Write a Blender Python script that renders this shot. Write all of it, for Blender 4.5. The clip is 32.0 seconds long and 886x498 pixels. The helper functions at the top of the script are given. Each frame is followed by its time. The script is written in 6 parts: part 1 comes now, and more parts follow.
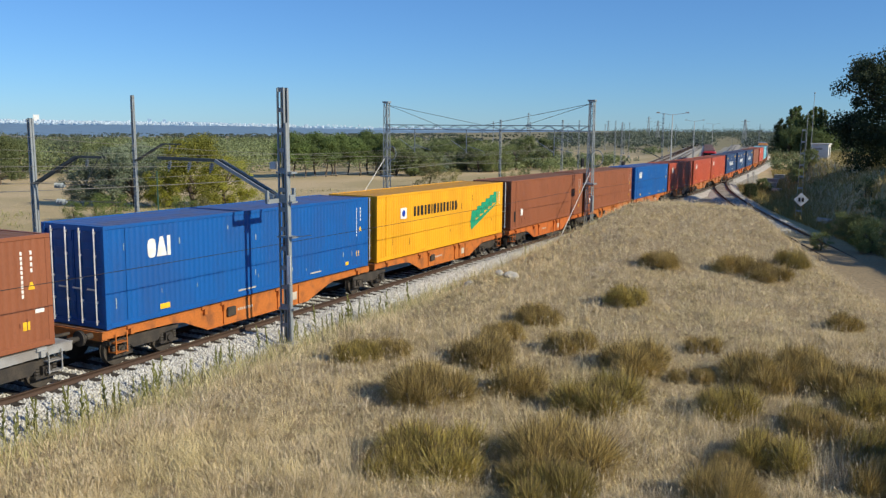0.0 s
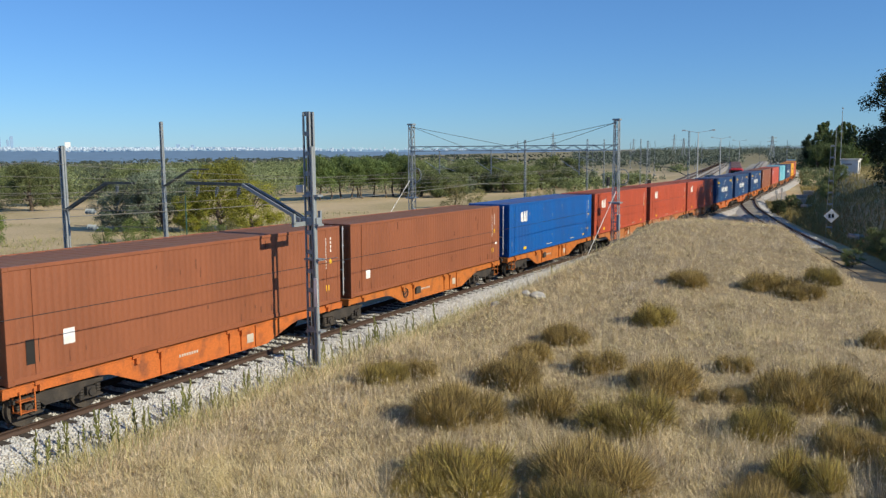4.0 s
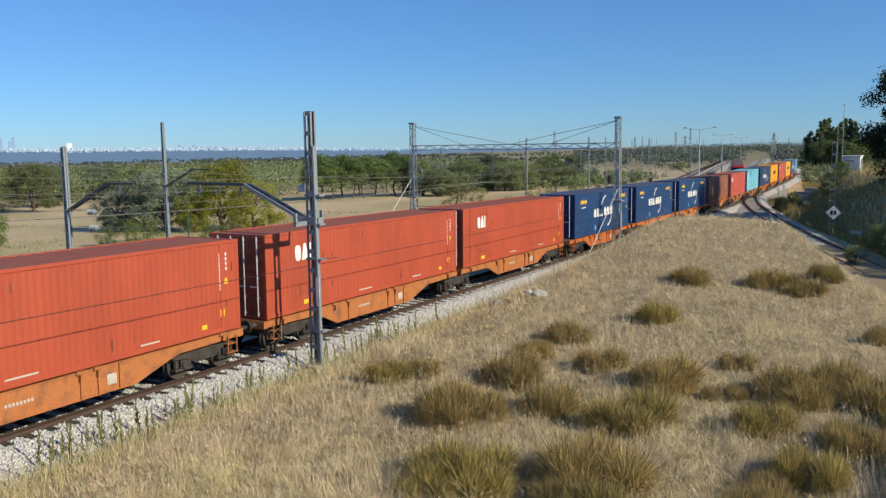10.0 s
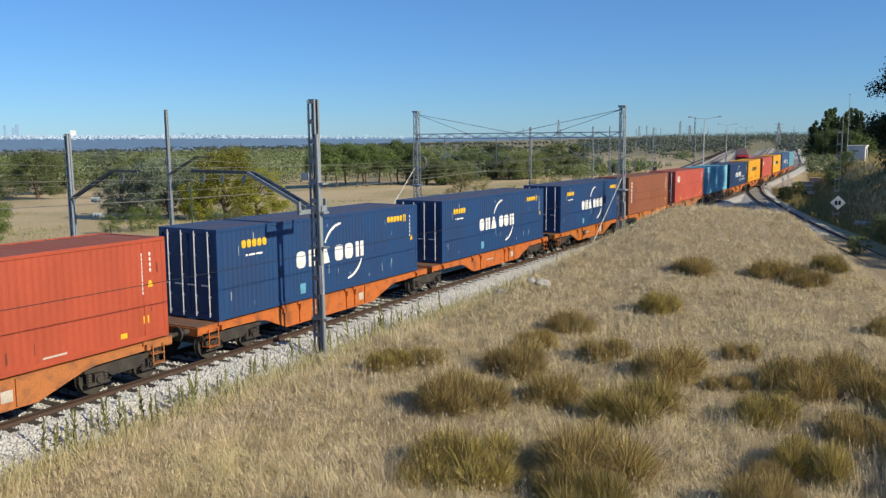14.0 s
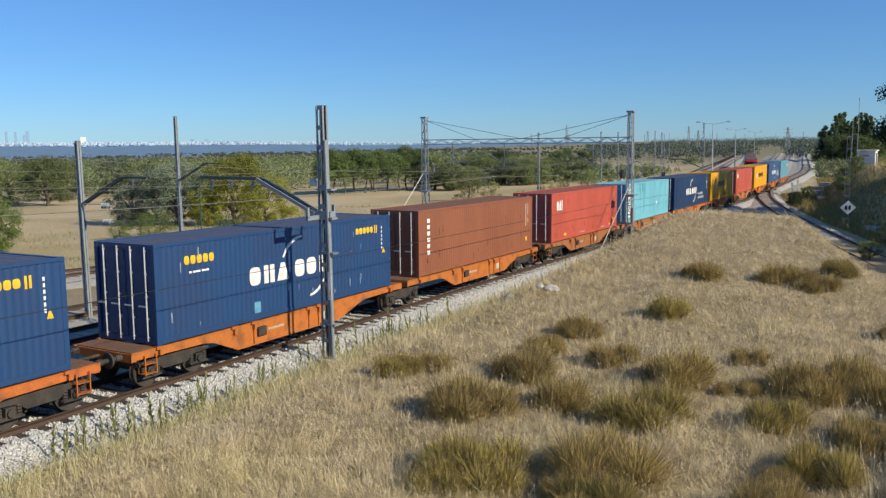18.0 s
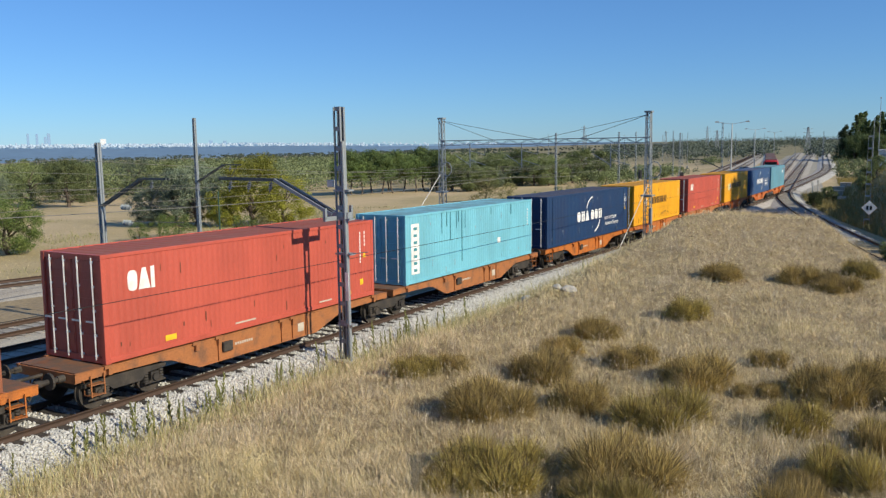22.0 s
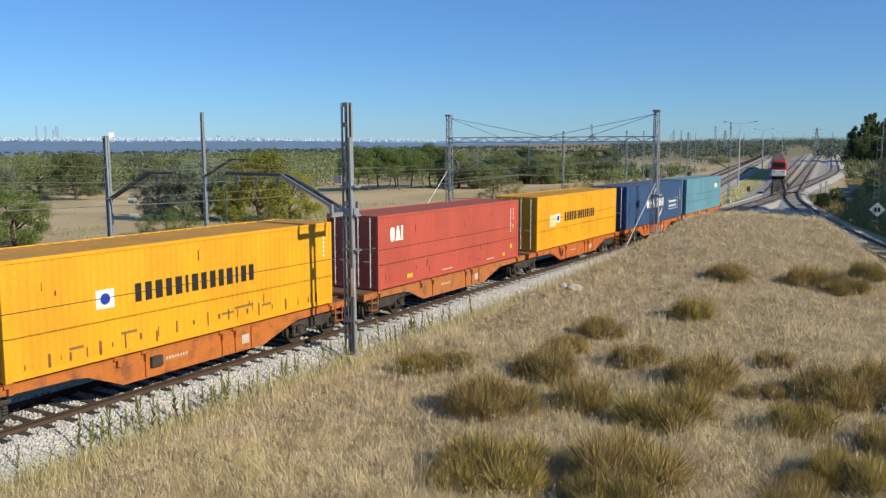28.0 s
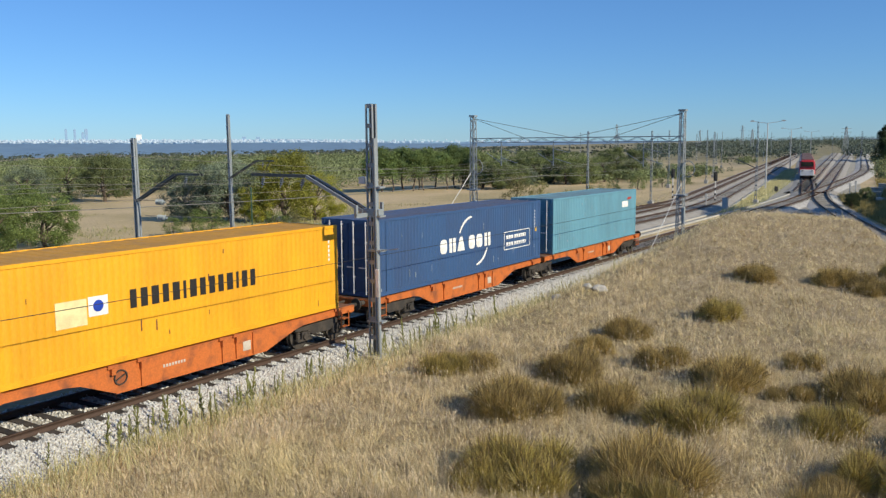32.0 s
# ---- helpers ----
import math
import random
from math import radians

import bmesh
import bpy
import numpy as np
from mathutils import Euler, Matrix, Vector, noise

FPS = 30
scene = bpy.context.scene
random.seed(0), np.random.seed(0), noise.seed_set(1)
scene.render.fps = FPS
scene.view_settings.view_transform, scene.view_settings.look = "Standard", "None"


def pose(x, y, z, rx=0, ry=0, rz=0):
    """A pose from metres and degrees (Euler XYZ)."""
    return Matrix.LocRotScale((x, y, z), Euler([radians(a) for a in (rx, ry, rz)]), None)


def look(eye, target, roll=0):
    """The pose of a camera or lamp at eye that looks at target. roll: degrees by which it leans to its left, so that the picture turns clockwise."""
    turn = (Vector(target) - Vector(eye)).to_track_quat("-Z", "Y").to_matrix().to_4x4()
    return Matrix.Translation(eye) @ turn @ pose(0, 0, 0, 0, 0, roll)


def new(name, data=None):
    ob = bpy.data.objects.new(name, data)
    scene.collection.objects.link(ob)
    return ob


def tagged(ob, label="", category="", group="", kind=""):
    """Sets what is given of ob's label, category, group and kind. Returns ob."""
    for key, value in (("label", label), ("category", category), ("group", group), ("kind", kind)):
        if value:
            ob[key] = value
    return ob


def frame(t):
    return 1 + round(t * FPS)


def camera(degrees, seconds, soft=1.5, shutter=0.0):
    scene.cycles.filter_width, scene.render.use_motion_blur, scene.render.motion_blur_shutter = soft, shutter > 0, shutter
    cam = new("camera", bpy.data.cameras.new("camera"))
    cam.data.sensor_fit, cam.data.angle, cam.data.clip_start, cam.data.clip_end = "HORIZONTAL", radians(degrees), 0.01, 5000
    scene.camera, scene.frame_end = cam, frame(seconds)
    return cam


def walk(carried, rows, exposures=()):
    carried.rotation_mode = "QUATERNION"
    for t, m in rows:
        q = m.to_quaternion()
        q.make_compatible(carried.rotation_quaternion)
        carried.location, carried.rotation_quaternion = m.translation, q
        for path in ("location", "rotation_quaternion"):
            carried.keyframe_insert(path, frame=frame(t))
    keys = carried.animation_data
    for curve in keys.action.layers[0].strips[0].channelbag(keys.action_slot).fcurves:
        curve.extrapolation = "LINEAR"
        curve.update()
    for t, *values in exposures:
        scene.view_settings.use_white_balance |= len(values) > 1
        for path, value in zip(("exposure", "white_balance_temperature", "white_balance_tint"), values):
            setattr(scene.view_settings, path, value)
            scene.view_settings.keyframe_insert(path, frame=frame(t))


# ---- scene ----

# ------------------------------------------------------------ camera
EYE = 6.87
cam = camera(55.83, 32.0, soft=1.35)
LOOKS = (
    (0.0, 0.0, -8.22, -0.47), (0.5, 0.6, -7.79, -0.13), (1.0, 1.18, -7.42, 0.11), (1.5, 1.27, -7.25, 0.2),
    (2.0, 1.47, -7.22, 0.02), (2.5, 1.4, -6.91, 0.19), (3.0, 1.61, -6.92, 0.42), (3.5, 1.81, -6.78, 0.4),
    (5.5, 1.41, -6.81, 0.48), (6.0, 1.12, -6.7, 0.34), (6.5, 1.22, -6.91, 0.19), (7.0, 1.32, -6.59, 0.25),
    (7.5, 1.42, -6.7, 0.2), (8.0, 1.44, -6.84, 0.58), (8.5, 1.48, -6.86, 0.5), (9.0, 1.78, -6.82, 0.59),
    (9.5, 1.73, -6.92, 0.59), (10.0, 1.92, -6.86, 0.73), (10.5, 1.79, -7.06, 0.37), (11.0, 1.76, -7.15, 0.42),
    (11.5, 1.81, -7.23, 0.41), (12.0, 1.85, -7.22, 0.31), (12.5, 1.86, -7.7, 0.28), (13.0, 2.08, -7.67, 0.24),
    (13.5, 2.06, -7.71, 0.54), (15.5, 2.54, -7.22, 0.24), (16.0, 2.36, -7.25, -0.02), (16.5, 2.1, -7.23, 0.18),
    (17.0, 2.26, -7.16, 0.3), (17.5, 2.33, -7.16, 0.63), (18.0, 2.73, -7.24, 0.7), (18.5, 2.63, -7.32, 0.58),
    (19.0, 2.84, -7.32, 0.43), (19.5, 3.05, -7.34, 0.41), (20.0, 3.23, -7.04, 0.55), (20.5, 3.32, -7.07, 0.47),
    (21.0, 3.31, -7.02, 0.38), (21.5, 3.43, -7.09, 0.67), (22.0, 3.91, -7.17, 0.87), (22.5, 4.17, -7.22, 0.79),
    (23.0, 4.14, -7.31, 1.0), (23.5, 4.23, -7.35, 0.82), (24.0, 4.44, -7.39, 0.72), (24.5, 4.57, -7.41, 0.56),
    (26.5, 5.12, -7.5, 0.72), (27.0, 4.95, -7.48, 0.58), (27.5, 4.28, -7.33, 0.33), (28.0, 4.33, -7.37, 0.27),
    (28.5, 4.36, -6.63, 0.57), (29.0, 4.38, -6.6, 0.56), (29.5, 4.5, -6.68, 0.58), (30.0, 4.66, -6.99, 0.52),
    (30.5, 4.88, -7.04, 0.71), (31.0, 4.86, -7.05, 0.62), (31.5, 4.91, -7.21, 0.62), (32.0, 6.0, -7.31, 0.51))
walk(cam, [(t, pose(0, 0, EYE, 90 + p, 0, y) @ pose(0, 0, 0, 0, 0, -r)) for t, y, p, r in LOOKS])

# ------------------------------------------------------------ world, sun, exposure
SUN_AZ, SUN_EL = 118.7, 29.0      # degrees clockwise from +y, and above the horizon
scene.view_settings.exposure = 0.0
world = bpy.data.worlds.new("sky")
scene.world = world
world.use_nodes = True
wn = world.node_tree
sky = wn.nodes.new("ShaderNodeTexSky")
sky.sky_type, sky.sun_disc = "NISHITA", False
sky.sun_elevation, sky.sun_rotation = radians(SUN_EL), radians(SUN_AZ)
sky.altitude = 700
sky.air_density, sky.dust_density, sky.ozone_density = 1.0, 0.06, 5.0
tint = wn.nodes.new("ShaderNodeMix")
tint.data_type, tint.blend_type = "RGBA", "MULTIPLY"
tint.inputs[0].default_value, tint.inputs[7].default_value = 1.0, (0.68, 1.0, 1.4, 1)
wn.links.new(sky.outputs[0], tint.inputs[6])
haze = wn.nodes.new("ShaderNodeMix")
haze.data_type = "RGBA"
haze.inputs[0].default_value, haze.inputs[7].default_value = 0.16, (2.35, 5.45, 9.2, 1)
wn.links.new(tint.outputs[2], haze.inputs[6])
wn.links.new(haze.outputs[2], wn.nodes["Background"].inputs[0])
wn.nodes["Background"].inputs[1].default_value = 0.084
sun = new("sun", bpy.data.lights.new("sun", "SUN"))
sun.data.energy, sun.data.angle, sun.data.color = 5.5, radians(0.53), (0.985, 0.875, 0.66)
sa, se = radians(SUN_AZ), radians(SUN_EL)
sun.matrix_world = look((0, 0, 60), Vector((0, 0, 60)) - Vector((math.sin(sa) * math.cos(se), math.cos(sa) * math.cos(se), math.sin(se))))

# ------------------------------------------------------------ materials
MATS = {}


def material(name, color, rough=0.6, metal=0.0, vary=0.12, scale=3.0, fine=40.0, bump=0.0, second=None, mix=0.5, edge=(0.42, 0.62), each=0.0, stretch=(1, 1, 1)):
    """A surface with grain and patches: colour, a second colour in patches, fine variation, and relief."""
    if name in MATS:
        return MATS[name]
    m = MATS[name] = bpy.data.materials.new(name)
    m.use_nodes = True
    nt = m.node_tree
    N, Lk = nt.nodes, nt.links.new
    bsdf = N["Principled BSDF"]
    bsdf.inputs["Roughness"].default_value, bsdf.inputs["Metallic"].default_value = rough, metal
    co = N.new("ShaderNodeTexCoord")
    mp = N.new("ShaderNodeMapping")
    mp.inputs["Scale"].default_value = stretch
    Lk(co.outputs["Object"], mp.inputs[0])
    big, small = N.new("ShaderNodeTexNoise"), N.new("ShaderNodeTexNoise")
    big.inputs["Scale"].default_value, big.inputs["Detail"].default_value = scale, 5.0
    small.inputs["Scale"].default_value, small.inputs["Detail"].default_value = fine, 3.0
    Lk(mp.outputs[0], big.inputs[0]), Lk(mp.outputs[0], small.inputs[0])
    ramp = N.new("ShaderNodeMapRange")
    ramp.inputs[1].default_value, ramp.inputs[2].default_value = edge
    ramp.inputs[3].default_value, ramp.inputs[4].default_value = 0.0, mix
    Lk(big.outputs[0], ramp.inputs[0])
    mixer = N.new("ShaderNodeMix")
    mixer.data_type = "RGBA"
    mixer.inputs[6].default_value = (*color, 1)
    mixer.inputs[7].default_value = (*(second or tuple(c * 0.6 for c in color)), 1)
    Lk(ramp.outputs[0], mixer.inputs[0])
    val = N.new("ShaderNodeMapRange")
    val.inputs[1].default_value, val.inputs[2].default_value = 0.25, 0.75
    val.inputs[3].default_value, val.inputs[4].default_value = 1 - vary, 1 + vary
    Lk(small.outputs[0], val.inputs[0])
    hsv = N.new("ShaderNodeHueSaturation")
    Lk(mixer.outputs[2], hsv.inputs["Color"])
    if each:
        info, geo = N.new("ShaderNodeObjectInfo"), N.new("ShaderNodeNewGeometry")
        add, wrap, rng, mul = N.new("ShaderNodeMath"), N.new("ShaderNodeMath"), N.new("ShaderNodeMapRange"), N.new("ShaderNodeMath")
        wrap.operation, mul.operation = "FRACT", "MULTIPLY"
        Lk(info.outputs["Random"], add.inputs[0]), Lk(geo.outputs["Random Per Island"], add.inputs[1]), Lk(add.outputs[0], wrap.inputs[0])
        rng.inputs[3].default_value, rng.inputs[4].default_value = 1 - each, 1 + each
        Lk(wrap.outputs[0], rng.inputs[0]), Lk(rng.outputs[0], mul.inputs[0]), Lk(val.outputs[0], mul.inputs[1]), Lk(mul.outputs[0], hsv.inputs["Value"])
    else:
        Lk(val.outputs[0], hsv.inputs["Value"])
    Lk(hsv.outputs[0], bsdf.inputs["Base Color"])
    if bump:
        b = N.new("ShaderNodeBump")
        b.inputs["Strength"].default_value, b.inputs["Distance"].default_value = 0.6, bump
        Lk(small.outputs[0], b.inputs["Height"]), Lk(b.outputs[0], bsdf.inputs["Normal"])
    return m


def leaf_material(name, color, second, each=0.35, trans=0.25, patch=None, size=0.5):
    """Foliage: a colour that varies from leaf to leaf, with some light let through."""
    if name in MATS:
        return MATS[name]
    m = MATS[name] = bpy.data.materials.new(name)
    m.use_nodes = True
    N, Lk = m.node_tree.nodes, m.node_tree.links.new
    bsdf, out = N["Principled BSDF"], N["Material Output"]
    bsdf.inputs["Roughness"].default_value = 0.75
    geo, ramp, info = N.new("ShaderNodeNewGeometry"), N.new("ShaderNodeMix"), N.new("ShaderNodeObjectInfo")
    ramp.data_type = "RGBA"
    ramp.inputs[6].default_value, ramp.inputs[7].default_value = (*color, 1), (*second, 1)
    Lk(geo.outputs["Random Per Island"], ramp.inputs[0])
    hsv, rng = N.new("ShaderNodeHueSaturation"), N.new("ShaderNodeMapRange")
    rng.inputs[3].default_value, rng.inputs[4].default_value = 1 - each, 1 + each
    Lk(info.outputs["Random"], rng.inputs[0]), Lk(rng.outputs[0], hsv.inputs["Value"]), Lk(ramp.outputs[2], hsv.inputs["Color"])
    if patch:
        co, nz, edge, over = N.new("ShaderNodeTexCoord"), N.new("ShaderNodeTexNoise"), N.new("ShaderNodeMapRange"), N.new("ShaderNodeMix")
        nz.inputs["Scale"].default_value, nz.inputs["Detail"].default_value = size, 4.0
        edge.inputs[1].default_value, edge.inputs[2].default_value, edge.inputs[4].default_value = 0.42, 0.68, 0.85
        over.data_type = "RGBA"
        over.inputs[7].default_value = (*patch, 1)
        Lk(co.outputs["Object"], nz.inputs[0]), Lk(nz.outputs[0], edge.inputs[0]), Lk(edge.outputs[0], over.inputs[0])
        Lk(ramp.outputs[2], over.inputs[6]), Lk(over.outputs[2], hsv.inputs["Color"])
    Lk(hsv.outputs[0], bsdf.inputs["Base Color"])
    tr, mx = N.new("ShaderNodeBsdfTranslucent"), N.new("ShaderNodeMixShader")
    mx.inputs[0].default_value = trans
    Lk(hsv.outputs[0], tr.inputs[0]), Lk(bsdf.outputs[0], mx.inputs[1]), Lk(tr.outputs[0], mx.inputs[2]), Lk(mx.outputs[0], out.inputs[0])
    return m


# ------------------------------------------------------------ mesh helpers
def raw_mesh(name, verts, faces):
    """A mesh from arrays of points and of equal-sided faces."""
    me = bpy.data.meshes.new(name)
    v, f = np.asarray(verts, np.float32), np.asarray(faces, np.int32)
    me.vertices.add(len(v)), me.loops.add(f.size), me.polygons.add(len(f))
    me.vertices.foreach_set("co", v.ravel())
    me.loops.foreach_set("vertex_index", f.ravel())
    me.polygons.foreach_set("loop_start", np.arange(0, f.size, f.shape[1], dtype=np.int32))
    me.update(calc_edges=True)
    return me


def done(bm, name, smooth=False):
    me = bpy.data.meshes.new(name)
    bm.normal_update()
    bm.to_mesh(me)
    bm.free()
    if smooth:
        me.polygons.foreach_set("use_smooth", [True] * len(me.polygons))
    return me


def put(name, me, mat, parent=None, m=None, label=""):
    """Links a mesh as one object, with its own material, under a thing or a part."""
    ob = new(name, me)
    if not me.materials:
        me.materials.append(mat)
    ob.material_slots[0].link = "OBJECT"
    ob.material_slots[0].material = mat
    if parent:
        ob.parent = parent
    if m is not None:
        ob.matrix_basis = m
    if label:
        ob["label"] = label
    return ob


def box(bm, x0, x1, y0, y1, z0, z1):
    v = [bm.verts.new(p) for p in ((x0, y0, z0), (x1, y0, z0), (x1, y1, z0), (x0, y1, z0), (x0, y0, z1), (x1, y0, z1), (x1, y1, z1), (x0, y1, z1))]
    for q in ((3, 2, 1, 0), (4, 5, 6, 7), (0, 1, 5, 4), (1, 2, 6, 5), (2, 3, 7, 6), (3, 0, 4, 7)):
        bm.faces.new([v[i] for i in q])


def box_mesh(name, x0, x1, y0, y1, z0, z1, bevel=0.0):
    bm = bmesh.new()
    box(bm, x0, x1, y0, y1, z0, z1)
    if bevel:
        bmesh.ops.bevel(bm, geom=bm.edges[:], offset=bevel, segments=1, affect="EDGES")
    return done(bm, name)


def tube(bm, a, b, r0, r1=None, n=8):
    """A round bar between two points."""
    a, b = Vector(a), Vector(b)
    r1 = r0 if r1 is None else r1
    q = (b - a).to_track_quat("Z", "Y").to_matrix()
    rings = [[bm.verts.new(c + q @ Vector((r * math.cos(2 * math.pi * k / n), r * math.sin(2 * math.pi * k / n), 0))) for k in range(n)] for c, r in ((a, r0), (b, r1))]
    for k in range(n):
        bm.faces.new((rings[0][k], rings[0][(k + 1) % n], rings[1][(k + 1) % n], rings[1][k]))
    bm.faces.new(rings[0][::-1]), bm.faces.new(rings[1])


def bar(bm, a, b, w, h=None):
    """A square bar between two points."""
    a, b, h = Vector(a), Vector(b), h or w
    d = (b - a).normalized()
    side = d.cross(Vector((0, 0, 1)))
    side = side.normalized() if side.length > 1e-4 else Vector((1, 0, 0))
    up = side.cross(d)
    v = [bm.verts.new(c + side * w / 2 * sx + up * h / 2 * sy) for c in (a, b) for sx, sy in ((-1, -1), (1, -1), (1, 1), (-1, 1))]
    for q in ((3, 2, 1, 0), (4, 5, 6, 7), (0, 1, 5, 4), (1, 2, 6, 5), (2, 3, 7, 6), (3, 0, 4, 7)):
        bm.faces.new([v[i] for i in q])


def outline(bm, pts, y0, y1):
    """A plate with an outline in x and z, and thickness along y."""
    a, b = [bm.verts.new((x, y0, z)) for x, z in pts], [bm.verts.new((x, y1, z)) for x, z in pts]
    n = len(pts)
    bm.faces.new(a), bm.faces.new(b[::-1])
    for k in range(n):
        bm.faces.new((a[k], b[k], b[(k + 1) % n], a[(k + 1) % n]))


# ------------------------------------------------------------ the lines of the tracks
YARD = math.tan(radians(18.75))


def smooth(v):
    v = np.clip(v, 0, 1)
    return v * v * (3 - 2 * v)



class Line:
    """A track's centre line: x, y, z and heading by length along it; s = 0 where y = 30."""

    def __init__(self, xs, ys, zs):
        self.x, self.y, self.z = xs, ys, zs
        self.s = np.concatenate([[0], np.cumsum(np.hypot(np.diff(xs), np.diff(ys)))])
        self.s -= np.interp(30, ys, self.s)

    def at(self, s):
        return Vector((np.interp(s, self.s, self.x), np.interp(s, self.s, self.y), np.interp(s, self.s, self.z)))

    def side(self, s, off, dz=0.0):
        a, b = self.at(s - 0.3), self.at(s + 0.3)
        d = (b - a).normalized()
        return self.at(s) + Vector((d.y, -d.x, 0)).normalized() * off + Vector((0, 0, dz))

    def across(self, x, y):
        """Signed distance to the right of the line, for arrays."""
        xc = np.interp(y, self.y, self.x)
        sl = np.gradient(self.x, self.y)
        return (x - xc) / np.sqrt(1 + np.interp(y, self.y, sl) ** 2)

    def pose_between(self, s0, s1):
        a, b = self.at(s0), self.at(s1)
        d = (b - a).normalized()
        return Matrix.Translation((a + b) / 2) @ Matrix((d, Vector((-d.y, d.x, 0)).normalized(), d.cross(Vector((-d.y, d.x, 0)).normalized()))).transposed().to_4x4()


def rail_height(y):
    return np.where(y < 110, -0.0112 * (y - 30), -0.896)


ys = np.arange(-60, 900, 1.0)
u = (ys - 50) / 40
slope = (3 * -0.528 * u * u - 2 * 0.126 * u + 20.334) / 40
slope = np.where(ys < 12, (3 * -0.528 * 0.95 ** 2 + 2 * 0.126 * 0.95 + 20.334) / 40, slope)
slope = np.where(ys > 60, math.tan(radians(26.6)), slope)
slope = np.where(ys > 90, np.interp(ys, (90, 125, 185, 235), [math.tan(radians(q)) for q in (26.1, 25.6, 24.6, 20.4)]), slope)
xs = np.concatenate([[0], np.cumsum((slope[1:] + slope[:-1]) / 2)])
xs += -7.03 - np.interp(30, ys, xs)
freight = Line(xs, ys, rail_height(ys))
# the main line's two tracks run beside it and bend away beyond the gantry; a third comes in from the left
w = smooth((ys - 80) / 40)
slope = np.gradient(xs, ys) * (1 - w) + YARD * w
xm = np.concatenate([[0], np.cumsum((slope[1:] + slope[:-1]) / 2)])
xm += 16.6 - np.interp(93.6, ys, xm)
main_a = Line(xm, ys, rail_height(ys))
main_b = Line(xm - 4.5, ys, rail_height(ys))
w = smooth((ys - 70) / 60)
slope = math.tan(radians(36.5)) * (1 - w) + YARD * w
xo = np.concatenate([[0], np.cumsum((slope[1:] + slope[:-1]) / 2)])
xo += -17.6 - np.interp(54.7, ys, xo)
outer = Line(xo, ys, rail_height(ys))
# the branch on the right, that leaves the freight track at the turnout
yb = np.array([-60, 0, 20, 30, 43, 49.5, 58, 70, 81, 92, 104, 116, 128], float)
xb = np.array([11.0, 16.5, 19.2, 20.8, 23.0, 24.3, 25.9, 28.0, 30.0, 32.4, 35.2, 38.4, 42.3], float)
yf = np.arange(-60, 129, 1.0)
branch = Line(np.interp(yf, yb, xb), yf, np.where(yf < 110, -0.85 - 0.0 * yf, -0.896))
for _ in range(30):
    branch.x[1:-1] = (branch.x[:-2] + branch.x[2:]) / 2
SIDING = math.tan(radians(17.2))
siding = Line(54.7 + (ys - 173.6) * SIDING, ys, rail_height(ys))
siding_b = Line(40.7 + (ys - 132) * 0.361, ys, rail_height(ys))
siding_c = Line(42.3 + (ys - 128) * 0.372, ys, rail_height(ys))
verge = Line(np.where(ys > 128, xs + 2.0, xs), ys, rail_height(ys))

# ------------------------------------------------------------ ground
def ground_height(x, y):
    """Height of the ground, for arrays: track beds, the mound between the tracks, the bank on the right, the falling plain."""
    x, y = np.asarray(x, float), np.asarray(y, float)
    form = rail_height(y) - 0.62
    d1 = freight.across(x, y)
    d2 = np.where(y < 127, -branch.across(x, np.minimum(y, 127)), -verge.across(x, y))
    left = -outer.across(x, y)
    z = form - 0.5 * smooth((left - 3) / 5) - 0.011 * np.clip(left - 6, 0, 500) - 0.003 * np.clip(left - 506, 0, 2000)
    top = np.interp(y, (-60, 10, 20, 30, 38, 45, 57, 66, 80, 95), (0.0, 0.0, 0.15, 0.4, 0.8, 1.35, 2.2, 1.8, 0.3, -1.4))
    top = top - 0.07 * np.clip(x - 10, 0, 20) + 0.06 * np.sin(x * 0.9 + 0.4 * y) * np.sin(y * 0.7 - 0.5 * x)
    lift = np.minimum(smooth((d1 - 2.6) / 3.6), smooth((d2 - 2.2) / 2.2)) * (y < 100)
    z = z + np.maximum(top - form, 0) * lift
    steep = np.interp(y, (40, 55, 72, 85, 100, 112), (4.3, 3.9, 2.9, 2.0, 0.7, 0.0))
    bank = smooth((-d2 - 3.8) / 4.6) * steep + smooth((-d2 - np.interp(y, (85, 130), (5, 6.5))) / 8) * np.maximum(4.6 - steep, 0) * np.interp(y, (150, 225), (1, 0.1))
    z = z + np.where(-d2 > 0, bank, 0)
    return z


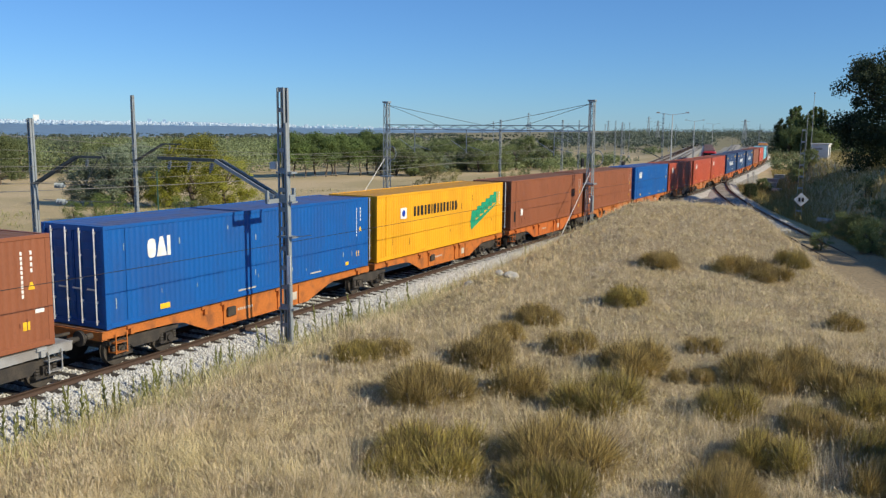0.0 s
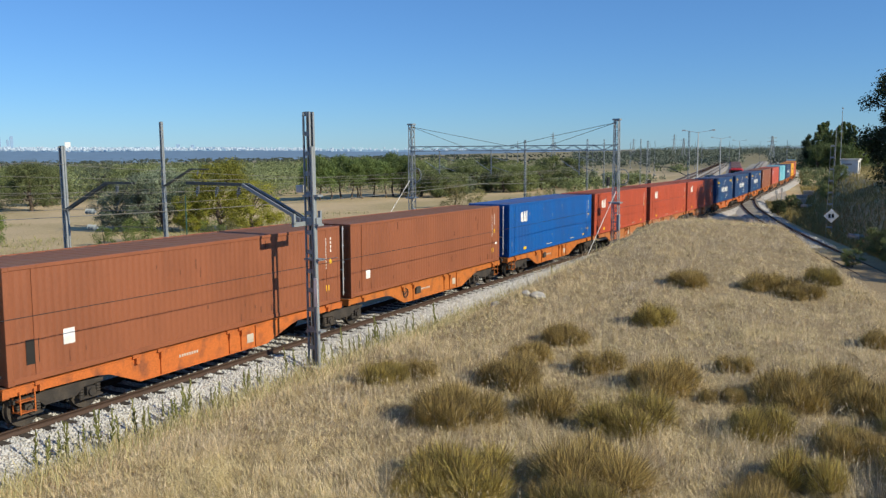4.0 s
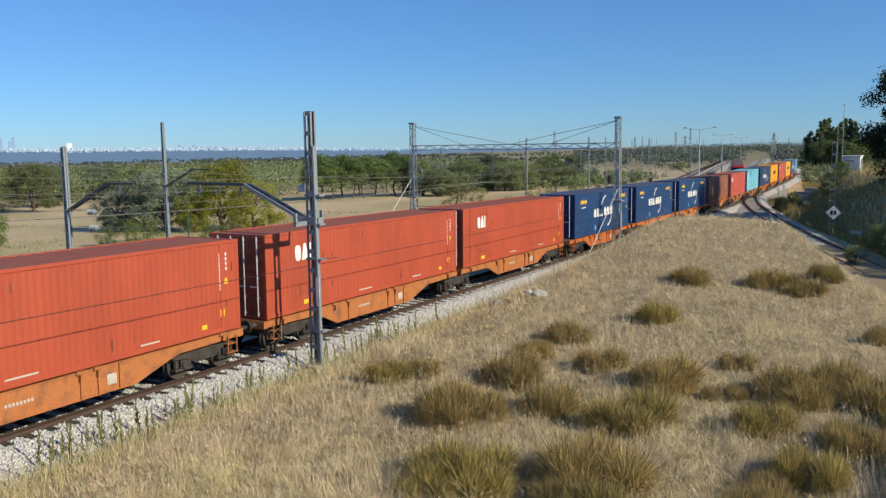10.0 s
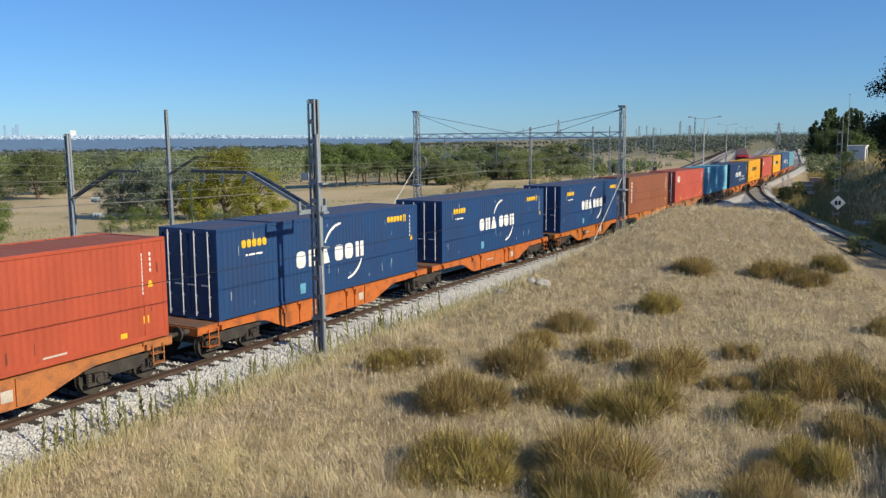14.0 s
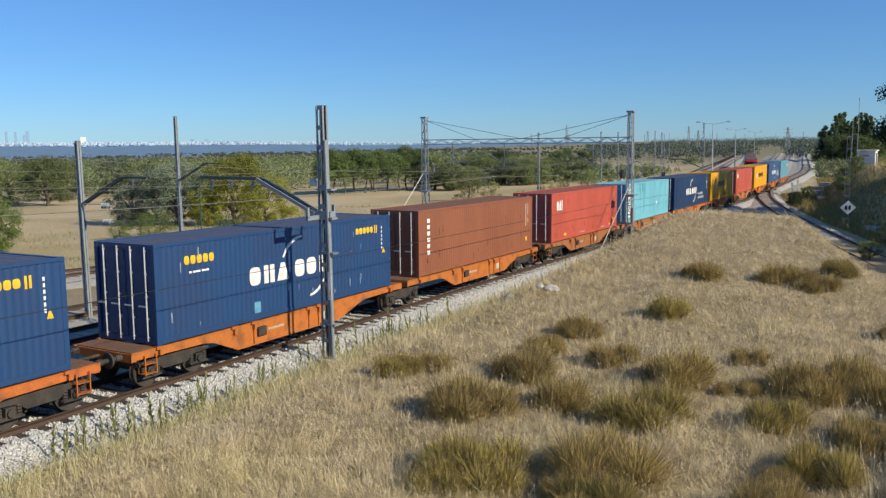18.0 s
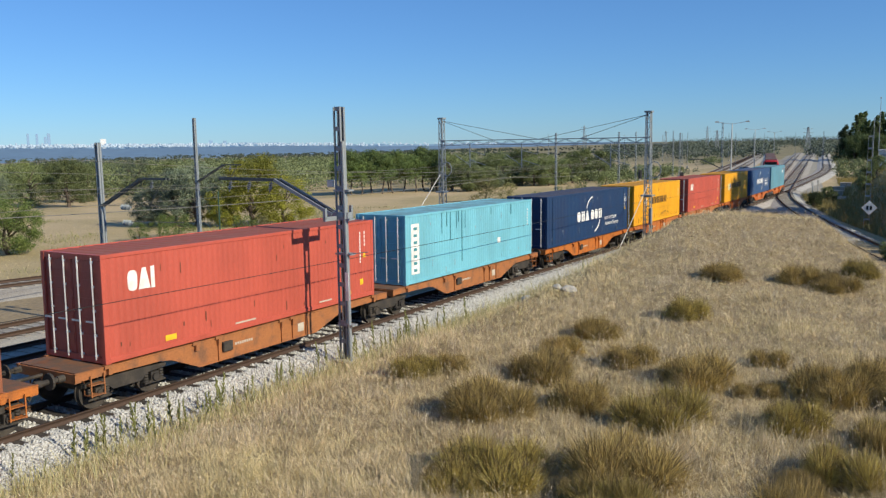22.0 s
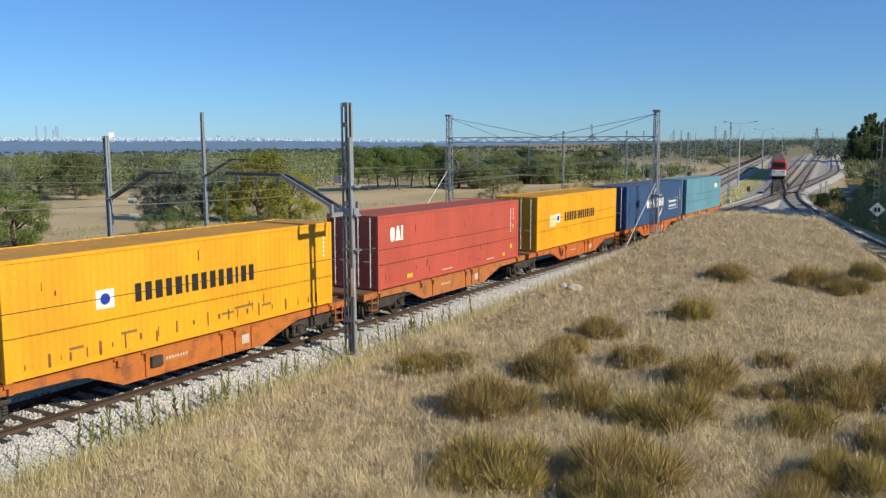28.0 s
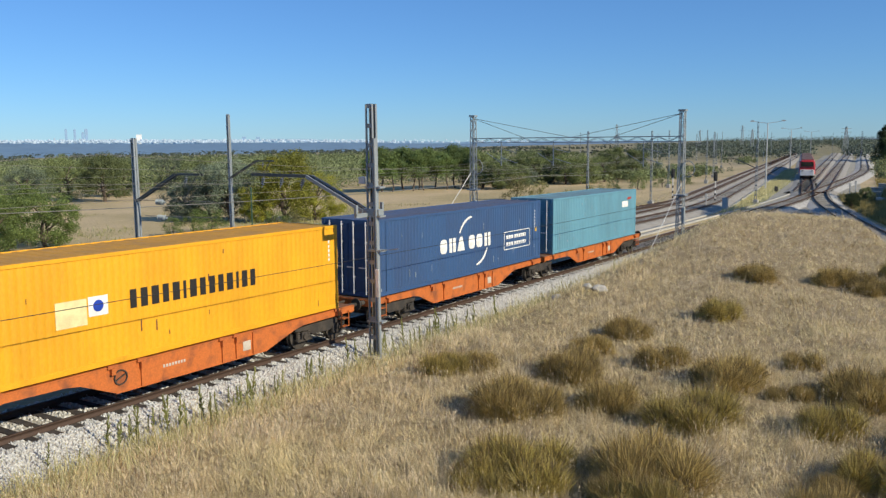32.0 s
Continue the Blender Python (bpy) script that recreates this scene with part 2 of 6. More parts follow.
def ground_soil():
    """Tan field earth, litter soil on the mound darkened as painted shade between blades, and olive scrub floor out on
    the wooded plain.
    """
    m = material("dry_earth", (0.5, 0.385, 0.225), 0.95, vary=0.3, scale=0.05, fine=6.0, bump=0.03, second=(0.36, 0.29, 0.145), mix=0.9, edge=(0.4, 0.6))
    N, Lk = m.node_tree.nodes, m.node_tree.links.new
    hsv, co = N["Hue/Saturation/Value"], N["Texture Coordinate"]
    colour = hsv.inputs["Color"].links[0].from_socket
    # the first mask darkens the mound's ground as painted shade under the grass
    for centre, r0, r1, amount, floor_tone in (((6, 32, 0), 42, 30, 0.85, (0.25, 0.19, 0.115)), ((0, 0, 0), 220, 420, 0.8, (0.16, 0.15, 0.075))):
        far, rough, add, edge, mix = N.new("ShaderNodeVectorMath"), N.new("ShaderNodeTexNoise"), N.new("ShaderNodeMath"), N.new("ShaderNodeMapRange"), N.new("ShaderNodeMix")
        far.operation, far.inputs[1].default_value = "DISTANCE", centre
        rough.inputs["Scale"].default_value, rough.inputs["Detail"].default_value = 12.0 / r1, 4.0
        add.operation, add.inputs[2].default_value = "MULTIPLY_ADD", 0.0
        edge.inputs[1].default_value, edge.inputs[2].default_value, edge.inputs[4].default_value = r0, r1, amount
        mix.data_type, mix.inputs[7].default_value = "RGBA", (*floor_tone, 1)
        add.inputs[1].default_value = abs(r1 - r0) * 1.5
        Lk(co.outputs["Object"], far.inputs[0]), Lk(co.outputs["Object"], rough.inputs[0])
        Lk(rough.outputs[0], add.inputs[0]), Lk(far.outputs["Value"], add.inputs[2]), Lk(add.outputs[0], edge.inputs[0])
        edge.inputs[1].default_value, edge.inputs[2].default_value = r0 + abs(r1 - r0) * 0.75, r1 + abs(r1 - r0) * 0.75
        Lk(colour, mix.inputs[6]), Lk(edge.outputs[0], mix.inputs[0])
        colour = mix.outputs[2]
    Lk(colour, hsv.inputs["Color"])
    return m


def build_ground():
    def steps(fine0, fine1, d, far):
        v = list(np.arange(fine0, fine1 + 1e-6, d))
        k = d
        while v[-1] < far:
            k *= 1.22
            v.append(v[-1] + k)
        k = d
        while v[0] > -far:
            k *= 1.22
            v.insert(0, v[0] - k)
        return np.array(v)
    gx, gy = steps(-40, 55, 0.6, 4600), steps(-10, 130, 0.6, 4600)
    X, Y = np.meshgrid(gx, gy)
    Z = ground_height(X, Y)
    far = np.hypot(X, Y)
    Z = np.where(far > 1500, np.maximum(Z, -9) + (far - 1500) * 0.0, Z)
    nx, ny = len(gx), len(gy)
    i = np.arange(nx * ny).reshape(ny, nx)
    quads = np.stack([i[:-1, :-1], i[:-1, 1:], i[1:, 1:], i[1:, :-1]], -1).reshape(-1, 4)
    me = raw_mesh("ground", np.stack([X, Y, Z], -1).reshape(-1, 3), quads)
    me.polygons.foreach_set("use_smooth", [True] * len(me.polygons))
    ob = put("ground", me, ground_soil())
    tagged(ob, "dry straw-coloured grassland and bare earth reaching to the horizon", "ground", kind="structure")


build_ground()

# ------------------------------------------------------------ tracks
GAUGE = 1.668
RUST = material("rusty_rail_steel", (0.075, 0.046, 0.033), 0.7, 0.4, vary=0.25, scale=4, second=(0.06, 0.04, 0.03), bump=0.002)
SLEEPER = material("dark_tarred_sleeper", (0.036, 0.03, 0.027), 0.9, vary=0.3, scale=5, second=(0.075, 0.063, 0.052), bump=0.004, each=0.3)
OLD_SLEEPER = material("dusty_old_sleeper", (0.36, 0.335, 0.295), 0.95, vary=0.25, scale=3, each=0.25)
BALLAST = material("pale_grey_ballast", (0.46, 0.45, 0.425), 0.95, vary=0.35, scale=1.5, fine=18, bump=0.04, second=(0.26, 0.24, 0.22))
OLD_BALLAST = material("grey_old_ballast", (0.33, 0.315, 0.285), 0.95, vary=0.3, scale=0.6, fine=14, bump=0.03, second=(0.25, 0.22, 0.19))
RAIL = ((-0.07, -0.172), (0.07, -0.172), (0.07, -0.155), (0.012, -0.13), (0.012, -0.045), (0.036, -0.035), (0.036, -0.004), (0.03, 0), (-0.03, 0), (-0.036, -0.004), (-0.036, -0.035), (-0.012, -0.045), (-0.012, -0.13), (-0.07, -0.155))


def sweep(name, line, s0, s1, step, profile, off=0.0, dz=0.0, closed=True):
    ss = np.arange(s0, s1 + 1e-6, step)
    v, n = [], len(profile)
    for s in ss:
        for a, b in profile:
            v.append(line.side(s, off + a, dz + b))
    f = []
    for k in range(len(ss) - 1):
        for j in range(n if closed else n - 1):
            a, b = k * n + j, k * n + (j + 1) % n
            f.append((a, b, b + n, a + n))
    return raw_mesh(name, v, f)


def build_track(line, name, label, s0, s1, detail=None, bed=True, width=1.9, stone=None, wood=None):
    root = tagged(new(name), label, "railway track", kind="structure")
    if bed:
        prof = ((-width - 0.9, -0.66), (-width + 0.3, -0.2), (width - 0.3, -0.2), (width + 0.9, -0.66))
        put("ballast_bed", sweep("ballast_bed", line, s0, s1, 2.0, prof, closed=False), stone or BALLAST, root, label="crushed-stone ballast bed")
    for side in (-1, 1):
        put("rail", sweep("rail", line, s0, s1, 1.5, RAIL, side * (GAUGE / 2 + 0.036)), RUST, root, label="rusty brown steel rail")
    if detail:
        me = box_mesh("sleeper", -0.12, 0.12, -1.3, 1.3, -0.38, -0.172, 0.015)
        for k, s in enumerate(np.arange(detail[0], detail[1], 0.61)):
            put("sleeper", me, wood or SLEEPER, root, line.pose_between(s - 0.2, s + 0.2) @ pose(0.02 * math.sin(k * 7.3), 0.05 * math.sin(k * 3.1), 0, 0, 0, 1.2 * math.sin(k * 5)))
    bm = bmesh.new()
    for s in np.arange(detail[1] if detail else s0, min(s1, 260), 0.61):
        m = line.pose_between(s - 0.2, s + 0.2)
        k = len(bm.verts)
        box(bm, -0.12, 0.12, -1.3, 1.3, -0.38, -0.172)
        bm.verts.ensure_lookup_table()
        for v in bm.verts[k:]:
            v.co = m @ v.co
    tagged(put("far_sleepers", done(bm, "far_sleepers"), OLD_SLEEPER, root), kind="stuff")
    return root


build_track(freight, "freight_track", "curved freight track with rusty rails on pale ballast", -45, 480, (-22, 60))
build_track(branch, "branch_track", "single branch track curving past the dark bank", -40, 106, (-10, 70), width=1.75, wood=OLD_SLEEPER)
build_track(main_a, "main_track", "main line track with rusty rails on brown ballast", -60, 480, stone=OLD_BALLAST)
build_track(main_b, "main_track", "main line track with rusty rails on brown ballast", -60, 480, stone=OLD_BALLAST)
build_track(outer, "main_track", "outer main line track on dark ballast", -60, 480, stone=OLD_BALLAST)
for yl, s0 in ((siding, 95), (siding_b, 108), (siding_c, 104)):
    build_track(yl, "yard_track", "yard track with worn ballast", s0, 480, stone=OLD_BALLAST)

# ------------------------------------------------------------ the train
DECK = 1.155
TALL = 2.896
STEEL = material("dark_dirty_steel", (0.035, 0.031, 0.028), 0.8, 0.15, vary=0.35, scale=3, second=(0.085, 0.07, 0.055))
ORANGE = [material("orange_wagon_paint_%s" % n, c, 0.6, vary=0.2, scale=2.0, fine=22, second=s, mix=0.8, edge=(0.5, 0.66)) for n, c, s in (
    ("bright", (0.45, 0.138, 0.024), (0.2, 0.072, 0.026)), ("faded", (0.41, 0.145, 0.042), (0.2, 0.085, 0.04)), ("brown", (0.34, 0.13, 0.045), (0.16, 0.08, 0.045)), ("deep", (0.48, 0.13, 0.026), (0.2, 0.065, 0.028)))]
DECKING = material("rust_brown_deck_steel", (0.13, 0.08, 0.055), 0.85, vary=0.3, scale=2.5, second=(0.24, 0.09, 0.035), mix=0.8)
WHITE = material("white_lettering", (0.8, 0.8, 0.78), 0.6, vary=0.08)
BLACK = material("black_lettering", (0.015, 0.014, 0.013), 0.6)
GREEN = material("green_lettering", (0.01, 0.3, 0.16), 0.6)
FADED = material("faded_white_lettering", (0.52, 0.47, 0.4), 0.7, vary=0.2)
YELLOW = material("yellow_marking", (0.85, 0.5, 0.02), 0.6)
ZINC = material("galvanised_bar", (0.7, 0.71, 0.72), 0.5, 0.0, vary=0.15)


def paint(name, c, rust=(0.12, 0.05, 0.03), rough=0.5):
    return material("container_" + name, c, rough, vary=0.1, scale=0.9, fine=25, second=tuple(a * 0.72 + b * 0.1 for a, b in zip(c, rust)), mix=0.75, edge=(0.45, 0.72), stretch=(1, 1, 0.35))


PAINTS = {
    "blue": paint("cobalt_blue", (0.0015, 0.09, 0.345)), "yellow": paint("chrome_yellow", (0.75, 0.36, 0.012)), "brown": paint("oxide_brown", (0.255, 0.088, 0.041)),
    "red": paint("faded_red", (0.41, 0.074, 0.034)), "coral": paint("coral_red", (0.47, 0.09, 0.06)), "navy": paint("navy_blue", (0.011, 0.04, 0.112)), "royal": paint("royal_navy_blue", (0.013, 0.053, 0.155)),
    "aqua": paint("pale_aqua", (0.165, 0.47, 0.59)), "teal": paint("weathered_teal", (0.12, 0.29, 0.38)), "maroon": paint("maroon_brown", (0.262, 0.094, 0.049)),
    "slate": paint("slate_blue", (0.035, 0.085, 0.2))}


BASE = {k: tuple(m.node_tree.nodes["Mix"].inputs[6].default_value)[:3] for k, m in PAINTS.items()}
ROOFS = {k: material("dusty_roof_" + k, tuple((0.55 if c[0] > 1.2 * c[2] and c[1] < 0.2 else 0.62 if c[0] > 0.6 else 0.85) * a + 0.2 * b for a, b in zip(c, (0.2, 0.15, 0.11))), 0.8, vary=0.15, scale=0.7, fine=12, second=tuple(0.4 * a + 0.4 * b for a, b in zip(c, (0.2, 0.15, 0.11))), mix=0.8) for k, c in BASE.items()}


def container_meshes(length):
    """The meshes of one size of container: x along it, doors at -x, base at z = 0."""
    h, wd = length / 2, 1.245
    d = {}
    px, k, x = [], 0, -h + 0.16
    while x < h - 0.3:
        for dx, dy in ((0, 0), (0.1, 0), (0.13, 0.009), (0.184, 0.009)):
            px.append((x + dx, dy))
        x += 0.214 + 0.0
    px.append((h - 0.16, 0))
    v = [(a, -wd + 0.012 + b, z) for a, b in px for z in (0.15, TALL - 0.1)]
    f = [(2 * i, 2 * i + 2, 2 * i + 3, 2 * i + 1) for i in range(len(px) - 1)]
    d["side_panel"] = raw_mesh("side_panel", v, f)
    bm = bmesh.new()
    n = int((length - 0.3) / 0.42)
    prof, stp = [], (length - 0.3) / n
    for i in range(n):
        x0 = -h + 0.15 + i * stp
        prof += [(x0, TALL - 0.03), (x0 + 0.2, TALL - 0.03), (x0 + 0.24, TALL - 0.016), (x0 + 0.36, TALL - 0.016)]
    prof.append((h - 0.15, TALL - 0.03))
    vs = [[bm.verts.new((a, s * (wd - 0.05), z)) for a, z in prof] for s in (-1, 1)]
    for j in range(len(prof) - 1):
        bm.faces.new((vs[0][j], vs[0][j + 1], vs[1][j + 1], vs[1][j]))
    d["roof"] = done(bm, "roof")
    d["top_rail"] = box_mesh("top_rail", -h + 0.15, h - 0.15, -0.03, 0.03, TALL - 0.1, TALL, 0.008)
    d["bottom_rail"] = box_mesh("bottom_rail", -h + 0.15, h - 0.15, -0.03, 0.03, 0.02, 0.16, 0.008)
    d["corner_post"] = box_mesh("corner_post", -0.08, 0.08, -0.07, 0.07, 0.118, TALL - 0.118, 0.012)
    d["inner_post"] = box_mesh("inner_post", -0.05, 0.05, -0.006, 0.006, 0.12, TALL - 0.1, 0.003)
    d["corner_casting"] = box_mesh("corner_casting", -0.089, 0.089, -0.081, 0.081, -0.059, 0.059, 0.012)
    bm = bmesh.new()
    box(bm, -h + 0.06, -h + 0.1, 0.01, wd - 0.14, 0.18, TALL - 0.16)
    d["door"] = done(bm, "door")
    d["door_rib"] = box_mesh("door_rib", -h + 0.045, -h + 0.06, 0.06, wd - 0.2, 0, 0.3, 0.004)
    bm = bmesh.new()
    tube(bm, (-h + 0.01, 0, 0.1), (-h + 0.01, 0, TALL - 0.08), 0.024, n=6)
    for z in (0.2, 0.75, 1.4, 2.05, TALL - 0.2):
        box(bm, -h + 0.0, -h + 0.06, -0.04, 0.04, z - 0.03, z + 0.03)
    box(bm, -h - 0.015, -h + 0.015, 0.0, 0.32, 1.08, 1.12)
    d["locking_bar"] = done(bm, "locking_bar")
    bm = bmesh.new()
    box(bm, -h + 0.01, -h + 0.14, -wd + 0.14, wd - 0.14, TALL - 0.16, TALL - 0.01)
    d["door_header"] = done(bm, "door_header")
    bm = bmesh.new()
    box(bm, -h + 0.01, -h + 0.14, -wd + 0.14, wd - 0.14, 0.02, 0.18)
    d["door_sill"] = done(bm, "door_sill")
    bm = bmesh.new()
    box(bm, h - 0.12, h - 0.08, -wd + 0.1, wd - 0.1, 0.1, TALL - 0.1)
    for k in range(8):
        y = -1.05 + k * 0.28
        box(bm, h - 0.08, h - 0.045, y, y + 0.13, 0.15, TALL - 0.15)
    box(bm, h - 0.14, h - 0.01, -wd + 0.1, wd - 0.1, 0.02, 0.16)
    box(bm, h - 0.14, h - 0.01, -wd + 0.1, wd - 0.1, TALL - 0.13, TALL - 0.01)
    d["end_wall"] = done(bm, "end_wall")
    d["floor_pan"] = box_mesh("floor_pan", -h + 0.1, h - 0.1, -wd + 0.05, wd - 0.05, 0.06, 0.14)
    return d


C_MESH = {45: container_meshes(13.716), 40: container_meshes(12.192)}
BARS = {}


def mark(parent, name, mat, x, z, w, h, label="", slant=0.0, rot=0.0, form="block"):
    """A flat painted mark on the side that faces the near grass, set proud of the corrugation: a block, a round or a wedge."""
    key = (round(w, 3), round(h, 3), round(slant, 3), form)
    if key not in BARS:
        bm = bmesh.new()
        if form == "round":
            pts = [(w / 2 * math.copysign(abs(math.cos(a)) ** 0.6, math.cos(a)), h / 2 * math.copysign(abs(math.sin(a)) ** 0.6, math.sin(a))) for a in [(k + 0.5) * math.pi / 8 for k in range(16)]]
        elif form == "wedge":
            pts = ((-w / 2, -h / 2), (w / 2, -h / 2), (w * 0.16, h / 2), (-w * 0.16, h / 2))
        else:
            pts = ((-w / 2, -h / 2), (w / 2, -h / 2), (w / 2 + slant, h / 2), (-w / 2 + slant, h / 2))
        outline(bm, pts, -0.002, 0.002)
        BARS[key] = done(bm, name)
    return put(name, BARS[key], mat, parent, pose(x, -1.238, z, 0, rot, 0), label)


def word(parent, mat, x, z, widths, h, gap=0.06, label="", slant=0.0, rise=0.0, name="lettering"):
    """A row of plain blocks in place of a lettered name."""
    for wd in widths:
        if wd > 0:
            mark(parent, name, mat, x + wd / 2, z, wd, h, label, slant)
        x += abs(wd) + gap
        z += rise * (abs(wd) + gap)


def arc(parent, mat, x, z, r, a0, a1, thick, name="arc"):
    bm = bmesh.new()
    n = 10
    pts = []
    for k in range(n + 1):
        a = radians(a0 + (a1 - a0) * k / n)
        t = thick * (0.35 + 0.65 * math.sin(math.pi * (0.15 + 0.7 * k / n)))
        pts.append((math.cos(a), math.sin(a), t))
    outer = [((r + t / 2) * c, (r + t / 2) * s) for c, s, t in pts]
    inner = [((r - t / 2) * c, (r - t / 2) * s) for c, s, t in pts]
    outline(bm, outer + inner[::-1], -0.002, 0.002)
    return put(name, done(bm, name), mat, parent, pose(x, -1.238, z), "white curved stroke")


def build_container(size, colour, label, deco, bars=ZINC):
    ms, mat = C_MESH[size], PAINTS[colour]
    h = (13.716 if size == 45 else 12.192) / 2
    root = tagged(new("shipping_container"), label, "shipping container", "containers on the freight train")
    put("side_panel", ms["side_panel"], mat, root)
    put("side_panel", ms["side_panel"], mat, root, pose(0, 0, 0, 0, 0, 180))
    put("roof", ms["roof"], ROOFS[colour], root, label="dusty faded roof panel")
    for s in (-1, 1):
        put("top_rail", ms["top_rail"], mat, root, pose(0, s * 1.225, 0))
        put("bottom_rail", ms["bottom_rail"], mat, root, pose(0, s * 1.225, 0))
        for e in (-1, 1):
            put("corner_post", ms["corner_post"], mat, root, pose(e * (h - 0.08), s * 1.18, 0))
            for z in (0.059, TALL - 0.059):
                put("corner_casting", ms["corner_casting"], mat, root, pose(e * (h - 0.089), s * 1.169, z))
            if size == 45:
                put("inner_post", ms["inner_post"], mat, root, pose(e * 6.05, s * 1.243, 0))
        leaf = put("door", ms["door"], mat, root, pose(0, 0, 0) if s > 0 else pose(0, -1.125, 0))
        for k in range(5):
            put("door_rib", ms["door_rib"], mat, leaf, pose(0, 0, 0.42 + k * 0.5))
        for y in (0.28, 0.86):
            put("locking_bar", ms["locking_bar"], bars, root, pose(0, s * y, 0), "pale vertical locking bar")
    put("door_header", ms["door_header"], mat, root)
    put("door_sill", ms["door_sill"], mat, root)
    put("end_wall", ms["end_wall"], mat, root)
    put("floor_pan", ms["floor_pan"], STEEL, root)
    rnd = random.Random(colour + label)
    pale = colour in ("navy", "royal", "slate", "blue", "teal", "aqua")
    wear = material("pale_scrape", (0.3, 0.36, 0.42), 0.8, vary=0.3) if pale else material("dark_rust_scrape", (0.13, 0.05, 0.03), 0.85, vary=0.3)
    for k in range(14 if colour != "yellow" else 8):
        mark(root, "scrape", wear, rnd.uniform(-h + 0.3, h - 0.3), rnd.uniform(0.25, 0.9) if k % 3 else rnd.uniform(1.8, 2.6), rnd.choice((0.02, 0.03, 0.04)), rnd.choice((0.12, 0.2, 0.3)))
    deco(root, h)
    return root


def id_marks(r, h, mat=WHITE):
    """Serial marks at the trailing end: two upright rows and small labels, too fine to read."""
    for k in range(10):
        mark(r, "serial_mark", mat, h - 0.86, 2.46 - 0.12 * k, 0.06, 0.09)
    for k in range(4):
        mark(r, "serial_mark", mat, h - 0.58, 2.46 - 0.15 * k, 0.06, 0.1)
    mark(r, "warning_label", YELLOW, h - 0.6, 1.62, 0.2, 0.19, form="wedge")
    mark(r, "warning_label", YELLOW, h - 0.8, 0.62, 0.2, 0.22)


def emblem_marks(r, h):
    id_marks(r, h)
    x, z = -5.3, 2.13
    mark(r, "emblem", WHITE, x + 0.18, z - 0.02, 0.32, 0.56, "white emblem block", form="round")
    mark(r, "emblem", WHITE, x + 0.57, z, 0.4, 0.58, "white emblem block", form="wedge")
    mark(r, "emblem", WHITE, x + 0.86, z, 0.13, 0.6, "white emblem block")
    for k in range(3):
        mark(r, "clearance_stripe", YELLOW, -h + 0.95 + 0.16 * k, TALL - 0.06, 0.09, 0.06, "", 0.05)
    mark(r, "fork_label", YELLOW, -h + 2.2, 0.32, 0.4, 0.16)
    mark(r, "rail_label", FADED, -0.9, 0.24, 0.9, 0.05)
    mark(r, "rail_label", FADED, 3.1, 0.24, 0.7, 0.05)
    mark(r, "fork_label", YELLOW, h - 1.6, 0.3, 0.22, 0.14)


def arc_marks(r, h, extra=""):
    for k in range(6):
        mark(r, "serial_mark", WHITE, h - 0.62, 2.42 - 0.16 * k, 0.06, 0.1)
    mark(r, "warning_label", YELLOW, h - 0.5, 1.5, 0.2, 0.19, form="wedge")
    x0 = -2.25 if extra not in ("small_arc_marks", "written") else -2.4
    for dx, w_, form in ((0.28, 0.52, "round"), (0.82, 0.22, "block"), (1.12, 0.22, "block"), (1.66, 0.62, "wedge"), (2.55, 0.52, "round"), (3.2, 0.54, "round"), (3.76, 0.22, "block"), (4.08, 0.22, "block")):
        mark(r, "lettering", WHITE, x0 + dx, 1.45, w_, 0.6, "white block of lettering", form=form)
    cx = 0.3 if extra not in ("small_arc_marks", "written") else 0.0
    arc(r, WHITE, cx + 0.2, 1.35, 1.2, 92, 152, 0.11)
    arc(r, WHITE, cx + 0.45, 1.55, 1.15, 275, 335, 0.11)
    if extra == "arc_and_yellow_marks":
        for k in range(5):
            mark(r, "lettering", YELLOW, -h + 1.22 + 0.25 * k, 2.32, 0.2, 0.26, "yellow block of lettering", form="round")
        word(r, WHITE, -h + 1.3, 1.95, (0.1, 0.3, 0.3), 0.06, 0.05)
        for k, w_ in enumerate((0.2, 0.2, 0.2, 0.2, 0.2, 0.07, 0.07)):
            mark(r, "lettering", YELLOW, h - 2.3 + 0.24 * min(k, 5) + 0.12 * max(0, k - 5), 2.4, w_, 0.24 if k < 5 else 0.32, "yellow block of lettering", form="round" if k < 5 else "block")
        mark(r, "patch", material("pale_blue_patch", (0.12, 0.35, 0.5), 0.6), -h + 4.2, 0.42, 0.3, 0.36, "pale blue repair patch")
    if extra == "small_arc_marks":
        for z in (1.35, 1.02):
            word(r, WHITE, 3.3, z, (0.2, 0.18, 0.2, -0.02, 0.16, 0.18, 0.18, 0.1, 0.2, 0.1), 0.17, 0.05, "white block of lettering")


def written(parent, text, x, z, size, mat):
    """A painted line of words on the near side."""
    cu = bpy.data.curves.new("words", "FONT")
    cu.body, cu.size, cu.extrude, cu.resolution_u = text, size, 0.002, 2
    tmp = bpy.data.objects.new("words", cu)
    me = bpy.data.meshes.new_from_object(tmp)
    bpy.data.objects.remove(tmp)
    put("lettering", me, mat, parent, pose(x, -1.239, z, 90), "white painted lettering")


def small_arc_marks(r, h):
    arc_marks(r, h, "written")
    written(r, "eco container", 2.35, 0.98, 0.41, WHITE)
    written(r, "45", h - 0.62, 1.95, 0.42, WHITE)
    written(r, "bamboo flooring", 2.5, 0.6, 0.37, WHITE)


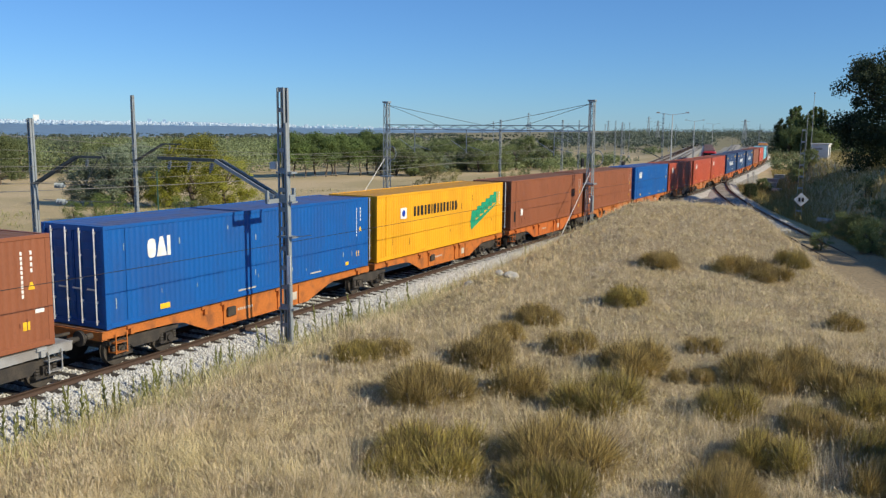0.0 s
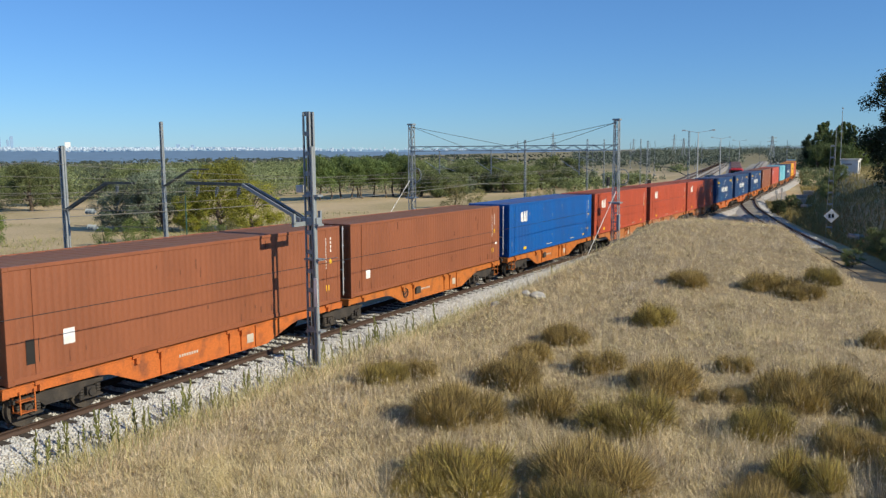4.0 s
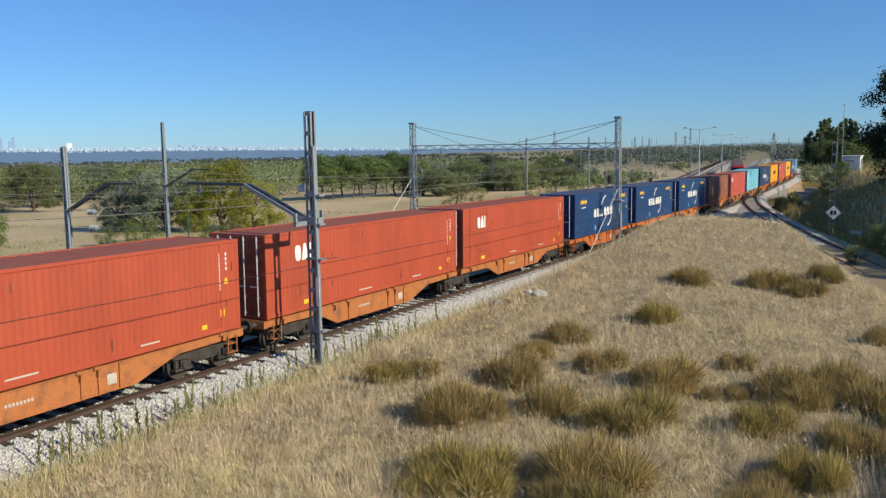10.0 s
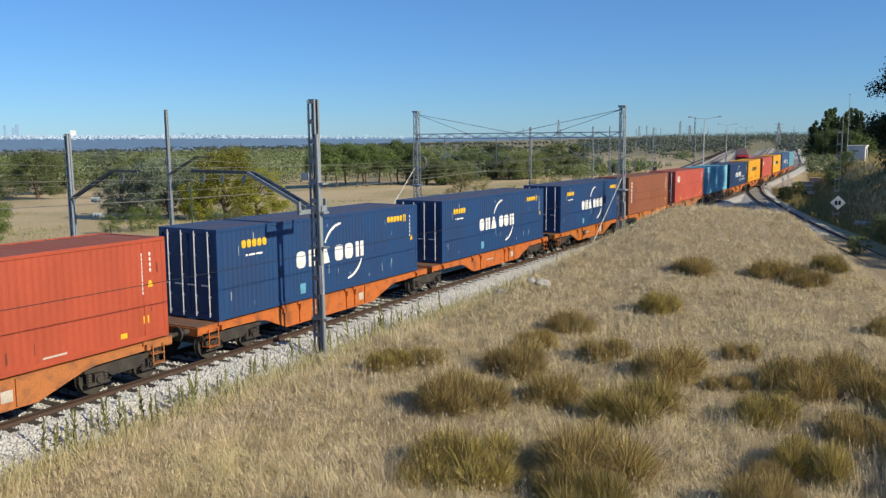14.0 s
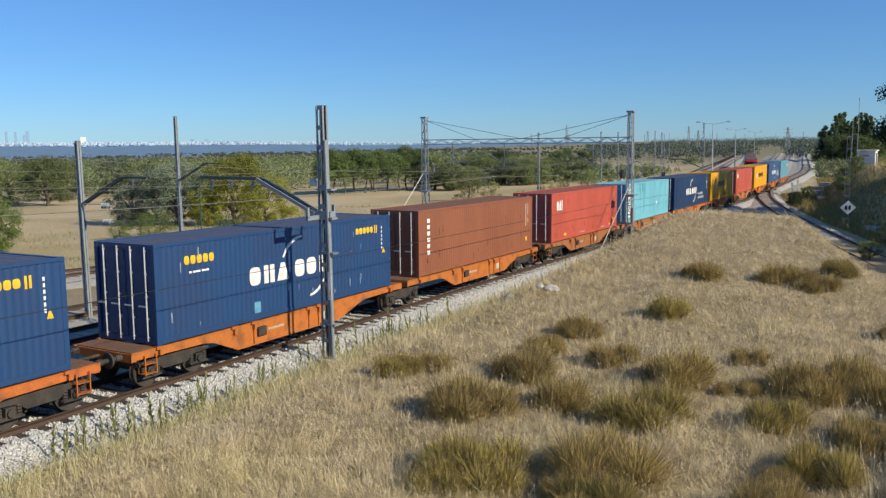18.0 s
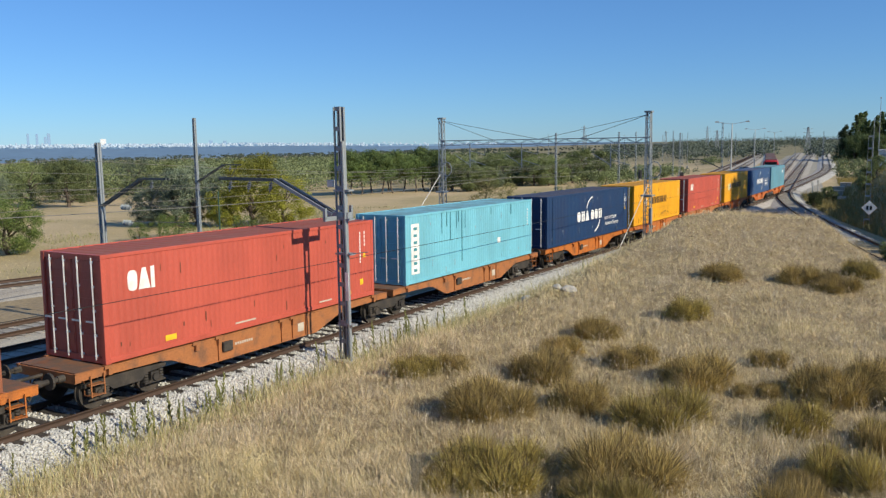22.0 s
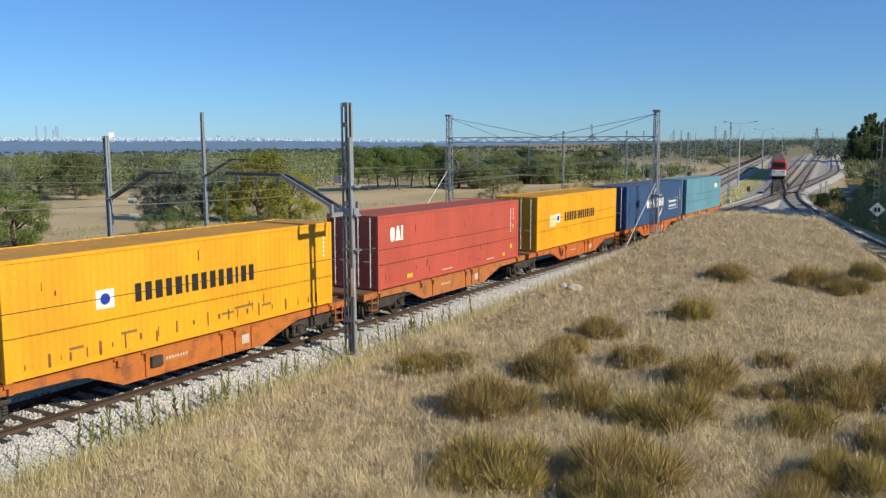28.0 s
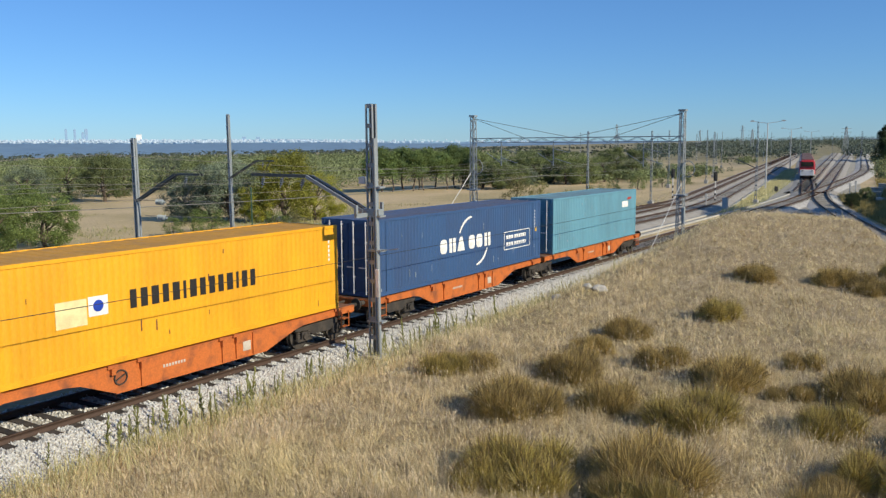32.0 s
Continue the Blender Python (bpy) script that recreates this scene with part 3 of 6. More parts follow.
def framed_arc_marks(r, h):
    arc_marks(r, h, "small_arc_marks")
    for z in (0.78, 1.6):
        mark(r, "frame_line", WHITE, 4.4, z, 2.6, 0.035)
    for x in (3.1, 5.7):
        mark(r, "frame_line", WHITE, x, 1.19, 0.035, 0.82)


def arc_and_yellow_marks(r, h):
    arc_marks(r, h, "arc_and_yellow_marks")


def ships(r, h, z=1.62, x=-2.35, size=0.5):
    word(r, BLACK, x, z, (0.2, 0.22, 0.24, 0.2, 0.24, 0.1, 0.24, 0.2, 0.22, 0.2, 0.24, 0.1, 0.22, 0.2), size, 0.13, "black block of lettering")
    mark(r, "badge", WHITE, x - 0.95, z - 0.02, 0.56, 0.5, "white badge with a blue dot")
    bm = bmesh.new()
    outline(bm, [(0.15 * math.cos(a * math.pi / 8), 0.15 * math.sin(a * math.pi / 8)) for a in range(16)], -0.002, 0.002)
    put("badge_dot", done(bm, "badge_dot"), material("blue_dot", (0.01, 0.05, 0.4), 0.5), r, pose(x - 0.95, -1.244, z - 0.02))
    for k in range(5):
        mark(r, "serial_mark", WHITE, h - 0.45, 2.35 - 0.15 * k, 0.07, 0.1)


def ships_plain(r, h):
    ships(r, h)
    for k, (x, w_) in enumerate(((1.0, 0.5), (1.7, 0.8), (2.7, 0.4), (-2.6, 0.5), (-4.2, 0.4))):
        mark(r, "scuff", material("grey_scuff", (0.22, 0.15, 0.04), 0.8), x, 0.5 + 0.1 * (k % 2), w_, 0.07)
    rust = material("brown_rust_run", (0.2, 0.09, 0.025), 0.85, vary=0.25)
    for k in range(22):
        mark(r, "rust_streak", rust, -h + 0.5 + (h * 2 - 1) * (k + 0.4 * math.sin(7 * k)) / 22, 0.3 + 0.16 * math.sin(3 * k) ** 2, 0.03 + 0.05 * math.sin(2 * k) ** 2, 0.12 + 0.3 * math.sin(5 * k) ** 2, "brown rust run")


def ships_patch(r, h):
    ships(r, h)
    mark(r, "patch", material("cream_patch", (0.75, 0.66, 0.35), 0.6), -4.05, 1.5, 0.85, 0.66, "cream repair patch")


def black_green_marks(r, h):
    ships(r, h, 2.0, -3.6, 0.46)
    word(r, GREEN, 2.6, 1.25, (0.62, 0.5, 0.5, 0.48, 0.46, 0.66), 0.62, 0.06, "green block of lettering", 0.14, 0.3)
    bm = bmesh.new()
    outline(bm, ((2.7, 0.55), (6.1, 1.75), (6.2, 1.85), (3.0, 0.95), (2.55, 1.1)), -0.002, 0.002)
    put("swoosh", done(bm, "swoosh"), GREEN, r, pose(0, -1.239, 0), "green tapering stroke")


def plain(r, h):
    id_marks(r, h)
    mark(r, "label_plate", WHITE, -h + 1.75, 0.95, 0.34, 0.4, "white label plate")
    mark(r, "label_plate", BLACK, -h + 0.7, 0.75, 0.36, 0.62, "black label plate")


def plain_two(r, h):
    id_marks(r, h)
    mark(r, "label_plate", WHITE, -h + 1.2, 0.8, 0.3, 0.34, "white label plate")
    mark(r, "label_plate", WHITE, h - 0.4, 0.95, 0.26, 0.1)


def upright_marks(r, h):
    for k in range(6):
        mark(r, "lettering", WHITE, -h + 0.85, 2.4 - 0.28 * k, 0.24, 0.18, "white block of lettering")
    id_marks(r, h)


def shipping_line(r, h):
    stain = material("dark_teal_stain", (0.03, 0.17, 0.22), 0.7, vary=0.2)
    for k, (f, ln) in enumerate(((0.24, 0.9), (0.275, 0.6), (0.3, 1.25), (0.345, 0.75), (0.36, 0.5), (0.385, 2.3), (0.41, 0.8), (0.62, 0.35), (0.8, 0.5))):
        mark(r, "stain_streak", stain, -h + f * 2 * h, TALL - 0.1 - ln / 2, 0.035 + 0.02 * (k % 3), ln, "dark run-down stain")
    mark(r, "name_panel", WHITE, -h + 0.75, 1.45, 0.62, 2.1, "white upright name panel")
    for k in range(7):
        mark(r, "lettering", material("teal_lettering", (0.05, 0.25, 0.3), 0.6), -h + 0.75, 2.3 - 0.29 * k, 0.26, 0.12).matrix_basis.translation.y = -1.244
    mark(r, "patch", WHITE, 2.3, 1.1, 0.3, 0.26)
    for k in range(6):
        mark(r, "serial_mark", WHITE, h - 0.5, 2.4 - 0.15 * k, 0.06, 0.1)


def small_logo(r, h):
    mark(r, "logo", WHITE, h - 1.9, 2.05, 1.0, 0.36, "white emblem block")
    mark(r, "logo", material("red_logo", (0.4, 0.05, 0.04), 0.6), h - 1.3, 2.38, 0.6, 0.16, "red emblem stroke", 0.2)


TRAIN = (
    (45, "blue", emblem_marks, "bright blue steel container with white emblem on orange wagon", 0),
    (45, "yellow", black_green_marks, "yellow container with black and green lettering, rust-streaked", 0),
    (45, "brown", plain, "oxide brown steel container with black and white plates", 3),
    (45, "brown", plain_two, "plain oxide brown steel container, slightly faded", 0),
    (45, "blue", emblem_marks, "bright blue steel container with white emblem on orange wagon", 0),
    (45, "red", emblem_marks, "faded red steel container with white emblem", 1),
    (45, "red", emblem_marks, "faded red steel container with white emblem", 1),
    (45, "red", emblem_marks, "faded red steel container with white emblem", 1),
    (40, "royal", arc_and_yellow_marks, "navy blue container with white and yellow lettering", 3),
    (40, "royal", arc_and_yellow_marks, "navy blue container with white and yellow lettering", 3),
    (40, "royal", arc_and_yellow_marks, "navy blue container with white and yellow lettering", 0),
    (40, "maroon", upright_marks, "reddish brown container with white upright lettering", 0),
    (40, "coral", emblem_marks, "coral red steel container with white emblem", 2),
    (40, "aqua", shipping_line, "pale aqua container with white upright name panel, stained", 2),
    (45, "navy", small_arc_marks, "navy blue container with white lettering", 0),
    (40, "yellow", ships_plain, "scuffed yellow container with black lettering and badge", 0),
    (40, "coral", emblem_marks, "coral red steel container with white emblem", 1),
    (40, "yellow", ships_patch, "yellow container with black lettering and cream patch", 3),
    (45, "slate", framed_arc_marks, "slate blue container with white lettering and frame", 3),
    (40, "teal", small_logo, "weathered teal container with small white emblem, last of the train", 3))


def wagon_meshes():
    """Half of an articulated container wagon, 14.74 m from coupling to joint: x along it, z above the rail."""
    d = {}
    bm = bmesh.new()
    pts = ((-7.0, 1.1), (-7.0, 0.9), (-4.3, 0.86), (-3.9, 0.8), (-2.9, 0.38), (2.6, 0.36), (3.9, 0.78), (4.3, 0.86), (7.0, 0.9), (7.0, 1.1))
    outline(bm, pts, -0.03, 0.03)
    for a, b, z in ((-7.0, 7.0, 1.1), (-2.9, 2.6, 0.37)):
        box(bm, a, b, -0.05, 0.05, z - 0.012, z + 0.02)
    d["side_sill"] = done(bm, "side_sill")
    d["stiffener"] = box_mesh("stiffener", -0.025, 0.025, -0.03, 0.03, 0.4, 1.08)
    bm = bmesh.new()
    for x in (-6.9, 6.9):
        box(bm, x - 0.1, x + 0.1, -1.18, 1.18, 0.86, 1.1)
    for x in (-4.2, -2.2, 0, 2.2, 4.2):
        box(bm, x - 0.07, x + 0.07, -1.1, 1.1, 0.9, 1.06)
    box(bm, -7.0, 7.0, -0.2, 0.2, 0.7, 1.04)
    d["underframe"] = done(bm, "underframe")
    d["deck_plate"] = box_mesh("deck_plate", -0.45, 0.45, -1.15, 1.15, 1.1, 1.13)
    bm = bmesh.new()
    box(bm, -0.14, 0.14, -0.06, 0.06, 1.06, 1.15)
    box(bm, -0.06, 0.06, -0.1, 0.02, 0.9, 1.07)
    d["twistlock_bracket"] = done(bm, "twistlock_bracket")
    bm = bmesh.new()
    for y in (-1.06, 1.06):
        outline(bm, ((-1.32, 0.66), (-1.32, 0.76), (-0.45, 0.8), (0.45, 0.8), (1.32, 0.76), (1.32, 0.66), (0.66, 0.62), (0.46, 0.44), (-0.46, 0.44), (-0.66, 0.62)), y - 0.05, y + 0.05)
        for x in (-0.9, 0.9):
            outline(bm, ((x - 0.36, 0.3), (x + 0.36, 0.3), (x + 0.36, 0.35), (x + 0.14, 0.38), (x + 0.13, 0.6), (x - 0.13, 0.6), (x - 0.14, 0.38), (x - 0.36, 0.35)), y - 0.09, y + 0.09)
            tube(bm, (x, y - 0.15, 0.46), (x, y + 0.15, 0.46), 0.11, n=10)
            for dx in (-0.26, 0.26):
                for k in range(4):
                    tube(bm, (x + dx, y, 0.35 + 0.075 * k), (x + dx, y, 0.4 + 0.075 * k), 0.085, 0.07, n=8)
            s = 1 if x > 0 else -1
            box(bm, x - s * 0.55 - 0.04, x - s * 0.55 + 0.04, y * 0.8 - 0.06, y * 0.8 + 0.06, 0.3, 0.62)
    for x in (-1.28, 1.28):
        box(bm, x - 0.05, x + 0.05, -1.0, 1.0, 0.64, 0.74)
    box(bm, -0.25, 0.25, -1.0, 1.0, 0.42, 0.78)
    d["bogie"] = done(bm, "bogie")
    bm = bmesh.new()
    tube(bm, (0, -1.0, 0), (0, 1.0, 0), 0.07, n=8)
    for y in (-0.84, 0.84):
        s = 1 if y > 0 else -1
        tube(bm, (0, y - 0.065, 0), (0, y + 0.065, 0), 0.46, n=24)
        tube(bm, (0, y - s * 0.065, 0), (0, y - s * 0.095, 0), 0.485, n=24)
        for k in range(6):
            a = k * math.pi / 3
            tube(bm, (0.25 * math.cos(a), y + s * 0.06, 0.25 * math.sin(a)), (0.25 * math.cos(a), y + s * 0.075, 0.25 * math.sin(a)), 0.05, n=6)
    d["wheel_set"] = done(bm, "wheel_set")
    bm = bmesh.new()
    tube(bm, (-7.1, 0, 1.0), (-7.3, 0, 1.0), 0.09, n=10)
    tube(bm, (-7.3, 0, 1.0), (-7.5, 0, 1.0), 0.07, n=10)
    tube(bm, (-7.5, 0, 1.0), (-7.54, 0, 1.0), 0.22, n=14)
    d["buffer"] = done(bm, "buffer")
    d["step_hanger"] = box_mesh("step_hanger", -0.015, 0.015, -0.015, 0.015, 0.42, 1.0)
    d["step_tread"] = box_mesh("step_tread", -0.22, 0.22, -0.16, 0.16, 0.0, 0.025)
    bm = bmesh.new()
    n = 16
    ring = [(0.19 * math.cos(k * 2 * math.pi / n), 0.19 * math.sin(k * 2 * math.pi / n)) for k in range(n)]
    for k in range(n):
        (a, b), (c, e) = ring[k], ring[(k + 1) % n]
        bar(bm, (a, 0, b), (c, 0, e), 0.03)
    bar(bm, (-0.17, 0, -0.08), (0.17, 0, 0.08), 0.03)
    d["handbrake_wheel"] = done(bm, "handbrake_wheel")
    d["number_mark"] = box_mesh("number_mark", -0.045, 0.045, -0.002, 0.002, -0.06, 0.06)
    d["tool_box"] = box_mesh("tool_box", -0.2, 0.2, -0.06, 0.06, 0.62, 0.92, 0.02)
    bm = bmesh.new()
    tube(bm, (-7.1, 0, 0.98), (-7.62, 0, 0.98), 0.05, n=8)
    bar(bm, (-7.1, 0.25, 0.9), (-7.4, 0.2, 0.45), 0.04), bar(bm, (-7.4, 0.2, 0.45), (-7.6, 0.2, 0.7), 0.04)
    d["coupling"] = done(bm, "coupling")
    return d


W_MESH = wagon_meshes()
SPIN = []


def build_wagon(front, paint_no, brake=False):
    """One half wagon: its buffers and end bogie lie at -x on the front half, at +x on the rear one; the front half carries the shared bogie."""
    mat = ORANGE[paint_no]
    root = tagged(new("container_wagon"), ("bright orange", "faded orange", "rusty brown-orange", "deep orange")[paint_no] + " skeletal container wagon with deep-bellied side sills", "freight wagon", "wagons of the freight train")
    for s in (-1, 1):
        put("side_sill", W_MESH["side_sill"], mat, root, pose(0, s * 1.18, 0))
        for x in (-2.1, 0.75, 1.3, 2.0):
            put("stiffener", W_MESH["stiffener"], mat, root, pose(x, s * 1.23, 0))
        for x in (-6.02, -3.0, -2.1, 0.75, 1.3, 6.02):
            put("twistlock_bracket", W_MESH["twistlock_bracket"], mat, root, pose(x, s * 1.22, 0, 0, 0, 0 if s < 0 else 180))
        put("buffer", W_MESH["buffer"], STEEL, root, (pose(0, s * 0.9, 0.02) if front else pose(0, s * 0.9, 0.02, 0, 0, 180)), "dark steel buffer")
        e = -6.4 if front else 6.4
        for x in (-0.2, 0.2):
            for y in (-0.14, 0.14):
                put("step_hanger", W_MESH["step_hanger"], mat, root, pose(e + x, s * 1.14 + y, 0))
        for z in (0.44, 0.72):
            put("step_tread", W_MESH["step_tread"], mat, root, pose(e, s * 1.14, z))
    put("underframe", W_MESH["underframe"], mat, root)
    for x in (-6.5, 6.5):
        put("deck_plate", W_MESH["deck_plate"], DECKING, root, pose(x, 0, 0))
    if brake:
        put("handbrake_wheel", W_MESH["handbrake_wheel"], STEEL, root, pose(-2.75, -1.24, 0.78), "small dark handbrake wheel")
    if paint_no in (0, 2):
        put("tool_box", W_MESH["tool_box"], STEEL, root, pose(-1.75, -1.25, 0.0))
    for k in range(8):
        put("number_mark", W_MESH["number_mark"], FADED, root, pose(-1.35 + 0.1 * k, -1.215, 0.76) @ Matrix.Diagonal((0.7, 1, 0.7, 1)))
    put("number_mark", W_MESH["number_mark"], FADED, root, pose(1.75, -1.215, 0.7) @ Matrix.Diagonal((3.5, 1, 2.4, 1)))
    put("coupling", W_MESH["coupling"], STEEL, root, pose(0, 0, 0) if front else pose(0, 0, 0, 0, 0, 180))
    for x in ((-5.35, 7.22) if front else (5.35,)):
        bogie = put("bogie", W_MESH["bogie"], STEEL, root, pose(x, 0, 0), "dark grimy two-axle bogie")
        for a in (-0.9, 0.9):
            SPIN.append(put("wheel_set", W_MESH["wheel_set"], STEEL, bogie, pose(a, 0, 0.46), "dark steel wheels on an axle"))
    return root


CONSIST = []
for n, (size, colour, deco, label, wp) in enumerate(TRAIN):
    base = -0.75 + 29.48 * (n // 2) + 14.45 * (n % 2)
    CONSIST.append((build_wagon(n % 2 == 0, wp, n in (3, 17)), base + (0.0 if size == 45 or True else 0), 0.0))
    CONSIST.append((build_container(size, colour, label, deco), base, DECK))
# the wagon ahead of them, grey, with a brown container
grey = [ob for ob in (build_wagon(False, 1),)][0]
tagged(grey, "grey steel container wagon at the head of the orange wagons")
GREY = material("grey_wagon_paint", (0.3, 0.31, 0.32), 0.6, vary=0.2, scale=1.5, second=(0.16, 0.13, 0.11))
for o in grey.children:
    if o.name.split(".")[0] in ("side_sill", "stiffener", "twistlock_bracket", "step_hanger", "step_tread", "underframe", "deck_plate"):
        o.material_slots[0].material = GREY
CONSIST.append((grey, -15.75, 0.0))
CONSIST.append((build_container(40, "brown", "oxide brown steel container with white serial marks", plain_two), -15.4, DECK))


def travelled(t):
    return 8.3687 * t - 0.00545 * t * t - 0.0001526 * t ** 3


def motions():
    """The train runs along the freight track; every wagon and container follows its bend."""
    times = [k * 0.5 for k in range(65)]
    for ob, base, lift in CONSIST:
        walk(ob, [(t, freight.pose_between(base - travelled(t) - 5.3, base - travelled(t) + 5.3) @ pose(0, 0, lift)) for t in times])
    # the wheels roll: each set turns about its axle as far as the train has gone
    ticks = [k / 15 for k in range(481)]
    for ob in SPIN:
        x, y, z = ob.matrix_basis.translation
        walk(ob, [(t, pose(x, y, z, 0, -math.degrees(travelled(t) / 0.46) % 360.0)) for t in ticks])

# ------------------------------------------------------------ masts, gantry and wires
LATTICE = material("weathered_mast_steel", (0.25, 0.285, 0.31), 0.6, 0.25, vary=0.25, scale=3, second=(0.3, 0.32, 0.33))
CONCRETE = material("weathered_concrete", (0.4, 0.39, 0.36), 0.9, vary=0.2, scale=3, bump=0.004)
DARKSTEEL = material("dark_bracket_steel", (0.1, 0.11, 0.105), 0.6, 0.3, vary=0.25, scale=3)
PIPE = material("pale_grey_pipe", (0.52, 0.53, 0.53), 0.5, 0.2, vary=0.12, scale=2)
CABLE = material("dull_copper_cable", (0.2, 0.195, 0.18), 0.6, 0.2)
SIGNAL_BLACK = material("black_signal_enamel", (0.02, 0.02, 0.022), 0.5)
INSULATOR = material("grey_porcelain", (0.2, 0.22, 0.22), 0.25, vary=0.1)


def frame_at(x, y):
    """Position beside the tracks with x across them to the right and y along them."""
    sl = np.interp(y, ys, np.gradient(xs, ys))
    return pose(x, y, 0, 0, 0, -math.degrees(math.atan(sl)))


def lattice_mast(root, bottom, top, w0, w1, depth, rung, name="leg"):
    """Two channel legs joined by flat rungs, on all four sides for a square one."""
    for e in (-1, 1):
        for d in (-depth / 2, depth / 2):
            bm = bmesh.new()
            bar(bm, (e * w0 / 2, d, bottom), (e * w1 / 2, d, top), 0.085, 0.03)
            put(name, done(bm, name), LATTICE, root)
    n = int((top - bottom) / rung)
    for k in range(n + 1):
        z = bottom + 0.05 + (top - bottom - 0.1) * k / n
        w = w0 + (w1 - w0) * (z - bottom) / (top - bottom)
        bm = bmesh.new()
        for d in (-depth / 2, depth / 2):
            box(bm, -w / 2, w / 2, d - 0.01, d + 0.01, z - 0.07, z + 0.07)
        put("rung", done(bm, "rung"), LATTICE, root)


def insulator(root, a, b, name="insulator"):
    bm = bmesh.new()
    a, b = Vector(a), Vector(b)
    tube(bm, a, b, 0.02, n=6)
    for k in range(4):
        p, q = a.lerp(b, 0.2 + 0.16 * k), a.lerp(b, 0.28 + 0.16 * k)
        tube(bm, p, q, 0.075, 0.05, n=8)
    put(name, done(bm, name), INSULATOR, root, label="ribbed grey insulator")


def footing(root, w, z0, z1):
    put("footing", box_mesh("footing", -w, w, -w, w, z0, z1, 0.03), CONCRETE, root, label="grey concrete footing")


def near_mast():
    root = tagged(new("catenary_mast"), "grey steel ladder mast with pale pipe beside the freight track", "catenary mast", "catenary masts")
    root.matrix_basis = frame_at(-5.2, 27.3)
    lattice_mast(root, -0.35, 8.1, 0.29, 0.24, 0.2, 0.62)
    footing(root, 0.34, -0.9, -0.28)
    bm = bmesh.new()
    tube(bm, (0.29, -0.12, -0.5), (0.2, -0.12, 7.0), 0.055, n=10)
    put("cable_pipe", done(bm, "cable_pipe"), LATTICE, root, label="grey cable pipe")
    # dark sheet behind the rungs, put in as the shade of the mast's openings
    put("back_plate", box_mesh("back_plate", -0.12, 0.12, 0.085, 0.1, -0.3, 8.05), DARKSTEEL, root)
    put("reflector_band", box_mesh("reflector_band", 0.2, 0.33, -0.19, -0.176, 1.75, 2.7), WHITE, root, label="white reflective band")
    for z in (0.9, 3.3, 4.45, 5.4):
        put("clamp", box_mesh("clamp", -0.2, 0.42, -0.16, 0.14, z - 0.03, z + 0.03), LATTICE, root)
    put("anchor_plate", box_mesh("anchor_plate", -0.5, 0.34, -0.13, 0.13, 4.48, 4.68, 0.01), LATTICE, root)
    bm = bmesh.new()
    box(bm, -0.2, -0.1, -0.75, 0.75, 4.42, 4.56)
    for d in (-0.75, 0.66):
        box(bm, -0.2, -0.1, d, d + 0.09, 4.5, 4.85)
    put("cross_bracket", done(bm, "cross_bracket"), LATTICE, root)
    for d in (-0.16, 0.0, 0.16):
        bm = bmesh.new()
        bar(bm, (-0.3, d, 4.6), (-2.75, d, 5.72), 0.055, 0.11)
        put("cantilever_beam", done(bm, "cantilever_beam"), LATTICE if d else DARKSTEEL, root, label="sloping cantilever beam of steel channel")
    for d in (-0.09, 0.09):
        bm = bmesh.new()
        bar(bm, (-2.7, d, 5.72), (-5.4, d, 5.75), 0.07, 0.1)
        put("cantilever_tip", done(bm, "cantilever_tip"), DARKSTEEL, root)
    for x in (-3.0, -4.0, -4.9):
        insulator(root, (x, 0, 5.7), (x - 0.12, 0, 5.28))
    put("junction_box", box_mesh("junction_box", -0.5, -0.24, -0.12, 0.1, 5.5, 5.74, 0.02), PIPE, root, label="small pale junction box")
    bm = bmesh.new()
    bar(bm, (0.3, -0.12, 3.3), (1.1, -0.1, 3.42), 0.025)
    put("outrigger", done(bm, "outrigger"), LATTICE, root)
    return root


def arm_mast(x, y, top, arm, label, z0=-0.9):
    root = tagged(new("catenary_mast"), label, "catenary mast", "catenary masts")
    root.matrix_basis = frame_at(x, y)
    lattice_mast(root, z0, top, 0.24 if arm else 0.2, 0.15, 0.11, 0.6)
    footing(root, 0.32, z0 - 0.6, z0 + 0.05)
    if arm:
        e, root_z = arm
        for d in (-0.08, 0.08):
            bm = bmesh.new()
            bar(bm, (0.1 * e, d, root_z), (2.6 * e, d, root_z + 1.15), 0.07, 0.09)
            bar(bm, (2.58 * e, d, root_z + 1.15), (4.1 * e, d, root_z + 1.15), 0.06, 0.08)
            put("cantilever_beam", done(bm, "cantilever_beam"), DARKSTEEL, root)
        insulator(root, (3.2 * e, 0, root_z + 1.1), (3.1 * e, 0, root_z + 0.7))
        bm = bmesh.new()
        bar(bm, (3.8 * e, 0, root_z + 1.1), (3.0 * e, 0, root_z + 0.1), 0.03)
        put("steady_arm", done(bm, "steady_arm"), DARKSTEEL, root)
    return root


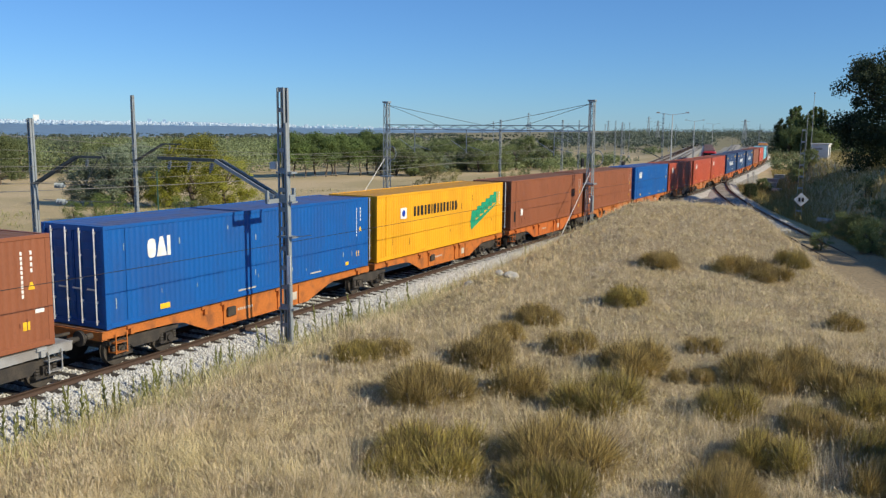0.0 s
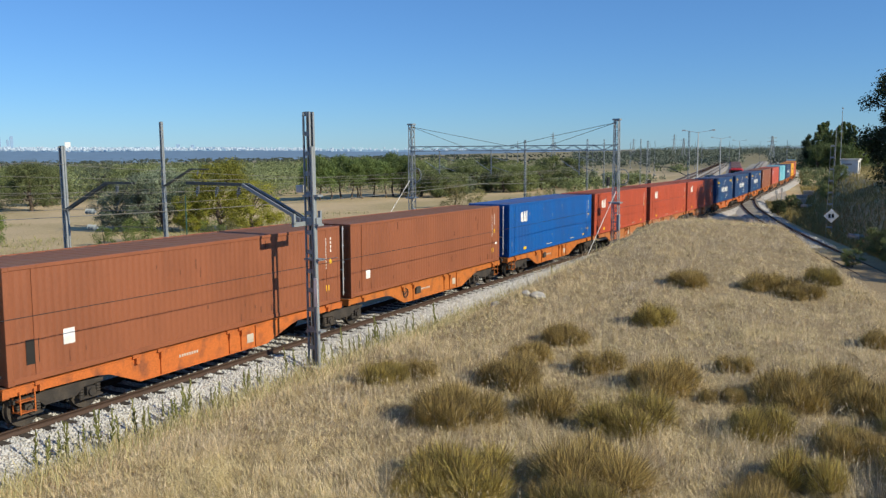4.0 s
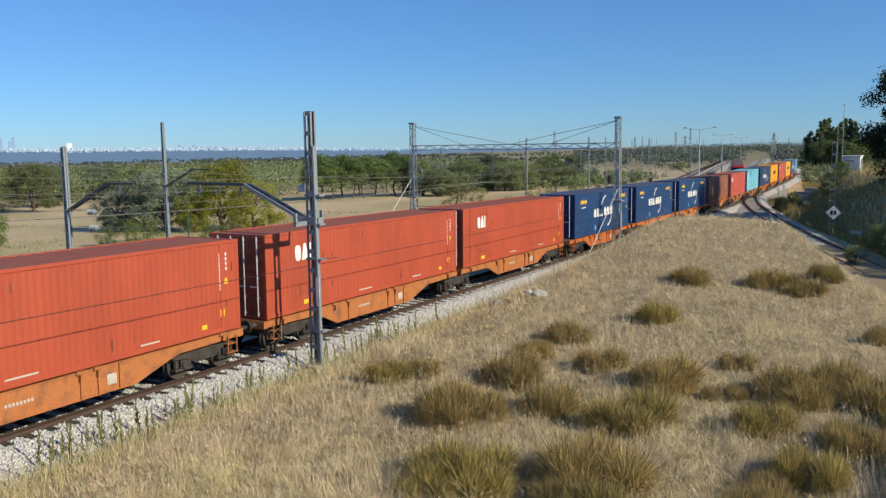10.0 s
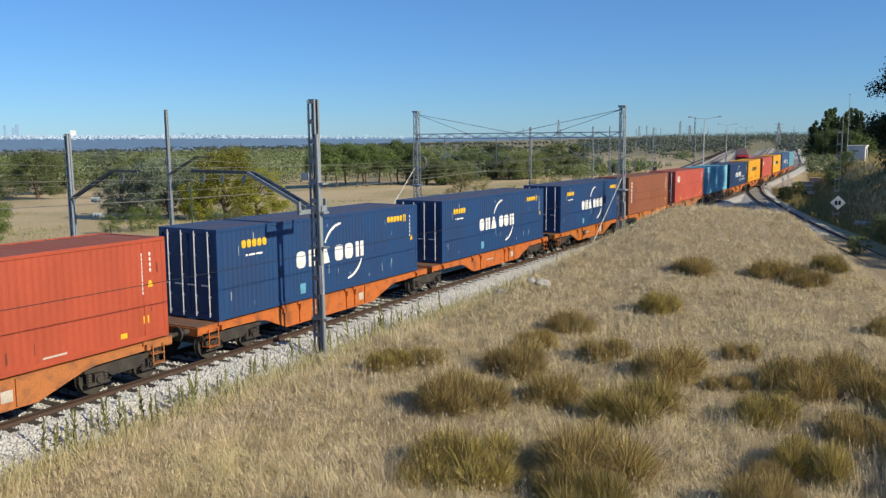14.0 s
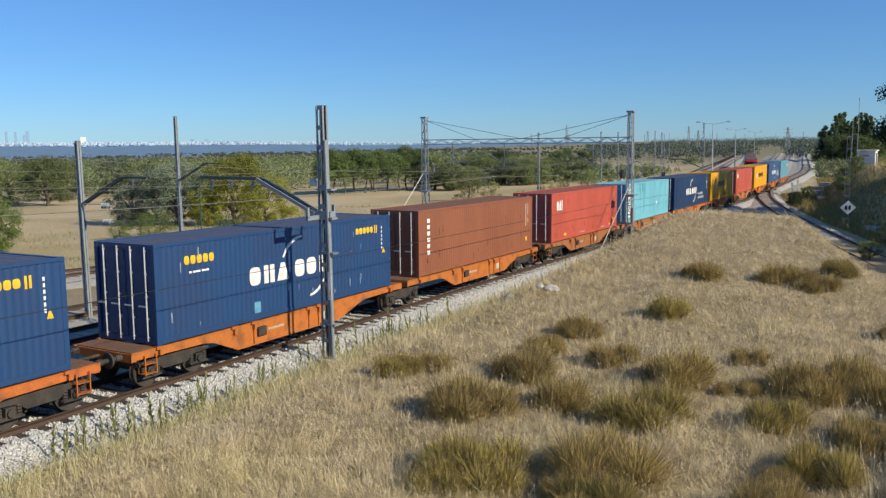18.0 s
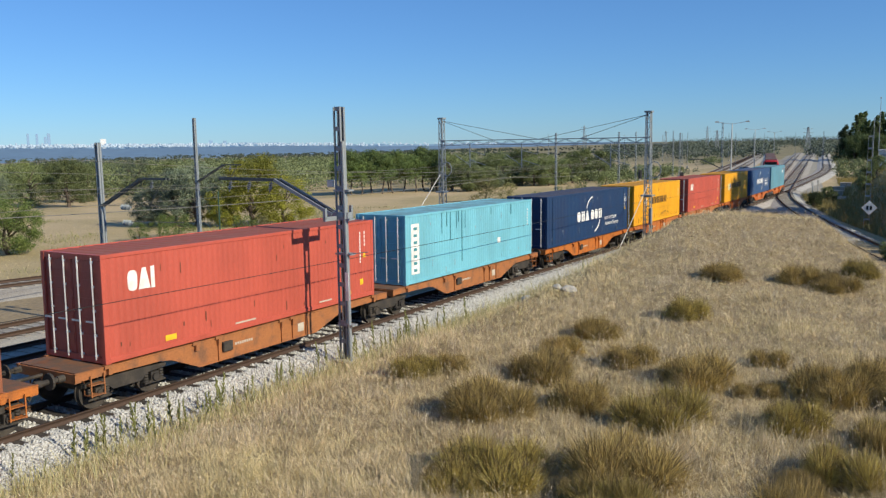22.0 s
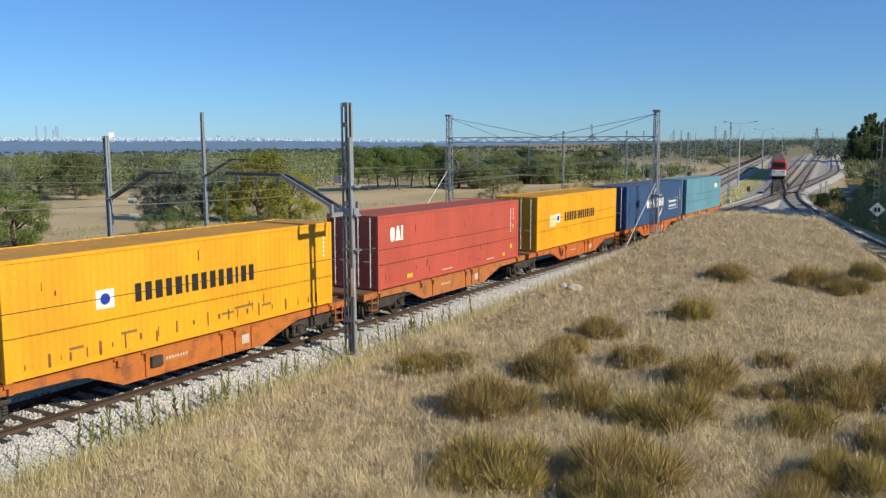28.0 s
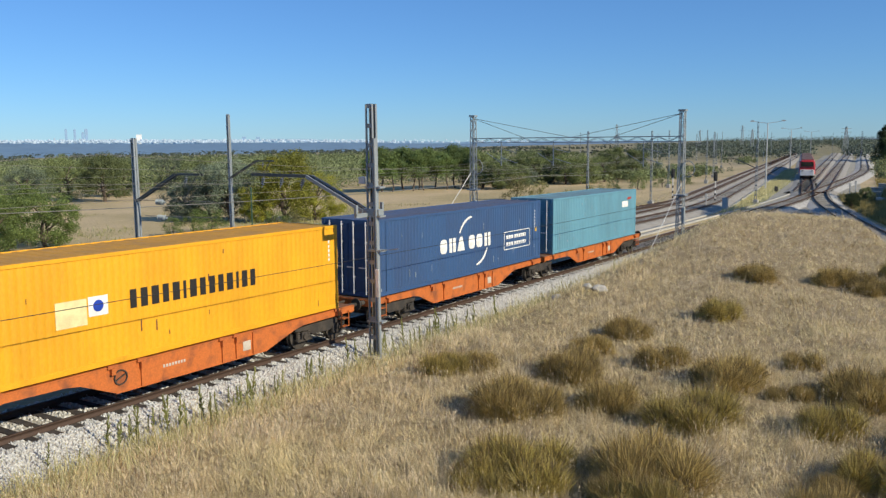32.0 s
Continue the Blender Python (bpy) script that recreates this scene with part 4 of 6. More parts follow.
def gantry():
    root = tagged(new("catenary_gantry"), "steel lattice gantry spanning the tracks with braced legs", "gantry", "catenary masts")
    root.matrix_basis = frame_at(10.25, 58.7)
    for x in (0.0, -16.5):
        for e in (-1, 1):
            for d in (-0.25, 0.25):
                bm = bmesh.new()
                bar(bm, (x + e * 0.23, d, -1.0), (x + e * 0.15, d * 0.7, 8.78), 0.055)
                put("leg", done(bm, "leg"), LATTICE, root)
        n = 15
        for k in range(n):
            z0, z1 = -0.8 + k * 0.635, -0.8 + (k + 1) * 0.635
            w = 0.25 - 0.09 * (k + 0.5) / n
            s = 1 if k % 2 else -1
            for d in (-1, 1):
                for a, b, t in (((x - w * s, d * w, z0), (x + w * s, d * w, z1), 0.03), ((x + d * w, -w * s, z0), (x + d * w, w * s, z1), 0.03), ((x - w, d * w, z1), (x + w, d * w, z1), 0.04)):
                    bm = bmesh.new()
                    bar(bm, a, b, t)
                    put("brace", done(bm, "brace"), LATTICE, root)
        put("cap_plate", box_mesh("cap_plate", x - 0.25, x + 0.25, -0.25, 0.25, 8.78, 8.9), LATTICE, root)
        put("platform", box_mesh("platform", x - 0.4, x + 0.4, -0.4, 0.4, 3.05, 3.15), LATTICE, root)
    for z in (6.75, 7.1):
        for d in (-0.2, 0.2):
            bm = bmesh.new()
            bar(bm, (0, d, z), (-16.5, d, z), 0.06)
            put("beam_chord", done(bm, "beam_chord"), LATTICE, root)
    for k in range(22):
        a, b = -0.2 - k * 0.74, -0.2 - (k + 1) * 0.74
        for d in (-0.2, 0.2):
            bm = bmesh.new()
            bar(bm, (a, d, 6.75 if k % 2 else 7.1), (b, d, 7.1 if k % 2 else 6.75), 0.03)
            put("beam_brace", done(bm, "beam_brace"), LATTICE, root)
    for x in (-2.7, -9.6, -14.0):
        bm = bmesh.new()
        bar(bm, (x, 0, 6.75), (x, 0, 5.0), 0.06), bar(bm, (x, 0, 5.6), (x + 1.4, 0, 5.2), 0.04), bar(bm, (x, 0, 6.3), (x + 1.3, 0, 6.0), 0.04)
        bar(bm, (x, 0, 5.2), (x - 1.3, 0, 6.0), 0.04)
        put("registration_arm", done(bm, "registration_arm"), LATTICE, root)
        insulator(root, (x + 1.3, 0, 6.6), (x + 1.3, 0, 6.1))
    for a, b in (((0, 0, 8.65), (-8.2, 0, 7.1)), ((-16.5, 0, 8.65), (-8.2, 0, 7.1)), ((0, 0, 8.65), (-5.0, 0, 7.1)), ((-16.5, 0, 8.65), (-12, 0, 7.1))):
        bm = bmesh.new()
        tube(bm, a, b, 0.018, n=5)
        put("suspension_cable", done(bm, "suspension_cable"), CABLE, root)
    for a, b in (((0.1, -0.3, 3.9), (-0.2, -6.2, -0.6)), ((-16.5, -0.3, 4.5), (-16.9, -6.0, -0.6))):
        bm = bmesh.new()
        tube(bm, a, b, 0.028, n=6)
        put("anchor_stay", done(bm, "anchor_stay"), PIPE, root, label="pale anchor stay rod")
    for x in (0.55, -15.9):
        bm = bmesh.new()
        for k in range(12):
            a0, a1 = k * math.pi / 6, (k + 1) * math.pi / 6
            bar(bm, (x + 0.45 * math.cos(a0), -0.35, 4.9 + 0.55 * math.sin(a0)), (x + 0.45 * math.cos(a1), -0.35, 4.9 + 0.55 * math.sin(a1)), 0.05)
        put("tension_wheel", done(bm, "tension_wheel"), LATTICE, root)
        put("counterweight", box_mesh("counterweight", x - 0.33, x - 0.13, -0.5, -0.22, 1.2, 2.3, 0.03), LATTICE, root, label="stacked grey counterweight")
    return root


near_mast()
arm_mast(-16.7, 34.1, 7.12, (1, 4.5), "grey ladder-type catenary mast with short bracket arm")
arm_mast(-20.7, 56.3, 8.85, (1, 4.55), "tall slender grey catenary mast with bracket arm")
gantry()
arm_mast(6.35, 94.8, 7.85, None, "grey lattice mast among the main tracks")
arm_mast(15.3, 109.0, 8.0, None, "thin grey mast beside the main tracks")
arm_mast(28.6, 110.3, 9.0, (-1, 3.2), "lattice mast with curved bracket beside the turnout")
for x, y, top in ((24.0, 150, 8.4), (33.5, 165, 8.6), (45.5, 215, 8.7), (40.0, 190, 8.4), (56, 255, 9), (62, 290, 9), (88, 330, 9.2), (112, 380, 9.5), (84, 225, 8.5), (98, 262, 8.8), (21, 205, 8.5), (47, 320, 9), (66, 345, 9), (80, 420, 9.5), (30, 300, 9), (14, 240, 9), (105, 330, 9), (70, 255, 8.6), (92, 300, 8.8), (118, 345, 9)):
    arm_mast(x, y, top, (-1, 4.8) if x < 70 else None, "distant grey catenary mast in the station yard")


def wire_run(line, s0, s1, off, z_sup, sag, span, name, label, r=0.008, thing=None):
    """A wire along a track, hung from point to point."""
    pts = []
    for s in np.arange(s0, s1, 2.5):
        f = ((s - s0) % span) / span
        pts.append(line.side(s, off, z_sup - sag * 4 * f * (1 - f)))
    v = [(p.x + r * math.cos(q), p.y, p.z + r * math.sin(q)) for p in pts for q in (0.8, 2.4, 3.9, 5.5)]
    f = [(4 * k + j, 4 * k + (j + 1) % 4, 4 * k + 4 + (j + 1) % 4, 4 * k + 4 + j) for k in range(len(pts) - 1) for j in range(4)]
    ob = put(name, raw_mesh(name, v, f), SIGNAL_BLACK if off > 2 else CABLE)
    return tagged(ob, label, "overhead wire", "overhead wires")


for line, off in ((freight, -0.1), (main_a, 0.0), (main_b, 0.0), (outer, 0.0)):
    wire_run(line, -62, 190, off, 5.25, 0.05, 52, "contact_wire", "taut overhead contact wire above the track")
    if line in (freight, main_a):
        wire_run(line, -62, 190, off, 6.55, 0.95, 52, "messenger_wire", "sagging overhead messenger wire above the track")
wire_run(freight, -62, 60, -4.2, 5.65, 0.5, 52, "feeder_wire", "grey feeder cable hung beside the train")
wire_run(freight, -62, 60, -12.5, 4.3, 0.4, 52, "feeder_wire", "grey feeder cable hung beside the tracks", 0.025)

# added cable: its dark line and cast shadow stand for wire shadows on containers
wire_run(freight, -62, 60, 2.95, 3.2, 0.12, 44, "trackside_cable", "thin dark cable added to draw wire-shadow lines on the train", 0.012)

def insulator_string(x, y, z):
    """Glass insulator discs in line on a stay wire."""
    root = tagged(new("insulator_string"), "string of pale glass insulator discs on a stay wire", "insulator", "glass insulators")
    root.matrix_basis = pose(x, y, z, 0, 0, -24)
    glass = material("pale_insulator_glass", (0.34, 0.38, 0.39), 0.15, vary=0.1)
    for k in range(3):
        bm = bmesh.new()
        tube(bm, (-0.2 + 0.17 * k, 0, 0), (-0.14 + 0.17 * k, 0, 0), 0.12, 0.07, n=14)
        tube(bm, (-0.14 + 0.17 * k, 0, 0), (-0.06 + 0.17 * k, 0, 0), 0.05, n=8)
        put("disc", done(bm, "disc"), glass, root)
    bm = bmesh.new()
    tube(bm, (-1.05, 0, 0.05), (3.2, 0, 0.1), 0.012, n=5)
    put("stay_wire", done(bm, "stay_wire"), CABLE, root)


insulator_string(-15.7, 34.2, 4.42)
insulator_string(-15.65, 34.2, 3.76)

# ------------------------------------------------------------ station yard things
GREYPAINT = material("grey_cabinet_paint", (0.45, 0.46, 0.46), 0.6, vary=0.15, scale=2)


def light_mast(x, y, z, h, reach, name="yard_lamp"):
    root = tagged(new("yard_lamp"), "tall pale twin-arm lamp post in the railway yard", "lamp post", "yard lamps")
    root.matrix_basis = pose(x, y, z, 0, 0, -18)
    bm = bmesh.new()
    tube(bm, (0, 0, 0), (0, 0, h), 0.14, 0.07, n=8)
    put("pole", done(bm, "pole"), PIPE, root)
    for e in (-1, 1):
        bm = bmesh.new()
        bar(bm, (0, 0, h - 0.1), (e * reach, 0, h + 0.3), 0.07)
        put("arm", done(bm, "arm"), PIPE, root)
        bm = bmesh.new()
        outline(bm, ((e * reach - 0.35, h + 0.2), (e * reach + 0.35, h + 0.2), (e * reach + 0.25, h + 0.42), (e * reach - 0.25, h + 0.42)), -0.16, 0.16)
        put("lamp_head", done(bm, "lamp_head"), GREYPAINT, root)


for az, r, h in ((15.1, 149, 11.0), (16.5, 255, 11), (17.65, 364, 11)):
    light_mast(r * math.sin(radians(az)), r * math.cos(radians(az)), -1.5, h, 2.4)


def signal_post(x, y, h, label, lit=None):
    root = tagged(new("railway_signal"), label, "railway signal", "railway signals")
    root.matrix_basis = pose(x, y, float(ground_height(x, y)), 0, 0, 10)
    bm = bmesh.new()
    tube(bm, (0, 0, -0.2), (0, 0, h), 0.06, n=8)
    put("post", done(bm, "post"), WHITE if h > 2 else SIGNAL_BLACK, root)
    for k in range(3 if h > 2 else 0):
        put("post_band", box_mesh("post_band", -0.08, 0.08, -0.08, 0.08, 0.4 + k * 0.7, 0.7 + k * 0.7), SIGNAL_BLACK, root)
    put("signal_head", box_mesh("signal_head", -0.24, 0.24, -0.12, 0.1, h - 0.2, h + (1.0 if h > 2 else 0.55), 0.04), SIGNAL_BLACK, root)
    for k in range(3 if h > 2 else 1):
        bm = bmesh.new()
        z = h + 0.02 + 0.33 * k
        tube(bm, (0, -0.12, z), (0, -0.3, z), 0.11, 0.12, n=10)
        put("lamp_hood", done(bm, "lamp_hood"), SIGNAL_BLACK, root)


signal_post(24.0, 112.4, 3.2, "black signal head on banded white post")
signal_post(38.0, 134.8, 0.5, "low black dwarf signal beside the siding")
signal_post(19.5, 118.0, 3.4, "black signal head on banded white post beyond the main line")
cab = tagged(new("relay_cabinet"), "pale grey metal relay cabinet beside the track", "cabinet")
cab.matrix_basis = pose(22.4, 99.5, float(ground_height(22.4, 99.5)), 0, 0, -25)
put("cabinet_body", box_mesh("cabinet_body", -0.3, 0.3, -0.25, 0.25, -0.1, 1.5, 0.02), GREYPAINT, cab)
put("cabinet_roof", box_mesh("cabinet_roof", -0.34, 0.34, -0.29, 0.29, 1.5, 1.56, 0.01), GREYPAINT, cab)
put("cabinet_door", box_mesh("cabinet_door", -0.27, 0.27, -0.262, -0.25, 0.05, 1.42, 0.004), GREYPAINT, cab)


def speed_sign():
    root = tagged(new("speed_sign"), "white diamond speed sign on a slim lattice mast", "railway sign")
    root.matrix_basis = pose(31.8, 74.6, -0.95, 0, 0, -23)
    lattice_mast(root, -0.3, 7.95, 0.5, 0.28, 0.12, 1.0)
    bm = bmesh.new()
    outline(bm, ((-0.62, 0), (0, -0.62), (0.62, 0), (0, 0.62)), -0.02, 0.02)
    put("diamond_plate", done(bm, "diamond_plate"), WHITE, root, pose(0.15, -0.2, 1.78), "white diamond plate")
    for x in (-0.15, 0.13):
        put("numeral_bar", box_mesh("numeral_bar", x - 0.09, x + 0.09, -0.235, -0.225, 1.6, 1.96), BLACK, root, pose(0.15, 0, 0))


speed_sign()
EMU_RED = material("red_train_paint", (0.42, 0.025, 0.03), 0.35, vary=0.08, scale=1)
EMU_WHITE = material("white_train_paint", (0.75, 0.75, 0.74), 0.35, vary=0.08, scale=1)
GLASS = material("dark_train_glass", (0.015, 0.018, 0.02), 0.08)


GREYROOF = material("dark_dusty_roof", (0.12, 0.065, 0.055), 0.85, vary=0.2, scale=1)


def commuter_train():
    for car in range(3):
        y0 = car * 26.3
        root = tagged(new("commuter_train_car"), "red and white electric commuter train car standing in the yard", "train car", "cars of the commuter train")
        root.matrix_basis = pose(53.6, 170.0, -0.9, 0, 0, -17.2) @ pose(0, y0, 0)
        bm = bmesh.new()
        sect = ((-1.45, 0.9), (1.45, 0.9), (1.47, 2.2), (1.4, 3.25), (1.1, 3.55), (0.5, 3.65), (-0.5, 3.65), (-1.1, 3.55), (-1.4, 3.25), (-1.47, 2.2))
        rings = []
        for y, f in ((0.0, 0.86), (0.25, 0.96), (0.7, 1.0), (25.6, 1.0)):
            rings.append([bm.verts.new((x * f, y + (0.25 * (z - 2) / 2 if y < 0.6 and z > 2 else 0), 0.9 + (z - 0.9) * (f if z > 3 else 1))) for x, z in sect])
        for a, b in zip(rings, rings[1:]):
            for k in range(len(sect)):
                bm.faces.new((a[k], a[(k + 1) % len(sect)], b[(k + 1) % len(sect)], b[k]))
        bm.faces.new(rings[0][::-1]), bm.faces.new(rings[-1])
        put("car_body", done(bm, "car_body"), EMU_RED, root)
        put("car_roof", box_mesh("car_roof", -1.15, 1.15, 1.2, 25.3, 3.5, 3.72, 0.08), GREYROOF, root, label="dark brown dusty roof")
        for e in (-1, 1):
            put("white_skirt", box_mesh("white_skirt", e * 1.46 - 0.04, e * 1.46 + 0.04, 0.9, 25.4, 0.45, 1.25, 0.01), EMU_WHITE, root)
            for k in range(9):
                put("side_window", box_mesh("side_window", e * 1.47 - 0.02, e * 1.47 + 0.02, 1.6 + k * 2.65, 3.4 + k * 2.65, 2.0, 2.9), GLASS, root)
        if car == 0:
            put("windscreen", box_mesh("windscreen", -1.1, 1.1, -0.08, 0.12, 2.35, 3.25, 0.03), GLASS, root)
            put("nose_panel", box_mesh("nose_panel", -1.3, 1.3, -0.1, 0.3, 0.55, 1.75, 0.08), EMU_WHITE, root, label="white lower nose panel")
            for e in (-1, 1):
                put("headlight", box_mesh("headlight", e * 0.9 - 0.2, e * 0.9 + 0.2, -0.14, -0.08, 1.45, 1.6, 0.02), GLASS, root)
            put("coupler_box", box_mesh("coupler_box", -0.5, 0.5, -0.5, 0.2, 0.3, 0.6, 0.04), STEEL, root)
        for y in (3.2, 22.4):
            put("bogie", box_mesh("bogie", -1.2, 1.2, y - 1.6, y + 1.6, 0.0, 0.75, 0.1), STEEL, root)


commuter_train()
HUTWALL = material("white_render", (0.66, 0.67, 0.66), 0.85, vary=0.1, scale=1, bump=0.003, second=(0.45, 0.44, 0.41))
ROOFING = material("grey_roof_sheet", (0.34, 0.33, 0.31), 0.9, vary=0.2, scale=1.5)


def hut(x, y, turn, w, dp, h, name, label, roof):
    root = tagged(new(name), label, "hut")
    root.matrix_basis = pose(x, y, float(ground_height(x, y)), 0, 0, turn)
    put("hut_wall", box_mesh("hut_wall", -w / 2, w / 2, -dp / 2, dp / 2, -0.4, h, 0.02), HUTWALL, root)
    put("hut_roof", box_mesh("hut_roof", -w / 2 - 0.15, w / 2 + 0.15, -dp / 2 - 0.15, dp / 2 + 0.15, h, h + 0.14, 0.02), roof, root, label="flat roof slab")
    put("hut_door", box_mesh("hut_door", w / 2, w / 2 + 0.03, -0.4, 0.4, 0.0, 1.8), SIGNAL_BLACK, root)
    put("hut_window", box_mesh("hut_window", -0.9, 0.3, -dp / 2 - 0.03, -dp / 2, 1.35, 1.6), ROOFING, root)


hut(53.4, 119.2, -33, 2.2, 1.9, 2.1, "white_hut", "small white rendered hut with pale flat roof on the bank", HUTWALL)
for x, y, w, h in ((48.0, 122.6, 0.9, 1.3), (46.4, 118.0, 0.5, 1.0), (55.5, 138.5, 0.8, 1.2)):
    cab = tagged(new("relay_cabinet"), "weathered grey concrete cabinet on the bank", "cabinet", "grey cabinets")
    cab.matrix_basis = pose(x, y, float(ground_height(x, y)), 0, 0, -25)
    put("cabinet_body", box_mesh("cabinet_body", -w, w, -0.4, 0.4, -0.4, h, 0.03), CONCRETE, cab)
    put("cabinet_roof", box_mesh("cabinet_roof", -w - 0.06, w + 0.06, -0.46, 0.46, h, h + 0.07, 0.01), CONCRETE, cab)
for k, (x, y, ln) in enumerate(((45.2, 112.0, 2.2), (33.0, 71.0, 1.8))):
    slab = put("concrete_slab", box_mesh("concrete_slab", -ln / 2, ln / 2, -0.6, 0.6, -0.2, 0.18, 0.03), CONCRETE)
    slab.matrix_basis = pose(x, y, float(ground_height(x, y)) + 0.06, 4, 6, 20)
    tagged(slab, "broken pale concrete slab lying on the bank", "slab", "slabs on the bank")


def marker_post(x, y, h):
    root = tagged(new("marker_post"), "pale trackside post beside the turnout", "post", "trackside posts")
    root.matrix_basis = pose(x, y, float(ground_height(x, y)))
    bm = bmesh.new()
    tube(bm, (0, 0, -0.2), (0, 0, h), 0.07, 0.05, n=8)
    put("post", done(bm, "post"), PIPE, root)
    put("post_head", box_mesh("post_head", -0.14, 0.14, -0.1, 0.1, h - 0.4, h + 0.1, 0.02), GREYPAINT, root)


post = put("field_post", box_mesh("field_post", -0.05, 0.05, -0.05, 0.05, -0.3, 4.6, 0.01), material("dark_green_post_paint", (0.03, 0.09, 0.065), 0.6))
post.matrix_basis = pose(-25.9, 75.7, float(ground_height(-25.9, 75.7)))
tagged(post, "slim dark green post in front of the field trees", "post")
for x, y, h in ((45.2, 122.3, 2.4), (43.6, 120.0, 2.2), (21.2, 104.0, 1.7)):
    marker_post(x, y, h)

# ------------------------------------------------------------ trees
BARK = material("grey_brown_bark", (0.11, 0.085, 0.065), 0.95, vary=0.3, scale=6, bump=0.02)
OAK = leaf_material("holm_oak_leaf", (0.08, 0.108, 0.036), (0.2, 0.24, 0.09), trans=0.15)
SAGE = leaf_material("grey_green_leaf", (0.085, 0.115, 0.072), (0.2, 0.245, 0.165), trans=0.15)
PINE = leaf_material("stone_pine_needle", (0.06, 0.1, 0.026), (0.15, 0.21, 0.06), trans=0.15)
LIME = leaf_material("yellow_green_leaf", (0.16, 0.18, 0.022), (0.4, 0.39, 0.055), trans=0.3)
BUSH = leaf_material("bright_bush_leaf", (0.07, 0.11, 0.024), (0.18, 0.235, 0.065), trans=0.25)
OLIVE = leaf_material("olive_bush_leaf", (0.14, 0.14, 0.05), (0.33, 0.31, 0.13), trans=0.2)
SCRUB = leaf_material("far_scrub_leaf", (0.085, 0.112, 0.045), (0.2, 0.235, 0.105), trans=0.1)
# blue-green leaf tint that paints distance haze into the far woods
FAR_SCRUB = leaf_material("far_haze_tinted_leaf", (0.07, 0.098, 0.074), (0.14, 0.172, 0.13), trans=0.1)
POPLAR = leaf_material("poplar_leaf", (0.055, 0.09, 0.03), (0.15, 0.2, 0.068), trans=0.2)
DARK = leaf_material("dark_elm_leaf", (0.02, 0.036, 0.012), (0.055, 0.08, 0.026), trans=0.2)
rng = np.random.default_rng(7)


def leaves(centres, radii, per, size, flat=0.8):
    """Small leaf sprays, scattered in clumps round the given centres."""
    n = len(centres) * per
    c = np.repeat(centres, per, 0)
    d = rng.normal(size=(n, 3))
    d /= np.linalg.norm(d, axis=1)[:, None]
    c = c + d * (np.repeat(radii, per) * rng.uniform(0.4, 1.25, n))[:, None] * np.array([1, 1, flat])
    # each spray lies roughly along the clump's surface, so that a crown has a lit and a shaded side
    out = d + rng.normal(0, 0.55, (n, 3))
    a = np.cross(out, rng.normal(size=(n, 3)))
    a /= np.linalg.norm(a, axis=1)[:, None]
    b = np.cross(out, a)
    b /= np.linalg.norm(b, axis=1)[:, None]
    s = (size * rng.uniform(0.5, 1.4, n))[:, None]
    v = np.stack([c - a * s, c + b * s * 0.55, c + a * s, c - b * s * 0.55], 1).reshape(-1, 3)
    return v, np.arange(4 * n).reshape(-1, 4)


def crown_mesh(kind, h, w):
    """Clump centres in the shape of a kind of crown, filled with leaves; base of the tree at z = 0."""
    if kind == "poplar":
        k = 120
        z = rng.uniform(0.06, 1, k)
        r = np.sin(np.clip(z, 0, 1) * math.pi * 0.92 + 0.15) * w / 2 * rng.uniform(0.2, 1, k)
        rad = np.full(k, 0.034 * h) * rng.uniform(0.6, 1.4, k)
    elif kind == "elm":
        k = 170
        z = rng.uniform(0.02, 0.97, k)
        r = np.sqrt(np.clip(1 - ((z - 0.4) / 0.62) ** 2, 0.06, 1)) * w / 2 * np.sqrt(rng.uniform(0.08, 1, k))
        rad = rng.uniform(0.06, 0.13, k) * h
    elif kind == "conifer":
        k = 70
        z = rng.uniform(0.08, 0.97, k)
        r = (1.02 - z) * w / 2 * np.sqrt(rng.uniform(0.1, 1, k))
        rad = (0.05 + 0.07 * (1 - z)) * h
    elif kind == "pine":
        k = 42
        z = rng.uniform(0.42, 0.95, k)
        r = np.sqrt(np.clip(1 - ((z - 0.6) / 0.36) ** 2, 0.05, 1)) * w / 2 * np.sqrt(rng.uniform(0.1, 1, k))
        rad = rng.uniform(0.09, 0.15, k) * h
    elif kind == "bush":
        k = 34
        z = rng.uniform(0.04, 0.9, k)
        r = np.sqrt(np.clip(1 - (z / 1.05) ** 2, 0.08, 1)) * w / 2 * np.sqrt(rng.uniform(0.1, 1, k))
        rad = rng.uniform(0.1, 0.2, k) * h
    else:
        k = 64
        z = rng.uniform(0.08, 0.95, k)
        r = np.sqrt(np.clip(1 - ((z - 0.5) / 0.5) ** 2, 0.08, 1)) * w / 2 * np.sqrt(rng.uniform(0.15, 1, k))
        rad = rng.uniform(0.08, 0.16, k) * h
    a = rng.uniform(0, 2 * math.pi, k)
    c = np.stack([r * np.cos(a), r * np.sin(a), z * h], 1)
    c[:, :2] += 0.06 * w * np.sin(c[:, 2:3] * 1.7 + np.array([0, 2]))
    per, leaf = {"poplar": (110, 0.011), "conifer": (200, 0.011), "elm": (330, 0.011), "bush": (170, 0.016), "pine": (340, 0.012)}.get(kind, (300, 0.0125))
    v, f = leaves(c, rad, per, leaf * h)
    return raw_mesh("crown", v, f), c


